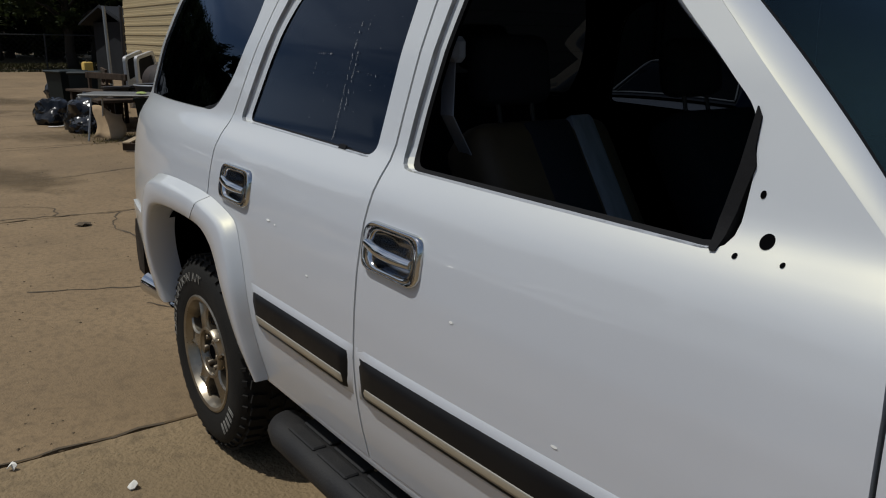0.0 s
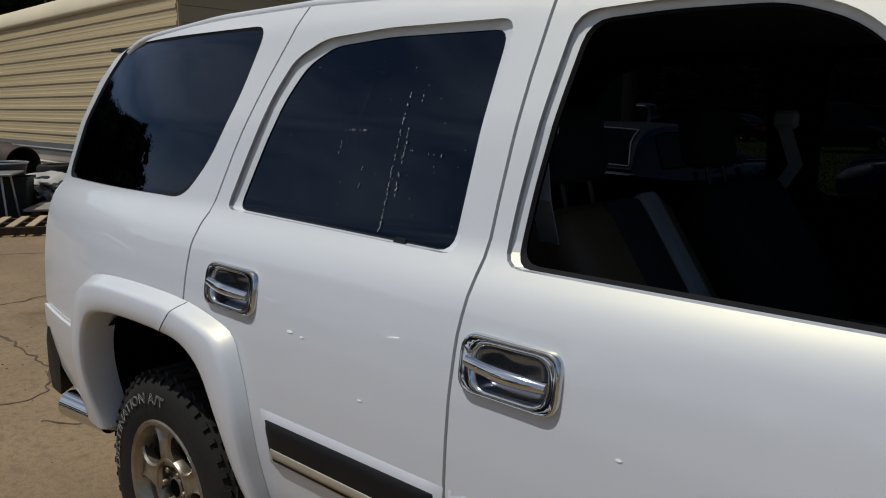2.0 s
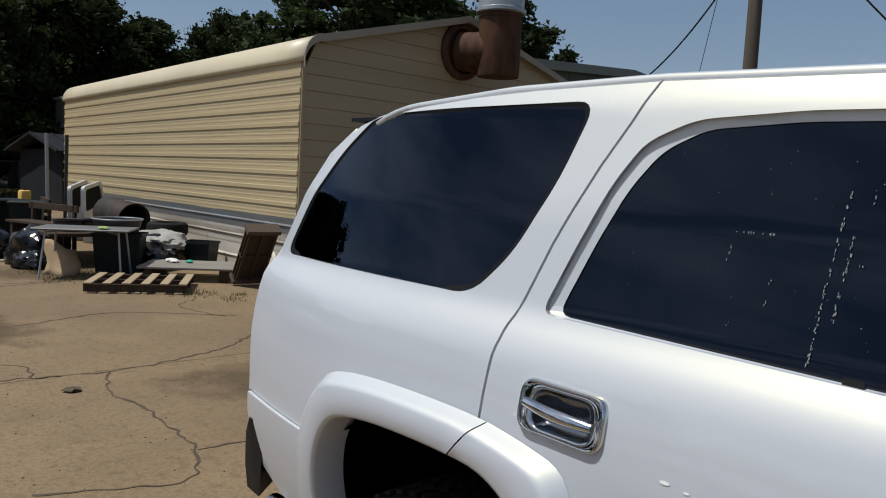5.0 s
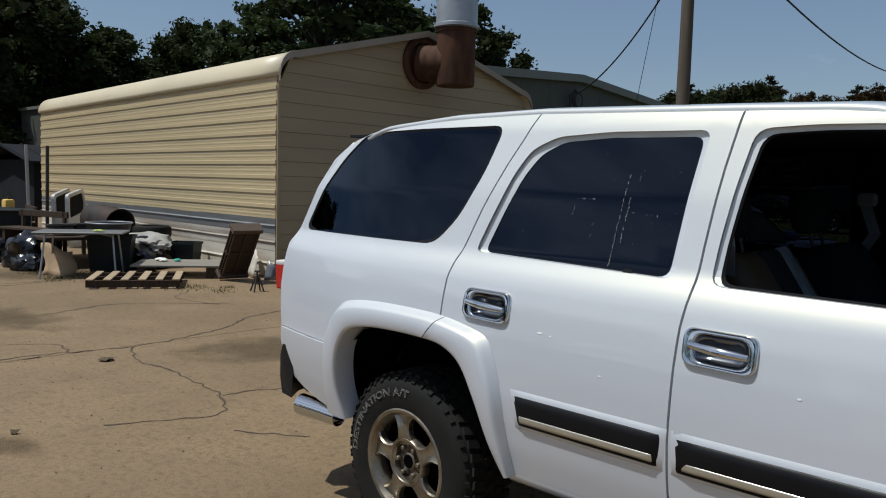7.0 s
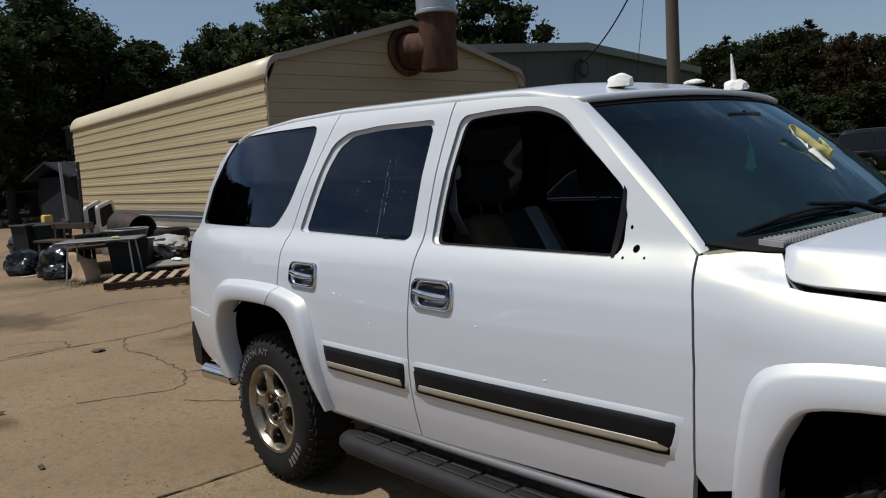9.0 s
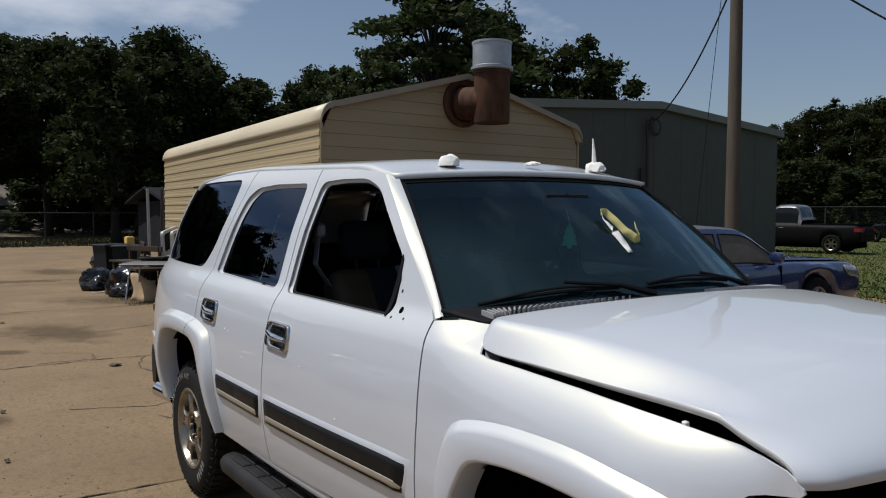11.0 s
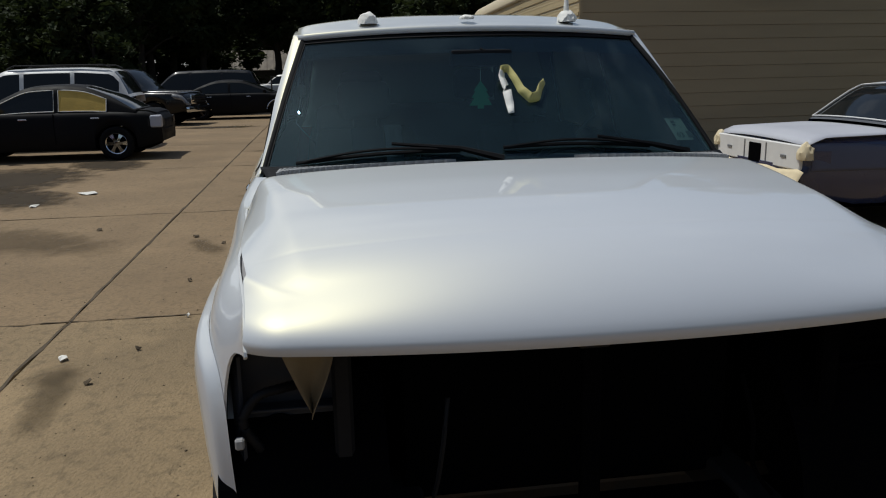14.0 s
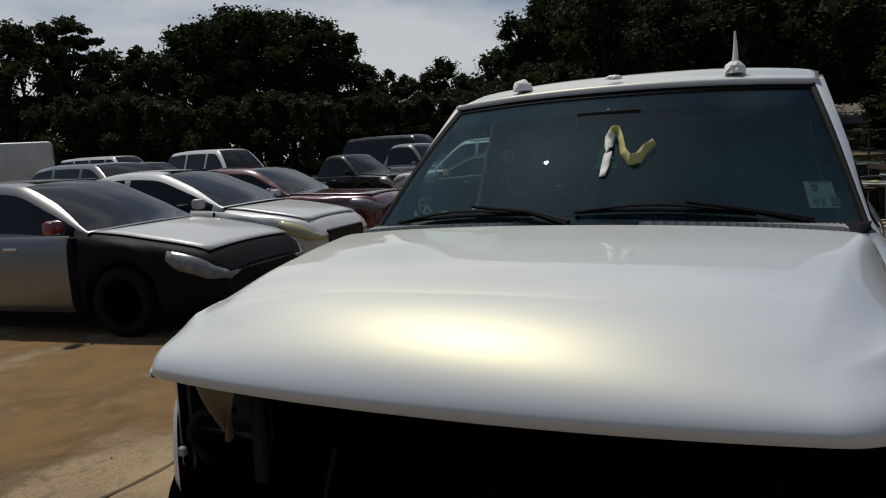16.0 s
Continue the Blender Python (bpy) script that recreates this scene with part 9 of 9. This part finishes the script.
# bins and benches further along
for k, (x, y, tu) in enumerate(((-14.4, 1.6, 20), (-13.75, 1.8, 70))):
    wb_ = thing("wheeled_bin", "dark wheeled rubbish bin", "bin", Matrix.Translation((x, y, 0)) @ Matrix.Rotation(radians(tu), 4, 'Z'), "wheeled bins")
    bm = bmesh.new()
    add_loft(bm, [[(sx * w, sy * d, z) for sx, sy in ((-1, -1), (1, -1), (1, 1), (-1, 1))] for w, d, z in ((0.22, 0.22, 0.03), (0.26, 0.28, 0.80))])
    part("body", bm, GREEN_TUB, wb_)
    part("lid", box_bm((-0.29, -0.32, 0.80), (0.29, 0.32, 0.85), 0.02), GREEN_TUB, wb_)
    for s in (-0.24, 0.24):
        bm = bmesh.new()
        add_lathe(bm, [(0, -0.02), (0.1, -0.02), (0.1, 0.02), (0, 0.02)], Matrix.Translation((s, 0.22, 0.1)) @ Matrix.Rotation(math.pi / 2, 4, 'Y'), 16)
        part("bin_wheel", bm, RUBBER, wb_)
for k, (x, y, tu) in enumerate(((-12.6, 1.7, 15), (-14.9, 2.2, -10))):
    be = thing("wooden_bench", "dark weathered timber bench", "bench", Matrix.Translation((x, y, 0)) @ Matrix.Rotation(radians(tu), 4, 'Z'))
    for j in range(3):
        part("seat_plank", box_bm((-0.7, -0.2 + 0.14 * j, 0.52), (0.7, -0.08 + 0.14 * j, 0.56), 0.004), WOOD_DARK, be)
    for s in (-0.55, 0.55):
        part("leg", box_bm((s - 0.04, -0.18, 0), (s + 0.04, 0.18, 0.52), 0.004), WOOD_DARK, be)
    part("rail", box_bm((-0.7, 0.2, 0.75), (0.7, 0.24, 0.86), 0.004), WOOD_DARK, be)
    for s in (-0.6, 0.6):
        part("back_post", box_bm((s - 0.03, 0.2, 0.0), (s + 0.03, 0.25, 0.86), 0.004), WOOD_DARK, be)
# leaning cardboard, bent sheet metal and black bags by the gable
cb = thing("cardboard_sheet", "bent brown cardboard leaning on the table", "cardboard", Matrix.Translation((-10.0, 1.22, 0)) @ Matrix.Rotation(radians(60), 4, 'Z'))


def card_fn(u, v):
    return (-0.24 + 0.46 * u + 0.05 * math.sin(5 * v), 0.26 * v + 0.07 * math.sin(5 * u + 1), 0.47 * v * (1 - 0.25 * u) + 0.03 * math.sin(6 * u) * v)


grid_mesh("sheet", card_fn, 8, 6, CARD, cb, thickness=0.006)
for k, (x, y, w, h, tilt, tu) in enumerate(((-8.35, 3.5, 0.35, 0.5, 14, 2), (-8.75, 3.55, 0.3, 0.42, 10, -6), (-7.9, 3.52, 0.22, 0.36, 16, 10))):
    sh_ = thing("sheet_offcut", "bent dull sheet-metal offcut against the shed", "sheet metal", Matrix.Translation((x, y, 0)) @ Matrix.Rotation(radians(tu), 4, 'Z') @ Matrix.Rotation(radians(-tilt), 4, 'X'), "sheet offcuts")
    grid_mesh("sheet", lambda u, v, w=w, h=h, k=k: (-w / 2 + w * u, 0.05 * math.sin(5 * u + k), h * v * (1 - 0.35 * u)), 6, 4, GALV if k else WHITE_SHEET, sh_, thickness=0.004)
bt = thing("black_pipe", "black plastic pipe lying by the shed gable", "pipe")
part("tube", tube_bm([(-7.55, 3.5, 0.07), (-7.45, 4.4, 0.07), (-7.6, 5.4, 0.08), (-7.5, 6.3, 0.07)], 0.065, 10), BLACK_PLASTIC, bt, smooth=True)
heap("plastic_sheeting", (-7.35, 5.2, 0.06), 0.3, 0.9, 0.12, BLACK_BAG, "crumpled black plastic along the gable", "plastic", 6.4)
heap("plastic_sheeting", (-7.55, 7.4, 0.05), 0.25, 0.7, 0.12, BLACK_BAG, "crumpled black plastic along the gable", "plastic", 1.4)
for k, (x, y, h) in enumerate(((-17.6, 3.25, 2.2), (-16.6, 3.3, 2.15))):
    ps = thing("steel_post", "weathered grey upright post by the shed", "post", Matrix.Translation((x, y, 0)), "upright posts")
    part("shaft", tube_bm([(0, 0, 0), (-0.25 if k == 0 else 0.03, 0.02, h)], 0.04, 8), DARK_STEEL if k else FENCE_METAL, ps, smooth=True)
yc = thing("yellow_can", "faded yellow plastic can on the scrap", "can", Matrix.Translation((-16.6, 2.5, 0.6)))
part("body", box_bm((-0.14, -0.1, 0), (0.14, 0.1, 0.34), 0.04, seg=2), YELLOW_PAPER, yc, smooth=True)
part("cap", tube_bm([(0.05, 0, 0.33), (0.05, 0, 0.4)], 0.03, 8), DARK_STEEL, yc)
cr = thing("timber_crate", "dark timber crate under the yellow can", "crate", Matrix.Translation((-16.6, 2.5, 0)))
for k in range(4):
    part("crate_slat", box_bm((-0.45, -0.4, 0.02 + 0.15 * k), (0.45, -0.37, 0.14 + 0.15 * k)), WOOD_DARK, cr)
    part("crate_slat", box_bm((-0.45, 0.37, 0.02 + 0.15 * k), (0.45, 0.4, 0.14 + 0.15 * k)), WOOD_DARK, cr)
part("crate_top", box_bm((-0.46, -0.41, 0.585), (0.46, 0.41, 0.60)), WOOD_DARK, cr)


# ---- poles, wires, fences, far buildings ----
def utility_pole(x, y, h, r, label):
    p = thing("utility_pole", label, "pole", Matrix.Translation((x, y, 0)))
    part("shaft", tube_bm([(0, 0, -0.2), (0.02, 0, h * 0.5), (0.0, 0.03, h)], [r, r * 0.85, r * 0.7], 14), POLE_WOOD, p, smooth=True)
    part("cross_arm", box_bm((-0.9, -0.05, h - 0.5), (0.9, 0.05, h - 0.38), 0.01), POLE_WOOD, p)
    for s in (-0.8, 0.8):
        part("insulator", tube_bm([(s, 0, h - 0.38), (s, 0, h - 0.22)], 0.035, 8), WHITE_PLASTIC, p)


def wire(a, b, sag, r, name="overhead_wire"):
    a, b = Vector(a), Vector(b)
    t = thing(name, "black overhead wire sagging between poles", "wire")
    pts = [a.lerp(b, k / 24) - Vector((0, 0, sag * 4 * (k / 24) * (1 - k / 24))) for k in range(25)]
    part("strand", tube_bm(pts, r, 5), CABLE, t)


utility_pole(-5.82, 12.24, 9.6, 0.155, "weathered wooden utility pole beyond the shed")
utility_pole(-11.0, 55.5, 10.5, 0.16, "far wooden utility pole at the field")
wire((-10.95, 15.8, 4.25), (-5.82, 12.24, 6.5), 0.40, 0.02)
wire((-5.82, 12.24, 7.5), (-11.0, 55.5, 9.75), 1.6, 0.028)
wire((-5.82, 12.24, 9.4), (14.0, 58.0, 11.6), 0.8, 0.014)
wire((-5.82, 12.24, 9.3), (-10.45, 16.9, 0.0), 0.0, 0.008, "guy_wire")


# dark copy of the fence metal, with tree shade painted in
FENCE_SHADED = material("shaded_fence_metal", (0.045, 0.047, 0.047), 0.7, spec=0.2, vary=0.5, scale=4)


def fence(a, b, n, h, label, mat=FENCE_METAL):
    f = thing("chain_fence", label, "fence")
    a, b = Vector(a), Vector(b)
    for k in range(n + 1):
        p = a.lerp(b, k / n)
        part("post", tube_bm([p, p + Vector((0, 0, h + 0.05))], 0.035, 6), mat, f)
    for z, r in ((h, 0.025), (0.06, 0.012)):
        part("rail", tube_bm([a + Vector((0, 0, z)), b + Vector((0, 0, z))], r, 6), mat, f)
    L_ = (b - a).length
    d = (b - a).normalized()
    vs, fs = [], []
    step = 0.22
    k = -h
    while k < L_:
        for s in (1, -1):
            p0 = a + d * (k if s > 0 else k + h)
            p1 = a + d * (k + h if s > 0 else k)
            if 0 <= k and k + h <= L_:
                i = len(vs)
                vs += [p0, p0 + d * 0.008, p1 + d * 0.008 + Vector((0, 0, h)), p1 + Vector((0, 0, h))]
                fs.append((i, i + 1, i + 2, i + 3))
        k += step
    mesh_object("wire_mesh", vs, fs, mat, f, smooth=False)


fence((-35.5, -3.0, 0), (-34.5, 9.0, 0), 6, 1.5, "low chain-link fence at the edge of the woods", FENCE_SHADED)
fence((-27.0, 46.0, 0), (8.0, 50.0, 0), 9, 1.9, "chain-link fence beyond the grass field", FENCE_SHADED)


def low_house(m, L_, D_, eave, ridge, label, roof_mat, wall_mat, name="low_house"):
    h = thing(name, label, "house", m)
    part("wall", box_bm((-L_ / 2, -D_ / 2, 0), (L_ / 2, D_ / 2, eave), 0.01), wall_mat, h)
    for s in (-1, 1):
        bm = bmesh.new()
        add_loft(bm, [[(x, s * (D_ / 2 + 0.5), eave - 0.12), (x, s * (D_ / 2 + 0.5), eave - 0.06), (x, 0, ridge + 0.06), (x, 0, ridge)] for x in (-L_ / 2 - 0.4, L_ / 2 + 0.4)])
        rf = part("roof", bm, roof_mat, h)
        n = int(L_ / 0.6)
        for k in range(n + 1):
            x = -L_ / 2 - 0.35 + (L_ + 0.7) * k / n
            bm = bmesh.new()
            add_loft(bm, [[(x - 0.02, s * (D_ / 2 + 0.5), eave - 0.05), (x + 0.02, s * (D_ / 2 + 0.5), eave - 0.05), (x, s * (D_ / 2 + 0.5), eave - 0.0)], [(x - 0.02, 0, ridge + 0.07), (x + 0.02, 0, ridge + 0.07), (x, 0, ridge + 0.11)]])
            part("roof_rib", bm, roof_mat, rf)
    for x in (-L_ * 0.3, 0.0, L_ * 0.3):
        part("window", box_bm((x - 0.5, -D_ / 2 - 0.02, 0.9), (x + 0.5, -D_ / 2 + 0.02, 1.8), 0.01), CAR_GLASS, h)
    return h


low_house(Matrix.Translation((-74, -3.0, -0.25)) @ Matrix.Rotation(radians(92), 4, 'Z'), 15.6, 7, 2.35, 4.1, "low house with a patchy old tin roof", HOUSE_ROOF, HOUSE_WALL)
low_house(Matrix.Translation((-29.0, 8.0, 0)) @ Matrix.Rotation(radians(94), 4, 'Z'), 3.6, 4, 2.0, 2.5, "small pale outbuilding behind the shed", SHADED_BOARDS, SHADED_BOARDS, "outbuilding")


# ---- grass, weeds, litter ----
def blades(name, region, n, h, mat, label, seed, category="grass", w=0.012):
    nr = np.random.RandomState(seed)
    pos = np.array([region(nr) for _ in range(n)])
    a = nr.uniform(0, 2 * math.pi, n)
    d = np.stack([np.cos(a), np.sin(a), np.zeros(n)], 1)
    hh = h * nr.uniform(0.4, 1.25, n)
    lean = nr.normal(0, 0.35, (n, 2)) * hh[:, None]
    base = np.concatenate([pos, np.full((n, 1), -0.01)], 1) if pos.shape[1] == 2 else pos
    tip = base + np.concatenate([lean, hh[:, None]], 1)
    ws = w * nr.uniform(0.6, 1.5, n)[:, None]
    v = np.stack([base - d * ws, base + d * ws, tip], 1).reshape(-1, 3)
    return tagged(mesh_object(name, v.tolist(), np.arange(3 * n).reshape(-1, 3).tolist(), mat, None, smooth=False), label, category, kind="stuff")


bm = bmesh.new()
ring = [(-34, 12.7), (-11.5, 22.0), (-9.0, 12.8), (9.0, 12.8), (26, 30), (20, 70), (-60, 75), (-70, 40)]
vs_ = [bm.verts.new((x, y, -0.03)) for x, y in ring]
bm.faces.new(vs_)
bmesh.ops.triangulate(bm, faces=bm.faces[:])
tagged(part("lawn", bm, GRASS), "mown green grass field beyond the hall", "grass", kind="structure")


def field(nr):
    a, d = radians(nr.uniform(98, 126)), 15 + 40 * nr.uniform(0, 1) ** 1.4
    return (3.9 + d * math.cos(a), -2.4 + d * math.sin(a))


blades("field_grass", field, 26000, 0.055, GRASS, "short green grass blades of the field", 5, w=0.025)
blades("wood_edge_grass", lambda nr: (nr.uniform(-44, -34), nr.uniform(-9, 10)), 9000, 0.13, SHADED_GRASS, "rough grass at the edge of the woods", 6, w=0.03)
for k, (x, y, r, n) in enumerate(((-7.75, 2.15, 0.3, 260), (-7.2, 2.35, 0.18, 90), (-9.6, 1.1, 0.28, 240), (-7.45, 2.6, 0.12, 60), (-10.4, 1.0, 0.22, 120), (-10.2, 1.55, 0.3, 260), (-9.9, 1.75, 0.25, 160), (-20.6, -3.2, 0.5, 260))):
    blades("weeds", lambda nr, x=x, y=y, r=r: (x + nr.normal(0, r * 0.6), y + nr.normal(0, r * 0.45)), n, 0.05, WEED, "dry weeds growing from the concrete", 20 + k, "weeds", 0.006)


def litter(x, y, s, seed, mat, label):
    bm = bmesh.new()
    rr = random.Random(seed)
    n = 7
    pts = [(x + s * rr.uniform(0.5, 1) * math.cos(6.283 * k / n), y + s * rr.uniform(0.3, 0.9) * math.sin(6.283 * k / n), rr.uniform(0.006, 0.03)) for k in range(n)]
    c = bm.verts.new((x, y, 0.025))
    vs = [bm.verts.new(p) for p in pts]
    for k in range(n):
        bm.faces.new((c, vs[k], vs[(k + 1) % n]))
    r_ = bmesh.ops.extrude_face_region(bm, geom=bm.faces[:])
    bmesh.ops.translate(bm, vec=(0, 0, -0.004), verts=[g for g in r_["geom"] if isinstance(g, bmesh.types.BMVert)])
    ob = part("scrap_paper" if mat is PAPER_LITTER else "twig_leaf", bm, mat, None, label)
    return tagged(ob, category="litter")


for k, (x, y, s) in enumerate(((-0.22, -1.56, 0.022), (0.15, -1.24, 0.026), (0.48, -2.15, 0.06), (-6.5, -3.9, 0.2), (-5.5, -4.3, 0.12))):
    litter(x, y, s, 40 + k, PAPER_LITTER, "torn white paper scrap on the concrete")
for k, (x, y, s) in enumerate(((-3.0, -1.92, 0.05), (-2.6, -1.6, 0.04), (-4.1, -0.45, 0.09), (-5.9, -1.5, 0.05), (-8.2, -1.1, 0.06), (0.9, -1.9, 0.03), (0.4, -1.75, 0.025), (-1.2, -1.7, 0.03), (1.3, -2.9, 0.05), (-3.6, -3.0, 0.05))):
    litter(x, y, s, 70 + k, DIRT, "dry leaf litter on the concrete")


# grit, leaf crumbs and gravel scattered over the yard
def grit(name, n, boxes, s0, s1, mat, label, seed):
    nr = np.random.RandomState(seed)
    b = np.array(boxes)[nr.randint(0, len(boxes), n)]
    p = np.stack([b[:, 0] + (b[:, 1] - b[:, 0]) * nr.uniform(0, 1, n), b[:, 2] + (b[:, 3] - b[:, 2]) * nr.uniform(0, 1, n), np.full(n, 0.001)], 1)
    s = s0 + (s1 - s0) * nr.uniform(0, 1, n) ** 3
    a = nr.uniform(0, 2 * math.pi, n)
    rows = []
    for k, (h, r) in enumerate(((0.0, 1.0), (0.0, 0.8), (0.0, 1.1), (0.55, 0.2))):
        ang = a + k * 2.1
        rows.append(p + np.stack([np.cos(ang) * s * r, np.sin(ang) * s * r, s * h], 1))
    v = np.stack(rows, 1).reshape(-1, 3)
    i = np.arange(n)[:, None] * 4
    f = np.concatenate([i + np.array([0, 1, 3]), i + np.array([1, 2, 3]), i + np.array([2, 0, 3])])
    return tagged(mesh_object(name, v.tolist(), f.tolist(), mat, None, smooth=False), label, "gravel", kind="stuff")


grit("dark_grit", 4200, ((-1, 4, -5.5, -1.2), (-11, 4, -6.5, -1.2), (-9, -1.2, -1.5, 2.5), (-14, 0, -8, -3)), 0.002, 0.011, DIRT, "dark grit and leaf crumbs on the concrete", 3)
grit("pale_grit", 2200, ((-0.3, 4.2, -6.5, -1.15), (-3, 1, -4, -1.3)), 0.002, 0.008, SAND, "pale sandy grit on the rough slab", 4)

# ---- slabs, cracks and stains of the yard ----
for i in range(len(X_CUTS) - 1):
    for j in range(len(Y_CUTS) - 1):
        near = X_CUTS[i] >= -0.3 and X_CUTS[i] < 4 and -8.5 < Y_CUTS[j] < 2.5
        slab(X_CUTS[i], X_CUTS[i + 1], Y_CUTS[j], Y_CUTS[j + 1], CONCRETE_ROUGH if near else CONCRETE)
for line, w in CRACKS:
    band("crack", line, w, JOINT)
for k, (x, y, rx, ry, tu, mat) in enumerate(((-2.5, -1.75, 0.6, 0.2, 0.4, STAIN_OIL), (-12.2, -1.65, 1.0, 0.3, 1.5, STAIN_OIL), (-5.6, -1.4, 0.6, 0.25, 1.2, STAIN_OIL), (0.75, -2.1, 0.3, 0.22, 0.1, STAIN_OIL), (2.2, -3.2, 0.9, 0.5, 0.3, STAIN_OIL),
                                              (-8.6, -5.6, 2.6, 1.7, 0.2, STAIN_DIRT), (-6.4, -4.9, 1.8, 1.0, 0.7, STAIN_DIRT), (-10.4, -4.6, 1.6, 1.0, 0.5, STAIN_DIRT), (-10.2, 1.2, 2.2, 1.2, 0.9, STAIN_OIL), (-20.8, -4.0, 2.0, 0.8, 1.5, STAIN_DIRT),
                                              (-3.2, -3.6, 1.8, 0.7, 0.9, STAIN_OIL), (-1.2, -4.6, 1.5, 0.8, 2.0, STAIN_OIL), (-6.8, -0.6, 1.6, 0.8, 0.3, STAIN_OIL), (-3.6, 1.0, 1.4, 0.9, 1.1, STAIN_OIL), (1.05, -2.05, 0.75, 0.16, 0.12, STAIN_OIL), (0.2, -3.4, 1.0, 0.3, 0.5, STAIN_OIL), (-15.5, -0.6, 2.6, 0.7, 1.4, STAIN_OIL), (-18.0, 1.0, 2.0, 1.0, 0.2, STAIN_OIL), (-5.2, -6.4, 1.8, 1.2, 0.2, STAIN_DIRT), (0.7, -4.4, 1.9, 1.3, 0.3, STAIN_RUST), (0.0, -5.9, 1.6, 0.9, 0.1, STAIN_RUST), (1.0, -3.1, 1.3, 0.9, 0.5, STAIN_RUST), (2.0, -3.6, 1.2, 1.0, 0.2, STAIN_RUST))):
    patch("stain", x, y, rx, ry, mat, z=0.0022 + 0.0003 * k, turn=tu)
